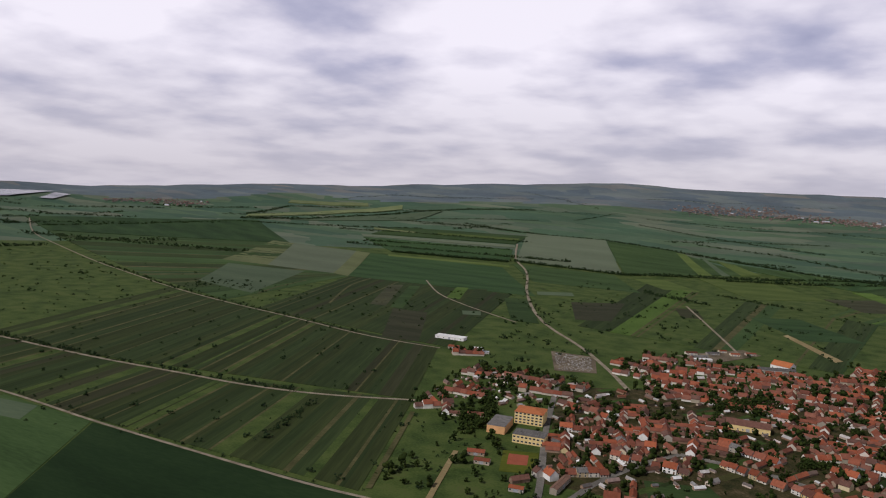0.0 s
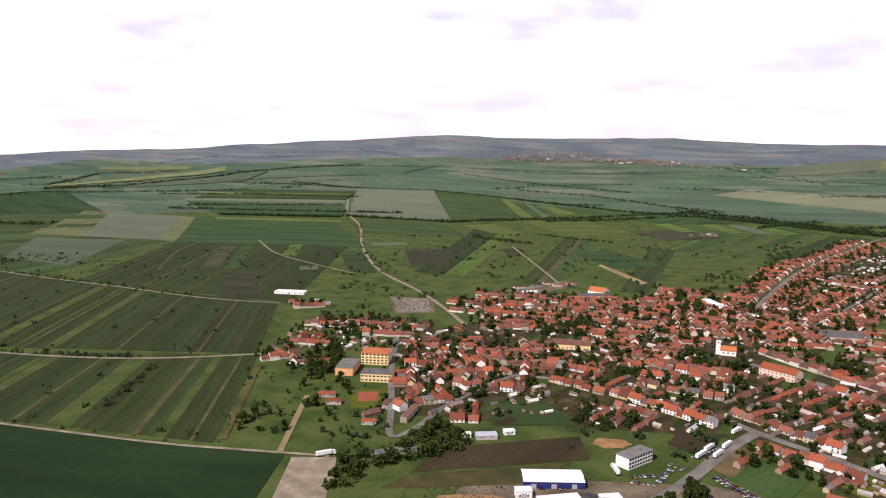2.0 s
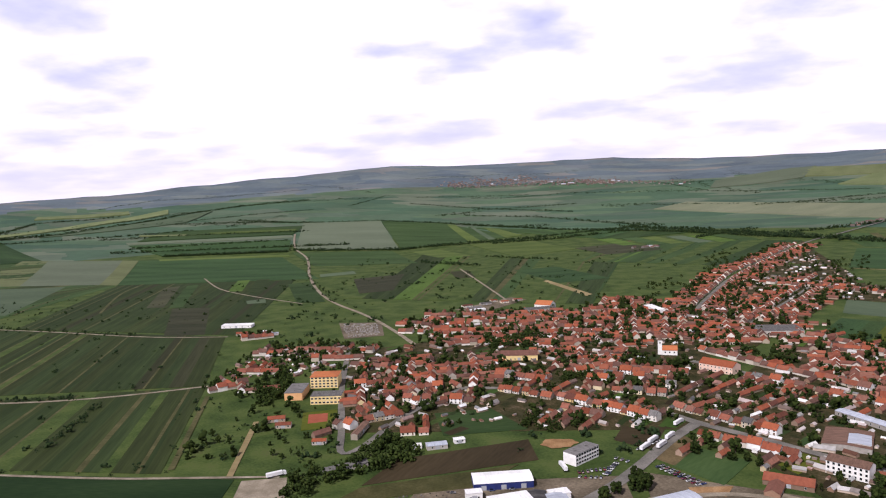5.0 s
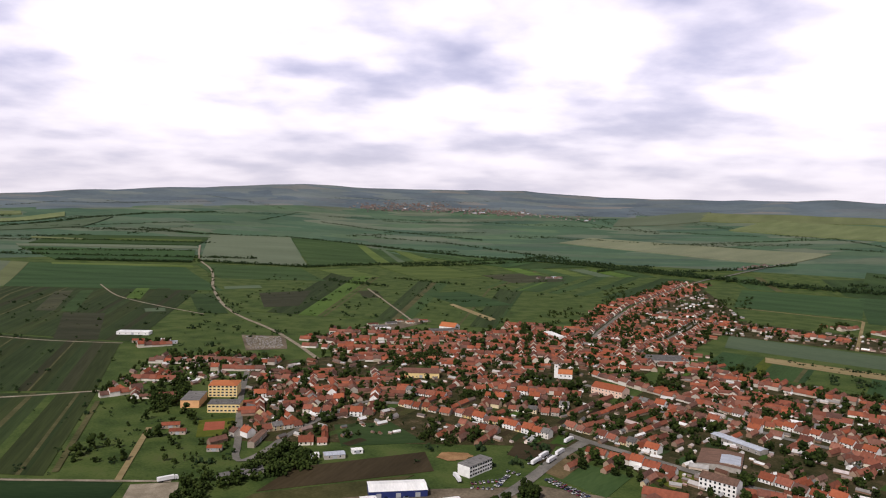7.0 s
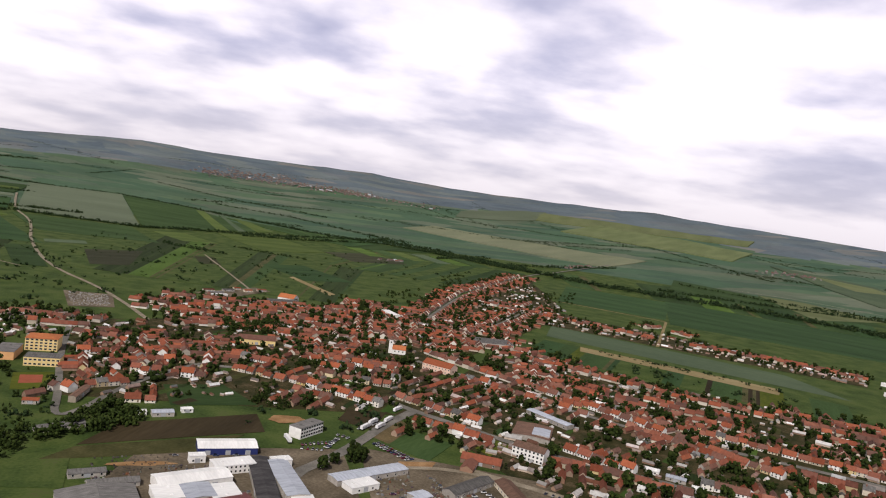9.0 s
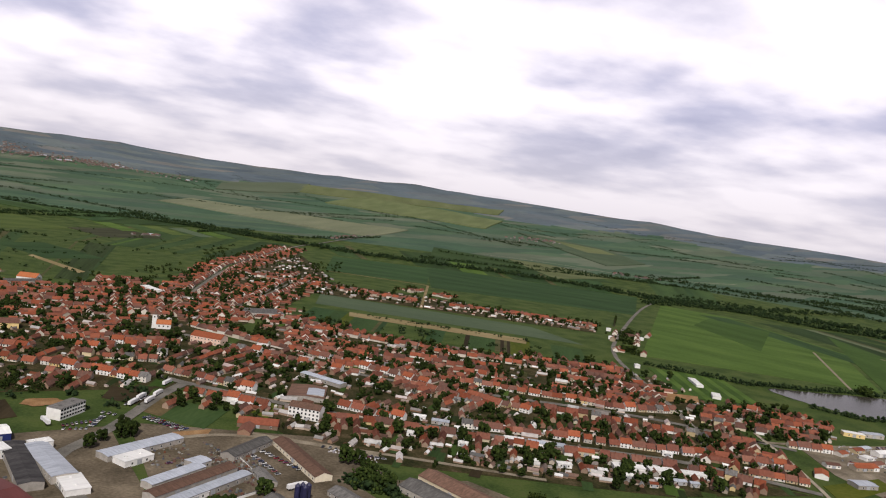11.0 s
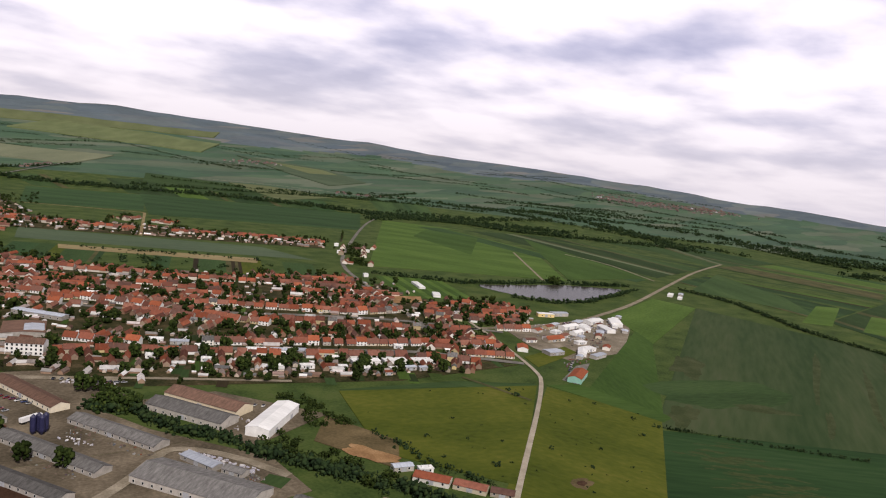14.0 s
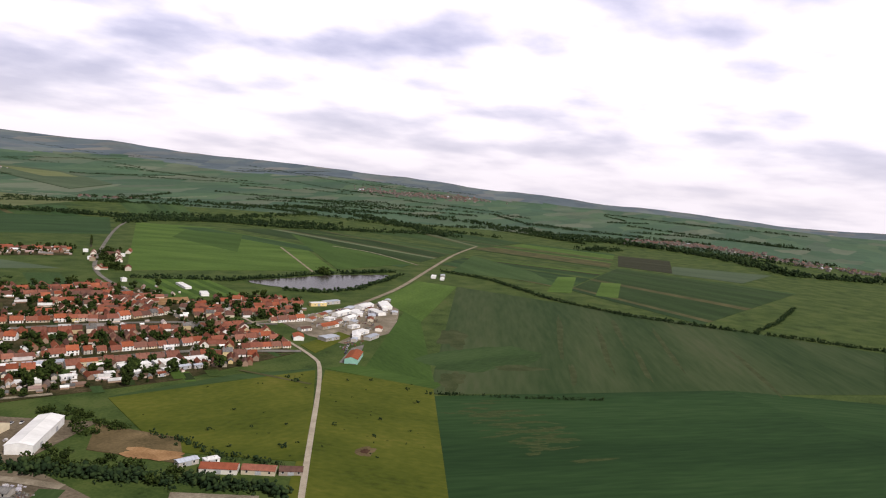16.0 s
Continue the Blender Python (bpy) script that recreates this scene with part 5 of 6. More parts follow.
hall(210, 577, -36, 28.0, 12.5, 9.5, "apartment_block", "three-storey white apartment block with a brown roof", "apartment block", "white_wall", "roof_brown", 3.2, 8, 0, 3, TALL)
hall(-512, 1079, 8, 47.6, 16.8, 4, "farm_shed", "long low white farm shed at the village's edge", "shed", "white_wall", "roof_white", 0.6, 5, 1, flat=True)
hall(597, 311, 22, 33.6, 12.6, 4.5, "workshop", "turquoise workshop with a red roof beside a paved yard", "workshop", "green_wall", "roof_red", 2.2, 3, 1, both=False)

# works, farm sheds and barns
grey_barn(202, 388, -70, 71, 13, 3.2)
grey_barn(160, 377, -71, 82, 12, 3.2)
grey_barn(133, 353, -69, 76, 11, 3.2)
grey_barn(208, 296, -64.5, 72, 27, 4.2)
grey_barn(166, 277, -67, 41.7, 14, 3.2)
metal_shed(223, 324, -76, 26.3, 8, 3)
grey_barn(232, 302, -67, 14.1, 7.2, 3)
grey_barn(241, 246, -69, 15.0, 12.0, 3.8)
red_barn(95, 337, -65, 75, 10, 3.2)
brown_barn(181, 478, -80, 75, 13, 3.8)
grey_barn(147, 501, 43, 44.9, 12, 3.8)
hall(166, 557, -20, 32, 13, 3.2, "barn", "old barn with a weathered clay tile roof", "barn", "old_wall", "roof", 3.4, 3, 1, group="farm barns", both=False)
hall(154, 544, 68, 20, 10, 2.8, "barn", "low wing of an old barn with a weathered clay tile roof", "barn", "old_wall", "roof", 2.4, 2, 1, group="farm barns", both=False)
metal_shed(76, 510, 33, 60.5, 13, 4)
white_shed(70, 489, 34, 22.3, 13, 4)
metal_shed(93, 456, 37, 43.9, 10, 4)
brown_hall(103, 445, 37, 68, 11, 4.4)
metal_shed(111, 433, 37, 68, 8.5, 4)
white_shed(101, 424, 36, 19.7, 6.4, 3)
metal_shed(110, 477, 34, 13.3, 11.5, 4)
grey_barn(149, 448, -81, 24.8, 8.6, 3)
brown_barn(274, 408, -69, 62, 19, 4.6)
grey_barn(254, 394, -68, 62, 19, 4.6)
white_hall(293, 356, 34, 54, 16, 6)
grey_barn(-84, 462, 24, 30, 9, 3)
grey_barn(-104, 474, 24, 22, 8, 3)
white_hall(-39, 474, 30, 47, 19, 5.4)
white_shed(-47, 449, 25, 20, 22, 5)
metal_shed(-31, 453, 25, 18, 22, 5.2)
white_shed(-16, 456, 25, 18, 22, 5)
maroon_hall(-20, 424, 31, 62, 36, 5)
grey_barn(-80, 425, 24, 44, 52, 3.8)
dark_hall(5, 482, -77, 72, 14, 5)
metal_shed(20, 486, -70, 60, 15, 5)
white_shed(35, 449, -75, 24, 14, 4)
white_shed(13, 518, 25, 14, 8.6, 5)
hall(-18, 502, 27, 28.0, 14, 6, "works_office", "two-storey pale works office with a flat roof", "office", "white_wall", "roof_white", 0, 9, 0, 2, WINDOW, flat=True)
white_shed(-44, 512, 20, 11, 7, 5)
clay_barn(322, 233, -60, 22, 10, 3)
clay_barn(334, 213, -62, 20, 9, 2.8)
clay_barn(344, 197, -58, 14, 8, 2.6)
metal_shed(318, 255, -20, 13, 6, 3)
white_shed(328, 245, -25, 9, 5, 2.8)
white_hall(837, 445, 1, 31, 13, 4)
white_hall(864, 428, -141, 30, 15, 4)
white_hall(815, 412, -119, 26, 12, 3.8)
white_hall(774, 440, 0, 30, 10, 3.8)
white_hall(757, 417, 5, 20, 9, 3.5)
white_hall(682, 361, -148, 24, 9, 3.6)
red_hall(702, 412, -11, 24, 13, 3.6)
red_hall(631, 402, -140, 18, 11, 3.4)
metal_shed(650, 376, -13, 20, 13, 3.6)
metal_shed(688, 345, 3, 22, 8, 3.2)
white_shed(1190, 512, 20, 22, 8, 3.5)
metal_shed(1214, 505, 24, 18, 8, 3.5)
white_shed(1180, 490, 20, 14, 7, 3)
for x, y, turn, L, D in ((812, 452, 12, 18, 9), (850, 452, 8, 12, 8), (790, 405, 30, 16, 9), (832, 395, 28, 12, 7), (742, 402, 10, 12, 7), (905, 447, 15, 10, 7), (664, 352, 20, 10, 6), (766, 456, 6, 14, 7)):
    metal_shed(x, y, turn, L, D, 3)
for x, y, turn, L, D in ((800, 436, 10, 14, 8), (846, 418, 35, 12, 7), (884, 441, 20, 16, 8), (735, 432, 0, 12, 8), (786, 420, 30, 10, 7), (720, 388, -10, 14, 7)):
    white_shed(x, y, turn, L, D, 3)
for x, y, turn, L, D in ((826, 430, 15, 14, 8), (748, 452, 5, 16, 8), (668, 420, -20, 14, 8), (716, 446, 8, 13, 9)):
    clay_barn(x, y, turn, L, D, 3)
white_shed(772, 702, -118, 42, 9, 3)
white_shed(746, 640, -130, 22, 10, 3.5)
claim(686, 636, 46, 40, -25)  # the playing ground stays free
brown_hall(228, 642, -110, 40.5, 33.7, 4)
metal_shed(233, 636, -108, 22.6, 17.8, 5)
metal_shed(257, 691, -56, 53.0, 10.7, 4)
white_shed(-156, 1204, 34, 30, 7, 3)
white_shed(122, 1202, -68, 45.3, 13.4, 5)
brown_barn(-164, 630, 90, 33.0, 6.0, 4.6)
metal_shed(-90, 603, 22, 17, 9, 3.2)

for x, y, turn, L, D in ((-150, 1262, 34, 20, 7), (-163, 1222, 32, 26, 7)):
    grey_barn(x, y, turn, L, D, 3)
for x, y, turn, L, D in ((-178, 1240, 30, 18, 8), (-120, 1278, 30, 14, 7), (-100, 1300, 30, 16, 7), (-140, 1290, 32, 12, 7)):
    clay_barn(x, y, turn, L, D, 3)
# sheds, garages and a market row at the south edge of the village
for x, y, turn, L, D in ((444, 437, -22, 26, 9), (470, 427, -22, 22, 10), (494, 416, -24, 20, 9), (375, 506, -28, 17, 10), (337, 536, -28, 9, 8), (313, 570, -30, 12, 8), (289, 527, -30, 10, 7), (364, 458, -25, 10, 6), (388, 448, -20, 12, 6), (430, 420, -20, 9, 6), (452, 408, -15, 8, 5), (414, 432, -30, 8, 6), (323, 500, -35, 8, 5), (508, 462, -40, 9, 6)):
    white_shed(x, y, turn, L, D, 3.2)
for x, y, turn, L, D in ((393, 497, -28, 15, 9), (409, 489, -28, 13, 9), (328, 556, -30, 16, 8), (468, 404, -18, 11, 6), (478, 398, -20, 8, 5)):
    metal_shed(x, y, turn, L, D, 3.2)
for x, y, turn, L, D in ((405, 440, -25, 9, 7), (340, 478, -30, 10, 7), (440, 402, -20, 7, 5)):
    clay_barn(x, y, turn, L, D, 3)
red_barn(425, 470, -28, 14, 9, 4.2)
for x, y, turn, L, D in ((905, 1062, 48, 12, 8), (850, 985, 48, 10, 7), (918, 985, 45, 9, 7), (742, 785, 60, 9, 7)):
    white_shed(x, y, turn, L, D, 4)
hall(803, 496, -35, 22, 9, 4, "shed", "low yellow shed beside the country road", "shed", "yellow_wall", "roof_white", 0.6, 2, 1, flat=True, both=False)
metal_shed(828, 492, -20, 24, 10, 4)
red_barn(696, 410, -10, 20, 9, 3.4)
for x, y, turn, L, D in ((790, 428, 8, 16, 9), (700, 366, -5, 18, 10)):
    white_shed(x, y, turn, L, D, 3.6)
for x, y, turn, L, D in ((725, 415, 10, 18, 8), (770, 395, 30, 14, 7), (730, 360, 25, 14, 8)):
    clay_barn(x, y, turn, L, D, 3.2)
grey_barn(-58, 1204, 22, 58, 12, 4)
white_shed(-446, 1036, 20, 20, 8, 3)
metal_shed(-424, 1024, 20, 9, 6, 3)
clay_barn(-476, 1022, 15, 16, 9, 3)
clay_barn(-254, 656, 20, 16, 9, 3)
clay_barn(-240, 640, 15, 14, 8, 3)
red_barn(-191, 603, 12, 12, 7, 3)
grey_barn(-150, 552, 40, 34, 8, 3.2)
white_shed(-74, 617, 25, 9, 6, 2.8)
white_shed(-106, 600, 20, 8, 6, 2.8)

# village houses along their streets
house_row([(-458, 985), (-422, 1010)], 1)
house_row([(-370, 738), (-343, 766)], 1)
house_row([(-398, 900), (-350, 907)], 1)
house_row([(-348, 924), (-243, 921)], 1)
house_row([(-308, 877), (-241, 890)], 1)
house_row([(-375, 815), (-325, 818)], 1)
house_row([(-249, 855), (-188, 835)], 1)
house_row([(-216, 769), (-172, 786)], 1)
house_row([(-188, 650), (-166, 635)], -1)
house_row([(-171, 657), (-140, 680)], 1)
house_row([(-128, 630), (-105, 636)], 1)
house_row([(-150, 724), (-84, 722)], 1)
house_row([(-71, 821), (-19, 800)], 1)
house_row([(-68, 770), (-11, 743)], 1)
house_row([(-10, 750), (91, 682)], 1)
house_row([(6, 705), (40, 690)], -1)
house_row([(2, 833), (43, 854), (128, 835)], 1)
house_row([(107, 721), (126, 703)], 1)
house_row([(133, 698), (183, 653)], 1)
house_row([(119, 650), (179, 609)], -1)
house_row([(156, 942), (230, 851), (287, 791), (346, 718), (441, 583)], 1)
house_row([(187, 826), (290, 737), (328, 708), (410, 602)], -1)
house_row([(112, 758), (160, 830)], 0)
house_row([(131, 749), (187, 823)], 0)
house_row([(167, 755), (222, 813)], 0)
house_row([(180, 736), (251, 822)], 0)
house_row([(175, 711), (203, 744)], 0)
house_row([(249, 608), (291, 562)], 1)
house_row([(285, 976), (381, 898), (460, 834), (556, 776), (643, 734)], 1)
house_row([(280, 765), (353, 730), (436, 681), (505, 633), (564, 592), (622, 583)], 1)
house_row([(305, 710), (337, 665), (393, 630), (462, 594), (537, 543), (586, 511), (629, 481)], -1)
house_row([(251, 612), (301, 587), (329, 554), (366, 539), (420, 516), (466, 493), (536, 462), (576, 442), (612, 421)], 1)
house_row([(225, 570), (266, 557), (316, 529), (349, 511), (395, 480), (457, 451), (488, 435), (518, 416), (541, 390)], -1)
house_row([(327, 1472), (465, 1350), (595, 1250)], 1)
house_row([(655, 1228), (775, 1165), (890, 1085)], 1)
house_row([(338, 1488), (478, 1366), (608, 1266)], -1)
house_row([(667, 1244), (787, 1181), (902, 1101)], -1)
house_row([(636, 1384), (679, 1413)], 1)
house_row([(683, 1366), (700, 1337)], 1)
MAIN = [(184, 1205), (203, 1277), (303, 1595), (560, 2143)]
house_row(beside(MAIN, 10.5), 1)
house_row(beside(MAIN, -10.5), -1)
house_row([(230, 1096), (343, 1333), (441, 1551)], 1)
house_row([(258, 1117), (353, 1283), (452, 1499)], -1)
house_row([(294, 1019), (350, 955)], 1)
house_row([(668, 690), (640, 618)], 1, 0.3)
house_row([(640, 683), (606, 600)], -1)
house_row([(660, 596), (662, 550)], 1)
house_row([(740, 586), (782, 513)], 1)
house_row([(681, 534), (702, 511)], 1)
house_row([(664, 479), (721, 447)], 1)
house_row([(576, 442), (611, 413)], 1)
house_row([(555, 415), (594, 387)], 1)
house_row([(908, 1045), (880, 1012)], 1, 0.25)
house_row([(862, 992), (838, 965)], 1, 0.25)
house_row([(800, 905), (772, 878)], 1, 0.25)
house_row([(940, 1022), (912, 994)], -1, 0.25)
house_row([(890, 962), (862, 930)], -1, 0.25)
house_row([(975, 1030), (955, 1012)], -1, 0.25)
house_row([(835, 880), (815, 858)], -1, 0.25)
house_row([(-259, 1090), (-208, 1082)], 1)
house_row([(-241, 1039), (-204, 1036)], 1)
house_row([(-154, 954), (-133, 985)], 1)
house_row([(560, 815), (625, 785), (690, 762)], 1)
house_row([(578, 792), (640, 762), (683, 742)], -1)
house_row([(575, 752), (625, 728), (664, 705)], 1)
house_row([(560, 718), (610, 696), (650, 676)], -1)
house_row([(560, 680), (600, 660), (632, 640)], 1)
house_area([(-256, 878), (-97, 907), (-78, 792), (-190, 677)])
house_area([(-233, 1161), (48, 1208), (34, 975), (-168, 955)])
house_area([(27, 1344), (184, 1236), (148, 1008), (41, 994)])
house_area([(180, 1195), (330, 1186), (290, 988), (163, 972)])
house_area([(257, 1152), (324, 1297), (295, 1318), (235, 1214)])
house_area([(44, 848), (139, 839), (113, 742), (11, 779)])
house_area([(308, 864), (504, 773), (451, 659), (306, 764)])
house_area([(-156, 776), (-78, 792), (-72, 760), (-140, 696)])
house_area([(-42, 1184), (47, 1171), (94, 876), (-18, 841)])
house_area([(623, 775), (665, 689), (625, 586), (523, 638)])
house_area([(690, 616), (805, 530), (724, 469), (619, 537)])
house_area([(589, 515), (661, 461), (571, 369), (518, 437)])
house_area([(275, 986), (336, 904), (297, 810), (243, 844)])
house_area([(-357, 745), (-333, 772), (-306, 711), (-334, 697)])

# villages on the far hills
hamlet([(-753, 3940), (-477, 3950), (-60, 3900), (119, 3850)], 460, 48, 1, 0.7, 9)
hamlet([(-640, 4060), (-300, 4080)], 120, 40, 8, 0.7, 3)
hamlet([(130, 3860), (420, 3720)], 40, 40, 9, 0.7, 3)
hamlet([(-3113, 2380), (-2910, 2574), (-2760, 2600)], 170, 45, 2, 0.8, 4)
hamlet([(1711, 2815), (1891, 2747)], 46, 22, 3, 0.8, 1)
hamlet([(2619, 407), (2760, 270), (2725, 98), (2529, -80), (2390, -312)], 300, 42, 4, 0.8, 8)
hamlet([(3227, 1882), (3358, 1648), (3671, 1462)], 320, 60, 5, 0.8, 8)
hamlet([(1700, 2060), (1830, 1960)], 14, 14, 7, 0.8)
hamlet([(780, 2440), (900, 2560)], 16, 16, 10, 0.9)
hamlet([(124, 2118), (202, 2135)], 6, 5, 6, 0.9, 1)
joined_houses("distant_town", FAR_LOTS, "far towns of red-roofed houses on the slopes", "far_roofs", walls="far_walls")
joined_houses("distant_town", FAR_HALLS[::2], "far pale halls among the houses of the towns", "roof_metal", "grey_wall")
yard_sheds([(-274, 925), (172, 1206), (157, 669), (-181, 630)], 420)
yard_sheds([(157, 1132), (575, 2184), (498, 1450), (220, 958)], 260)
yard_sheds([(278, 1019), (755, 711), (581, 400), (117, 697)], 620)
yard_sheds([(117, 704), (578, 400), (457, 394), (223, 484)], 420)
yard_sheds([(-252, 1141), (149, 1241), (165, 969), (-164, 939)], 200)
yard_sheds([(-406, 935), (-245, 941), (-232, 800), (-385, 794)], 130)
yard_sheds([(699, 639), (799, 559), (760, 469), (640, 520)], 80)
yard_sheds([(348, 1546), (920, 1121), (854, 1031), (310, 1349)], 240)
joined_houses("yard_sheds", SHEDS, "small sheds and lean-tos in the village yards", "shed_roofs", "old_walls_mixed")
settle_lots()


plots = random.Random(41)


def garden_plots(corners, n, turn):
    """Long narrow beds, lawns and tilled plots behind the houses."""
    a, b, c, e = (Vector(p) for p in corners)
    for _ in range(n):
        u, v = plots.random(), plots.random()
        p = a.lerp(b, u).lerp(e.lerp(c, u), v)
        t, L, W = radians(turn + plots.uniform(-8, 8)), plots.uniform(12, 34), plots.uniform(5, 12)
        if not free(p.x, p.y, 2.5) or not clear_of_roads(p.x, p.y, 6):
            continue
        d, w = Vector((math.cos(t), math.sin(t))) * L / 2, Vector((-math.sin(t), math.cos(t))) * W / 2
        kind = plots.choice(("crop_bright", "plot_green", "crop", "grass", "crop_lush", "plot_dry", "soil", "plot_green"))
        sheet("garden_plot", [p - d - w, p + d - w, p + d + w, p - d + w], M[kind], 0.08, "narrow garden plot of " + M[kind].name.replace("_", " "), "garden", group="garden plots", skirt=False)


garden_plots([(-275, 922), (168, 1190), (160, 668), (-181, 630)], 150, 62)
garden_plots([(282, 1030), (750, 712), (581, 380), (125, 698)], 190, 55)
garden_plots([(125, 704), (578, 377), (452, 375), (205, 485)], 90, 55)
garden_plots([(165, 1140), (565, 2170), (497, 1450), (230, 970)], 70, 70)

# ---- trees ----
def ico(level):
    bm = bmesh.new()
    bmesh.ops.create_icosphere(bm, subdivisions=level, radius=1.0)
    v = np.array([w.co for w in bm.verts])
    f = np.array([[w.index for w in face.verts] for face in bm.faces])
    bm.free()
    return v, f


ICO1, ICO2 = ico(1), ico(2)


def clumps(spots, rnd, level=2, rough=0.28):
    """Ragged clumps of foliage: spots of x, y, z and radius."""
    v0, f0 = ICO2 if level == 2 else ICO1
    spots = np.asarray(spots, float)
    n, k = len(spots), len(v0)
    v = np.repeat(v0[None], n, 0) * (1 + rnd.uniform(-rough, rough, (n, k, 1)))
    v = v * spots[:, None, 3:4] * rnd.uniform(0.75, 1.25, (n, 1, 3)) + spots[:, None, :3]
    f = f0[None] + (np.arange(n) * k)[:, None, None]
    return v.reshape(-1, 3), f.reshape(-1, 3)


def leaf_mesh(name, spots, seed, mat, level=2, rough=0.28):
    v, f = clumps(spots, np.random.default_rng(seed), level, rough)
    me = bpy.data.meshes.new(name)
    me.vertices.add(len(v))
    me.vertices.foreach_set("co", v.ravel())
    me.loops.add(f.size)
    me.loops.foreach_set("vertex_index", f.ravel().astype(np.int32))
    me.polygons.add(len(f))
    me.polygons.foreach_set("loop_start", np.arange(0, f.size, 3, dtype=np.int32))
    me.materials.append(mat)
    me.update(calc_edges=True)
    me.validate()
    return me


def tree(seed, h, spread, n, label, slim=1.0):
    """A tapered trunk with limbs under a crown of many ragged clumps."""
    rnd = np.random.default_rng(seed)
    ob = thing("tree", Matrix.Identity(4), label, "tree", "village trees")
    bm = bmesh.new()

    def limb(a, b, r0, r1):
        a, b = Vector(a), Vector(b)
        q = (b - a).to_track_quat("Z", "Y").to_matrix()
        rings = [[bm.verts.new(p + q @ Vector((r * math.cos(t * math.pi / 3), r * math.sin(t * math.pi / 3), 0))) for t in range(6)] for p, r in ((a, r0), (b, r1))]
        for i in range(6):
            bm.faces.new((rings[0][i], rings[0][(i + 1) % 6], rings[1][(i + 1) % 6], rings[1][i]))

    limb((0, 0, -0.3), (0, 0, h * 0.45), h * 0.03, h * 0.02)
    spots = []
    for i in range(5):
        a = i * 1.256 + rnd.uniform(-0.4, 0.4)
        tip = (spread * 0.55 * math.cos(a), spread * 0.55 * math.sin(a), h * rnd.uniform(0.5, 0.75))
        limb((0, 0, h * 0.35), tip, h * 0.014, h * 0.005)
    for _ in range(n * 2):
        z = rnd.uniform(0.22, 1.0)
        wide = spread * math.sqrt(max(0.05, 1 - ((z - 0.52) / 0.52) ** 2)) * slim
        a, r = rnd.uniform(0, 6.283), wide * math.sqrt(rnd.uniform(0.1, 1))
        spots.append((r * math.cos(a), r * math.sin(a), z * h * 0.95, spread * rnd.uniform(0.17, 0.35) * (1.1 if slim == 1 else 0.8)))
    part("trunk", bm, M["bark"], ob)
    piece("crown", leaf_mesh("crown", spots, seed, M["leaf"], 1, 0.42), ob)
    return ob


TREES = [tree(1, 8, 3.2, 26, "broad green garden tree with a ragged crown"), tree(2, 6, 2.6, 22, "small green fruit tree with a round crown"),
         tree(3, 10, 3.8, 30, "tall green garden tree with a dense crown"), tree(4, 5, 2.2, 18, "small green fruit tree with a loose crown"),
         tree(5, 9, 2.2, 24, "slim dark green garden tree", 0.8), tree(6, 3, 1.8, 12, "low green garden shrub")]
POPLAR = tree(7, 24, 3.0, 34, "tall dark slender poplar beside the street", 0.75)
trees_luck = random.Random(5)


PLANTS = []


def plant(x, y, ob=None, s=None, gap=1.2):
    if free(x, y, gap) and clear_of_roads(x, y, 1.5):
        s = s or trees_luck.uniform(0.65, 1.1)
        PLANTS.append((math.hypot(x - 40, y - 40), len(PLANTS), ob or trees_luck.choice(TREES), x, y, trees_luck.uniform(0, 360), (s, s, s * trees_luck.uniform(0.85, 1.15))))


def settle_plants():
    """The nearest trees stand singly, the far ones are one mass."""
    rows = sorted(PLANTS)
    for _, _, ob, x, y, yaw, s in rows[:250]:
        put_copy(ob, pose(x, y, 0, 0, 0, yaw), s)
    rnd, spots = np.random.default_rng(3), []
    for _, _, ob, x, y, yaw, s in rows[250:]:
        h = (8, 6, 10, 5, 9, 3)[TREES.index(ob)] * s[2] if ob in TREES else 20
        for _ in range(15):
            q = rnd.normal(0, h * 0.19, 2)
            spots.append((x + q[0], y + q[1], h * rnd.uniform(0.08, 0.95), h * rnd.uniform(0.1, 0.24)))
    tagged(new("distant_trees", leaf_mesh("distant_trees", spots, 9, M["leaf"], 1, 0.42)), "far garden trees among the houses", "trees", kind="stuff")


for _ in range(48):
    u, v = trees_luck.random(), trees_luck.random()
    q = Vector((-300, 745)).lerp(Vector((-190, 690)), u).lerp(Vector((-292, 548)).lerp(Vector((-172, 570)), u), v)
    GARDENS.append((q.x, q.y))
for x, y in GARDENS:
    plant(x, y)
put_copy(POPLAR, pose(958, 1112, 0))
for x, y in ((964, 1118), (951, 1105), (969, 1125)):
    put_copy(POPLAR, pose(x, y, 0, 0, 0, x * 7), (0.9, 0.9, 0.9))


def woods(name, corners, n, size, label, seed, lift=0.3):
    """A thicket within four corners, one joined mass of foliage clumps."""
    rnd = np.random.default_rng(seed)
    a, b, c, d = (np.array(p, float) for p in corners)
    spots = []
    for _ in range(n):
        u, v = rnd.uniform(0, 1, 2)
        p = (a * (1 - u) + b * u) * (1 - v) + (d * (1 - u) + c * u) * v
        h, base = size * rnd.uniform(0.6, 1.3), height(p[0], p[1])
        for _ in range(26):
            q = rnd.normal(0, size * 0.32, 2)
            spots.append((p[0] + q[0], p[1] + q[1], base + h * rnd.uniform(0.05, 0.95), size * rnd.uniform(0.07, 0.19)))
    ob = new(name, leaf_mesh(name, spots, seed, M["leaf"], 1, 0.42))
    tagged(ob, label, "thicket", kind="stuff")


def hedge(points, width, size, gap, label, seed, name="hedgerow", skip=0.12):
    """A line of bushes and trees along a field's edge."""
    hedge_lines([points], width, size, gap, label, seed, name, skip)


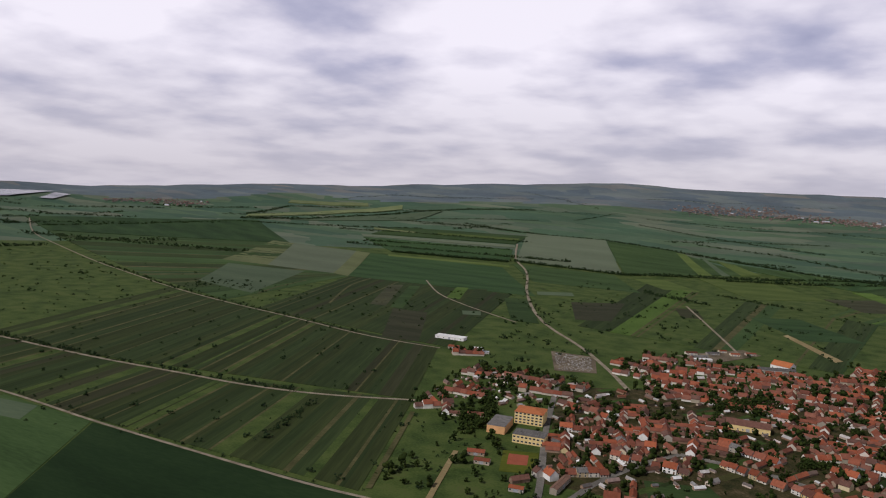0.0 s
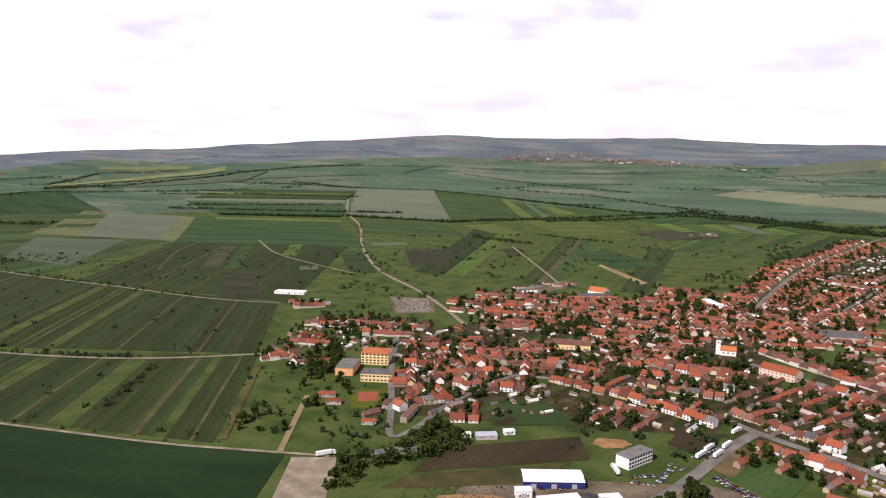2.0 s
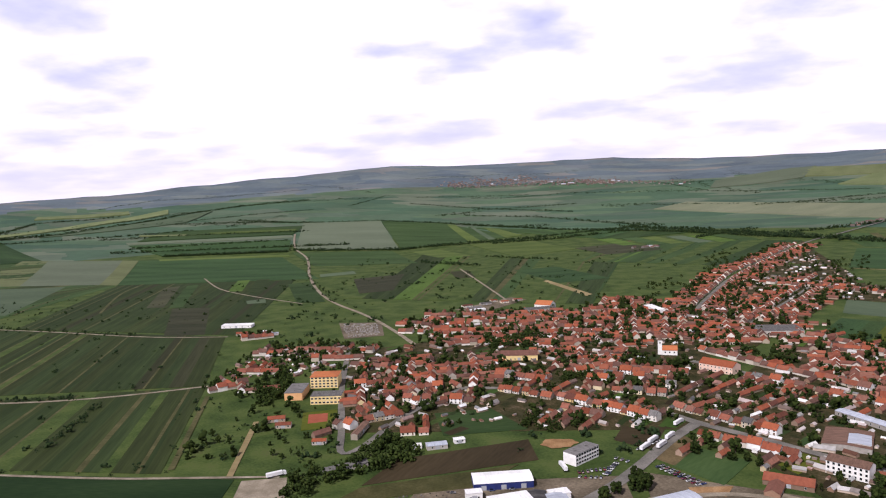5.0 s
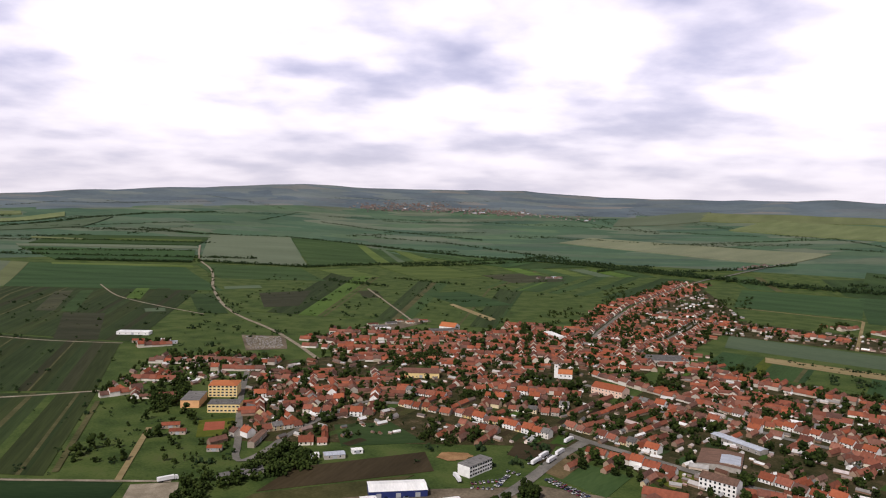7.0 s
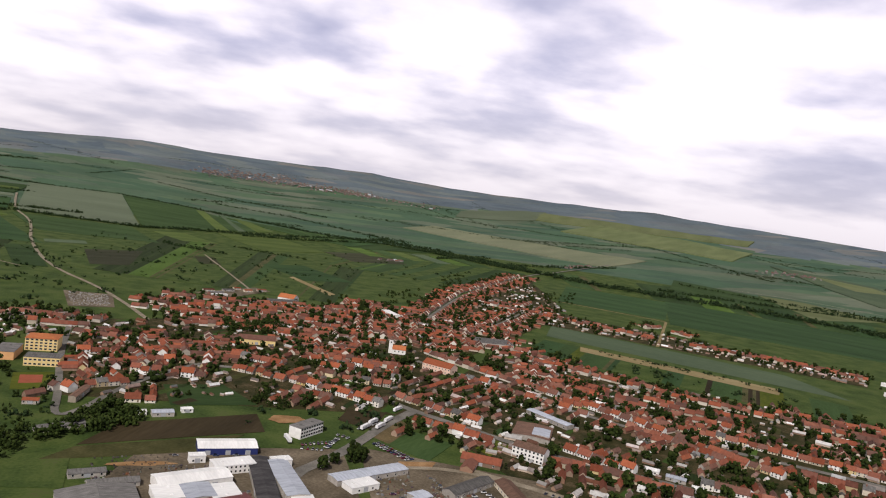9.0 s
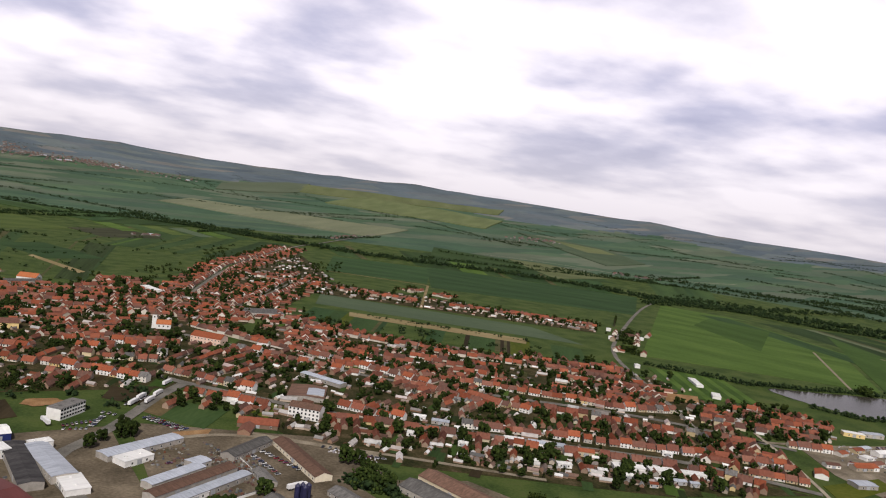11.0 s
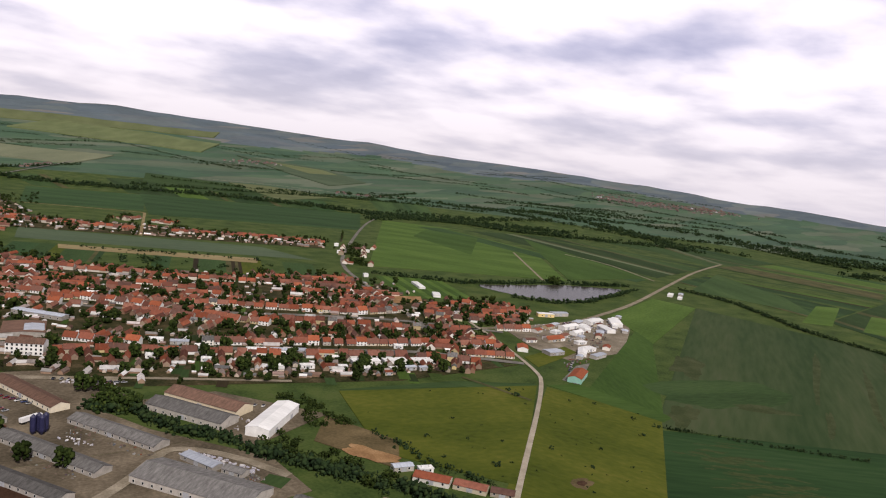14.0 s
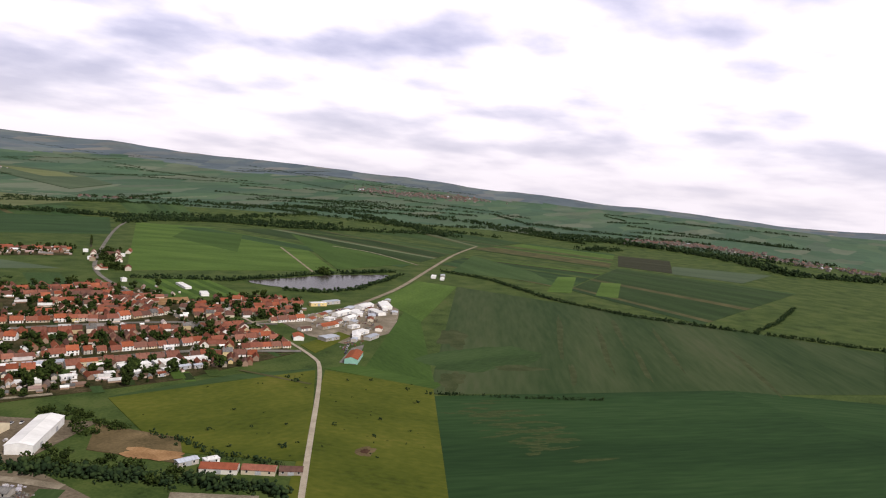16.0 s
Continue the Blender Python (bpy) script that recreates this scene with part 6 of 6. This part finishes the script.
def hedge_lines(lines, width, size, gap, label, seed, name="hedgerow", skip=0.12):
    """Ragged clumps of foliage strewn along lines, thick and thin by turns."""
    rnd = np.random.default_rng(seed)
    spots = []
    for points in lines:
        pts = [np.array(p, float) for p in points]
        for a, b in zip(pts, pts[1:]):
            run = np.hypot(*(b - a))
            for s in np.arange(0, run, gap * 0.5):
                if rnd.uniform() < skip + 0.3 * noise.noise((a[0] + s / 40, a[1] / 50, seed)):
                    continue
                p = a + (b - a) * s / run + rnd.normal(0, width / 2, 2)
                base = height(p[0], p[1])
                h = size * rnd.uniform(0.4, 1.3) / (1 + base / 90)
                for _ in range(7):
                    q = rnd.normal(0, size * 0.34, 2)
                    spots.append((p[0] + q[0], p[1] + q[1], base + h * rnd.uniform(0.0, 0.9), h * rnd.uniform(0.12, 0.3)))
    tagged(new(name, leaf_mesh(name, spots, seed, M["far_leaf"], 1, 0.42)), label, "hedge", kind="stuff")


# thickets and hedges
woods("thicket", [(-149, 583), (-131, 623), (-94, 579), (-161, 519)], 46, 8, "dense dark thicket along the stream", 21)
woods("thicket", [(-185, 526), (-174, 553), (-154, 502), (-172, 473)], 18, 7, "dark trees beside the gravel yard", 22)
woods("thicket", [(-107, 985), (-37, 1022), (-28, 957), (-101, 933)], 42, 8, "dark park trees behind the long house", 23)
woods("thicket", [(3, 828), (28, 854), (32, 822), (-2, 795)], 18, 6, "green trees between the gardens", 24)
woods("thicket", [(-308, 723), (-325, 834), (-286, 759), (-276, 683)], 34, 8, "dark trees beside the school", 25)
woods("thicket", [(-33, 701), (23, 670), (2, 642), (-27, 653)], 24, 5, "overgrown green gardens", 26)
woods("thicket", [(104, 1443), (201, 1580), (197, 1352), (117, 1290)], 34, 5, "green trees behind the houses", 27)
woods("thicket", [(284, 1870), (398, 2131), (265, 1529), (185, 1367)], 46, 5, "green trees behind the houses", 28)
woods("thicket", [(486, 1782), (646, 1862), (565, 1621), (455, 1609)], 40, 5, "green trees behind the houses", 29)
woods("thicket", [(207, 1278), (325, 1342), (270, 1148), (219, 1142)], 20, 5, "green trees among the houses", 30)
woods("thicket", [(261, 331), (286, 337), (311, 245), (289, 238)], 40, 5, "green scrub along a bare bank", 32)
woods("thicket", [(322, 396), (340, 394), (342, 326), (312, 328)], 46, 4, "green scrub along the meadow", 33)
woods("thicket", [(1038, 660), (1060, 668), (1064, 652), (1044, 644)], 14, 10, "tall trees on the pond's shore", 34)
hedge([(-909, 2196), (-774, 2190), (-553, 2180), (-448, 2256), (-203, 2381), (-34, 2495), (144, 2590)], 5, 8, 4.5, "dark hedgerow between fields", 40)
hedge([(-1283, 2086), (-1090, 2128), (-907, 2168)], 5, 7, 2, "dense dark hedgerow above a pale strip", 36, skip=0.0)
hedge([(-1451, 2912), (-1171, 2862), (-817, 2880), (-569, 2812), (-232, 2662), (-36, 2561), (170, 2515), (329, 2432), (489, 2310), (633, 2224)], 6, 9, 5, "dark hedgerow between fields", 41)
hedge([(-2237, 2386), (-2047, 2597), (-1957, 2845), (-1836, 3103), (-1659, 3320), (-1372, 3484)], 16, 14, 5, "dark belt of trees across the valley", 37, "tree_belt", 0.03)
hedge([(-2313, 2466), (-2388, 2837), (-2165, 3099)], 14, 12, 7, "dark belt of trees across the valley", 38, "tree_belt", 0.1)
hedge([(-260, 2000), (-160, 1940), (-60, 1900)], 8, 5, 6, "bushes along a field's edge", 39, "bushes", 0.2)
hedge([(-420, 1900), (-330, 1840), (-250, 1800)], 14, 6, 5, "bushes along a field's edge", 35, "bushes", 0.2)
hedge([(119, 2626), (393, 2445), (622, 2255), (780, 2100), (965, 2008), (1160, 1915), (1340, 1756), (1430, 1600), (1577, 1514), (1691, 1393), (1923, 1202)], 26, 11, 4.0, "broad dark belt of trees along a stream", 42, "tree_belt", 0.03)
hedge([(1345, 1471), (1432, 1517), (1624, 1432), (1710, 1240), (1843, 1102), (2081, 888)], 24, 10, 4.5, "broad dark belt of trees along a stream", 43, "tree_belt")
hedge([(1125, 2319), (1275, 2207), (1478, 2022), (1707, 1877), (1884, 1799)], 6, 9, 9, "row of trees along a country road", 44, "tree_row", 0.3)
hedge([(-499, 3021), (-204, 2944), (75, 2722), (255, 2622)], 6, 9, 8, "row of trees along a country road", 45, "tree_row", 0.3)
hedge([(772, 805), (866, 700), (905, 694), (943, 679), (1042, 660), (1098, 626), (1188, 590)], 4, 6, 3.5, "dark scrub along the pond", 46)
hedge([(864, 600), (894, 545), (965, 531), (1068, 546), (1169, 568)], 4, 5, 4, "dark scrub along the pond", 47)
hedge([(1279, 538), (1259, 428), (1142, 282), (1091, 150), (1095, 32), (1112, -93), (1125, -283), (1150, -589)], 4, 4.5, 3, "long dark hedgerow across the fields", 48)
hedge([(1110, -32), (1240, -60), (1430, -83)], 3, 4, 3, "long dark hedgerow across the fields", 49)
hedge([(543, 204), (562, 174), (582, 140), (629, 72)], 1.5, 2.5, 2.4, "low scrub on a field's edge", 50, skip=0.3)
hedge([(2283, 1659), (2306, 1396), (2170, 1060), (2012, 868)], 34, 12, 5, "dark belt of trees across the valley", 51, "tree_belt")
hedge([(2540, 1319), (2580, 1001), (2472, 697)], 40, 12, 8, "dark belt of trees across the valley", 52, "tree_belt")
hedge([(2525, 792), (2393, 608), (2489, 477), (2430, 200), (2300, 40), (2085, -80), (2179, -266), (2400, -600)], 38, 13, 5, "dark belt of trees across the valley", 53, "tree_belt")
hedge([(2123, 472), (2252, 402)], 40, 11, 4, "dark belt of trees across the valley", 54, "tree_belt")
hedge([(1585, 1625), (1774, 1470), (2164, 1455)], 30, 10, 7, "dark belt of trees across the valley", 55, "tree_belt")
hedge([(-2900, 2450), (-2600, 2560), (-2460, 2700)], 20, 12, 10, "dark belt of trees across the valley", 56, "tree_belt")
hedge([(-1200, 650), (-985, 655), (-866, 660), (-760, 668), (-655, 684), (-585, 690), (-500, 708)], 6, 4.5, 6, "bushes along a dirt track", 57, "bushes", 0.35)
hedge([(-1604, 1255), (-1442, 1203), (-1191, 1119), (-983, 1070), (-795, 1044), (-640, 1012)], 7, 4, 7, "bushes along a dirt track", 58, "bushes", 0.4)
hedge([(-800, 2060), (-640, 1680), (-435, 1290)], 9, 3.5, 14, "bushes along a country road", 59, "bushes", 0.5)
hedge([(-740, 520), (-586, 514), (-400, 518), (-320, 521)], 4, 2.6, 9, "bushes along a dirt track", 34, "bushes", 0.45)
hedge([(-430, 560), (-465, 690)], 5, 4, 5, "bushes between strip plots", 33, "bushes", 0.3)
hedge([(276, 280), (290, 258), (296, 240), (306, 218), (314, 196), (319, 182)], 7, 5, 1.6, "leafy belt of trees below the low red barns", 90, "tree_belt", 0.02)
hedge([(340, 306), (345, 285), (341, 268), (339, 246), (346, 228), (350, 206)], 4, 3, 2.2, "low scrub along the meadow's edge", 91, "bushes", 0.25)
hedge([(203, 436), (225, 421), (230, 394), (239, 367), (247, 354), (257, 335), (260, 314), (267, 301), (277, 278), (287, 259)], 6, 5.5, 2, "leafy belt of trees along the barn lane", 70, "tree_belt")
woods("thicket", [(197, 430), (226, 460), (232, 423), (222, 417)], 30, 8, "dark trees beside the long barn", 71)
for x, y in ((43, 516), (65, 546), (70, 537), (214, 479), (51, 530), (71, 543), (70, 571), (117, 398), (144, 424), (213, 472), (145, 377), (160, 358), (64, 536), (222, 468), (110, 404)):
    plant(x, y, TREES[2], trees_luck.uniform(0.8, 1.2), 0.2)
settle_plants()
far_hedges = random.Random(77)
FAR = []
for _ in range(126):
    az, r = radians(far_hedges.uniform(-75, 95)), far_hedges.uniform(2350, 4300)
    turn = az + radians(90 + far_hedges.gauss(0, 26))
    x, y, run = HOME[0] + r * math.sin(az), HOME[1] + r * math.cos(az), far_hedges.uniform(90, 420)
    FAR.append([(x - run * math.sin(turn), y - run * math.cos(turn)), (x, y + far_hedges.uniform(-20, 20)), (x + run * math.sin(turn), y + run * math.cos(turn))])
for i in range(0, 126, 7):
    hedge_lines(FAR[i:i + 7], far_hedges.choice((4, 8, 26)), 9, 8, "dark lines of trees across the far hills", 80 + i, "far_tree_lines", 0.15)


def shrubs(corners, n, size, label, seed):
    """Single bushes strewn over a hillside of small plots."""
    rnd = np.random.default_rng(seed)
    a, b, c, d = (np.array(p, float) for p in corners)
    spots = []
    for _ in range(n):
        u, v = rnd.uniform(0, 1, 2)
        p = (a * (1 - u) + b * u) * (1 - v) + (d * (1 - u) + c * u) * v
        if noise.noise((p[0] / 90, p[1] / 90, seed)) < rnd.uniform(-0.35, 0.25):
            continue
        h = size * rnd.choice((0.7, 1.0, 1.3, 2.2)) * rnd.uniform(0.8, 1.2)
        for _ in range(9):
            q = rnd.normal(0, h * 0.42, 2)
            spots.append((p[0] + q[0], p[1] + q[1], h * rnd.uniform(0, 0.8), h * rnd.uniform(0.12, 0.34)))
    tagged(new("shrubs", leaf_mesh("shrubs", spots, seed, M["far_leaf"], 1, 0.42)), label, "shrubs", kind="stuff")


shrubs([(-1610, 1204), (-504, 1039), (-394, 785), (-1261, 364)], 420, 2.0, "dark bushes strewn over strip plots", 60)
shrubs([(-1261, 1261), (-616, 1611), (-280, 1122), (-1176, 1120)], 400, 2.0, "dark bushes strewn over strip plots", 61)
shrubs([(-609, 2077), (84, 1821), (28, 1261), (-448, 1261)], 400, 2.6, "dark bushes strewn over grassland", 62)
shrubs([(1, 2305), (524, 2150), (280, 1611), (-28, 1821)], 160, 2.9, "dark bushes strewn over grassland", 63)
shrubs([(-420, 764), (-315, 742), (-239, 554), (-301, 539)], 60, 1.8, "overgrown allotment bushes", 64)
shrubs([(-266, 700), (-189, 658), (-166, 568), (-218, 555)], 40, 2.0, "green orchard bushes", 65)
shrubs([(351, 1122), (658, 897), (616, 826), (315, 1037)], 90, 2.8, "bushes in long garden plots", 66)
shrubs([(-589, 463), (-210, 549), (-394, 785), (-954, 519)], 96, 2.0, "dark bushes strewn over strip plots", 67)
shrubs([(-84, 707), (112, 658), (56, 574), (-126, 560)], 60, 3, "bushes on rough grass", 68)
shrubs([(375, 380), (530, 316), (364, 205), (330, 281)], 60, 1.3, "low dark tufts strewn over the meadow", 69)
shrubs([(540, 300), (562, 215), (420, 140), (360, 190)], 40, 1.0, "low dark tufts strewn over the meadow", 72)
shrubs([(-2300, 1500), (-1000, 1250), (-1261, 364), (-2000, 600)], 420, 2.6, "dark bushes strewn over rough grass", 73)
shrubs([(-330, 765), (-290, 745), (-240, 560), (-285, 545)], 70, 1.5, "overgrown allotment bushes", 74)
shrubs([(-520, 1330), (-440, 1290), (-280, 1130), (-420, 1030)], 90, 2.4, "dark orchard bushes beside the country road", 76)
shrubs([(-420, 1010), (-300, 1040), (-240, 930), (-400, 880)], 60, 2.6, "dark orchard bushes behind the houses", 77)
shrubs([(420, 1110), (660, 945), (650, 925), (410, 1090)], 60, 2.0, "bushes beside the stubble strip", 75)


# ---- vehicles and small things ----
def wheel_mesh(r, w):
    bm = bmesh.new()
    ends = [[bm.verts.new((r * math.cos(i * math.pi / 6), y, r * math.sin(i * math.pi / 6))) for i in range(12)] for y in (-w / 2, w / 2)]
    bm.faces.new(ends[0])
    bm.faces.new(ends[1][::-1])
    for i in range(12):
        bm.faces.new((ends[0][i], ends[1][i], ends[1][(i + 1) % 12], ends[0][(i + 1) % 12]))
    me = bpy.data.meshes.new("wheel")
    bm.to_mesh(me)
    bm.free()
    me.materials.append(M["tyre"])
    return me


WHEEL, BIG_WHEEL = wheel_mesh(0.32, 0.22), wheel_mesh(0.5, 0.3)


def sided(bm, outline, half):
    """A solid of the x, z outline across y, its sides drawn in a little at the top."""
    top = max(z for _, z in outline)
    rows = [[bm.verts.new((x, s * half * (1 - 0.1 * (z / top) ** 2), z)) for x, z in outline] for s in (-1, 1)]
    n = len(outline)
    bm.faces.new(rows[0])
    bm.faces.new(rows[1][::-1])
    for i in range(n):
        bm.faces.new((rows[0][i], rows[1][i], rows[1][(i + 1) % n], rows[0][(i + 1) % n]))


def car():
    ob = thing("car", Matrix.Identity(4), "parked passenger car on the gravel lot", "car", "parked cars")
    bm = bmesh.new()
    sided(bm, [(-2.1, 0.35), (2.1, 0.35), (2.15, 0.7), (1.0, 0.92), (-1.9, 0.95), (-2.15, 0.7)], 0.86)
    part("body", bm, M["paint"], ob)
    bm = bmesh.new()
    sided(bm, [(-1.75, 0.93), (0.95, 0.92), (0.35, 1.42), (-1.2, 1.45)], 0.78)
    part("cabin", bm, M["glass"], ob, "dark glazed cabin")
    for x in (-1.35, 1.35):
        for y in (-0.76, 0.76):
            piece("wheel", WHEEL, ob, pose(x, y, 0.32))
    return ob


def lorry():
    ob = thing("lorry", Matrix.Identity(4), "white articulated lorry parked beside the street", "lorry", "parked lorries")
    part("trailer", boxed(-8.5, 3.6, -1.25, 1.25, 1.15, 3.9, 0.05), M["truck_white"], ob)
    part("chassis", boxed(-8.3, 6.2, -0.5, 0.5, 0.75, 1.14), M["tyre"], ob)
    bm = bmesh.new()
    sided(bm, [(4.3, 0.6), (6.6, 0.6), (6.6, 1.9), (6.2, 3.3), (4.3, 3.5)], 1.22)
    part("cab", bm, M["truck_white"], ob)
    part("windscreen", boxed(6.35, 6.62, -1.0, 1.0, 1.9, 2.7), M["glass"], ob)
    for x in (-7.4, -6.2, -5.0, 4.9):
        for y in (-1.08, 1.08):
            piece("wheel", BIG_WHEEL, ob, pose(x, y, 0.5))
    return ob


CAR, LORRY = car(), lorry()
yards = random.Random(8)


def car_row(a, b, n, turn):
    a, b = Vector(a), Vector(b)
    for i in range(n):
        p = a.lerp(b, i / max(1, n - 1))
        put_copy(CAR, pose(p.x + yards.uniform(-0.4, 0.4), p.y + yards.uniform(-0.4, 0.4), 0.28, 0, 0, turn + yards.uniform(-6, 6) + yards.choice((0, 180))))


car_row((82, 578), (106, 549), 10, 40)
car_row((85, 580), (110, 551), 9, 40)
car_row((26, 554), (41, 554), 5, 80)
car_row((44, 560), (52, 582), 7, 150)
car_row((52, 592), (60, 586), 3, 60)
car_row((229, 483), (244, 476), 4, -25)
car_row((158, 498), (176, 462), 9, 10)
car_row((150, 490), (160, 456), 8, 190)
car_row((92, 482), (98, 476), 2, 20)
car_row((-60, 518), (-20, 528), 4, 15)
for x, y, turn in ((75, 616, 62), (82, 632, 62), (88, 622, 62), (96, 642, 62), (106, 676, 60), (13, 570, 110), (-197, 533, 40), (168, 432, 20)):
    put_copy(LORRY, pose(x, y, 0.3, 0, 0, turn))


def silos():
    ob = thing("silo_group", pose(165, 411, 0), "cluster of dark blue steel silos beside the barns", "silo")
    for i, (x, y) in enumerate(((-3.6, 0), (0, 1.4), (3.6, 0.4), (0.4, -2.8))):
        bm = bmesh.new()
        rings = [[bm.verts.new((x + r * math.cos(a * math.pi / 8), y + r * math.sin(a * math.pi / 8), z)) for a in range(16)] for r, z in ((0.5, 0.0), (1.75, 2.4), (1.75, 11.0), (0.3, 12.6))]
        for lo, hi in zip(rings, rings[1:]):
            for a in range(16):
                bm.faces.new((lo[a], lo[(a + 1) % 16], hi[(a + 1) % 16], hi[a]))
        bm.faces.new(rings[-1])
        bm.faces.new(rings[0][::-1])
        part("silo", bm, M["navy"], ob)


silos()


def heap(name, corners, n, size, mat, label, category, seed):
    """Loose pieces lying about in a yard."""
    rnd = random.Random(seed)
    a, b, c, d = (Vector(p) for p in corners)
    bm = bmesh.new()
    for _ in range(n):
        u, v = rnd.random(), rnd.random()
        p = a.lerp(b, u).lerp(d.lerp(c, u), v)
        w, l, h, t = size * rnd.uniform(0.4, 1.3), size * rnd.uniform(0.4, 1.8), size * rnd.uniform(0.3, 0.9), rnd.uniform(0, 3.1)
        k = len(bm.verts)
        box(bm, -w / 2, w / 2, -l / 2, l / 2, -0.1, h)
        bm.verts.ensure_lookup_table()
        for q in bm.verts[k:]:
            x, y = q.co.x, q.co.y
            taper = 0.8 if q.co.z > 0 else 1.0
            q.co.x, q.co.y = p.x + (x * math.cos(t) - y * math.sin(t)) * taper, p.y + (x * math.sin(t) + y * math.cos(t)) * taper
    me = bpy.data.meshes.new(name)
    bm.to_mesh(me)
    bm.free()
    me.materials.append(M[mat])
    tagged(new(name, me), label, category, kind="stuff")


heap("scrap_heaps", [(120, 500), (150, 492), (158, 455), (118, 460)], 170, 1.7, "scrap", "heaps of mixed scrap and machinery in the yard", "scrap", 1)
heap("scrap_heaps", [(95, 470), (118, 462), (135, 425), (110, 415)], 110, 1.6, "scrap", "heaps of mixed scrap and machinery in the yard", "scrap", 2)
heap("scrap_heaps", [(-105, 480), (-70, 490), (-66, 448), (-100, 440)], 50, 1.3, "scrap", "stacks of pallets and parts between the halls", "scrap", 3)
heap("scrap_heaps", [(-62, 500), (-5, 512), (-5, 503), (-60, 490)], 70, 1.4, "scrap", "stacks of pallets and parts between the halls", "scrap", 4)
heap("scrap_heaps", [(-14, 470), (0, 470), (8, 440), (-6, 438)], 60, 1.6, "scrap", "stacks of pallets and parts between the halls", "scrap", 5)
heap("rubble", [(228, 300), (240, 296), (242, 286), (230, 290)], 90, 1.0, "scrap", "pile of pale rubble beside the long barn", "rubble", 6)
heap("stacks", [(620, 345), (880, 440), (860, 425), (600, 315)], 120, 1.8, "scrap", "stacks of sawn timber and goods in the works yard", "stacks", 7)
heap("stacks", [(780, 465), (900, 440), (840, 415), (700, 385)], 90, 2.0, "scrap", "stacks of sawn timber and goods in the works yard", "stacks", 8)
heap("stacks", [(740, 470), (880, 448), (850, 405), (720, 400)], 220, 1.6, "pale_scrap", "stacks of pale timber and goods in the works yard", "stacks", 30)
heap("gravestones", [(-351, 1099), (-294, 1105), (-264, 1025), (-305, 1006)], 420, 1.15, "stone", "rows of grey gravestones in the walled cemetery", "gravestones", 9)
sheet("cemetery", [(-356, 1107), (-289, 1112), (-258, 1021), (-309, 998)], M["yard"], 0.1, "gravelled cemetery ground at the village's edge", "cemetery")


def yard_wall(points, label):
    """A low rendered wall with a coping along a line."""
    ob = thing("yard_wall", Matrix.Identity(4), label, "wall")
    for a, b in zip(points, points[1:]):
        a, b = Vector(a), Vector(b)
        d = b - a
        m = pose(a.x, a.y, 0, 0, 0, math.degrees(math.atan2(d.y, d.x)))
        part("wall_panel", boxed(0, d.length, -0.2, 0.2, -0.3, 2.0), M["white_wall"], ob, "", m)
        part("coping", boxed(-0.1, d.length + 0.1, -0.28, 0.28, 2.0, 2.15), M["roof_grey"], ob, "", m)


yard_wall([(39, 363), (97, 387), (139, 417)], "low white wall along the farm lane")
yard_wall([(139, 490), (150, 434)], "low white wall beside the scrap yard")
heap("stacks", [(218, 342), (227, 344), (246, 299), (237, 297)], 150, 1.4, "pale_scrap", "stacks of pale sacks and wrapped bales beside the hall", "stacks", 14)
heap("scrap_heaps", [(108, 365), (116, 366), (122, 350), (112, 348)], 14, 2.0, "pale_scrap", "white containers in the earth courtyard", "containers", 15)
heap("scrap_heaps", [(170, 400), (176, 402), (186, 378), (180, 376)], 24, 1.2, "pale_scrap", "pallets and pale rubble between the barns", "scrap", 16)
heap("scrap_heaps", [(118, 524), (141, 497), (154, 424), (122, 461)], 150, 1.5, "scrap", "rusty machines and parts lying in the farm yard", "scrap", 20)
heap("scrap_heaps", [(78, 514), (109, 525), (106, 479), (81, 473)], 90, 1.4, "scrap", "pallets and machine parts in the small yard", "scrap", 21)
heap("scrap_heaps", [(72, 436), (117, 462), (116, 426), (74, 416)], 110, 1.5, "dark_scrap", "dark stacks of parts between the sheds", "scrap", 22)
heap("scrap_heaps", [(-110, 505), (-62, 520), (-60, 495), (-108, 470)], 60, 1.1, "dark_scrap", "dark stacks of timber and parts beside the tracks", "scrap", 23)
heap("scrap_heaps", [(210, 503), (240, 476), (236, 470), (206, 496)], 40, 1.3, "pale_scrap", "crates and parked trailers beside the lane", "scrap", 24)
yard_wall([(93, 400), (141, 428)], "low white wall along the sheds")
car_row((69, 612), (88, 634), 7, 62)
car_row((25, 562), (46, 571), 8, 100)
car_row((205, 505), (240, 478), 9, 50)
car_row((640, 345), (612, 330), 5, 20)
car_row((790, 458), (860, 452), 12, 85)
car_row((700, 432), (730, 410), 6, 40)
car_row((296, 395), (318, 372), 6, 35)
car_row((250, 432), (286, 420), 7, 70)
heap("scrap_heaps", [(262, 372), (278, 378), (286, 352), (270, 346)], 26, 1.4, "pale_scrap", "crates and pallets beside the white hall", "scrap", 26)
heap("scrap_heaps", [(228, 420), (244, 426), (250, 408), (236, 402)], 30, 1.3, "dark_scrap", "machines parked beside the grey barn", "scrap", 27)
heap("scrap_heaps", [(176, 408), (190, 412), (212, 350), (200, 346)], 60, 1.0, "scrap", "parts and pallets along the barn wall", "scrap", 28)
heap("scrap_heaps", [(140, 400), (152, 404), (168, 345), (156, 340)], 50, 1.0, "scrap", "parts and pallets along the barn wall", "scrap", 29)
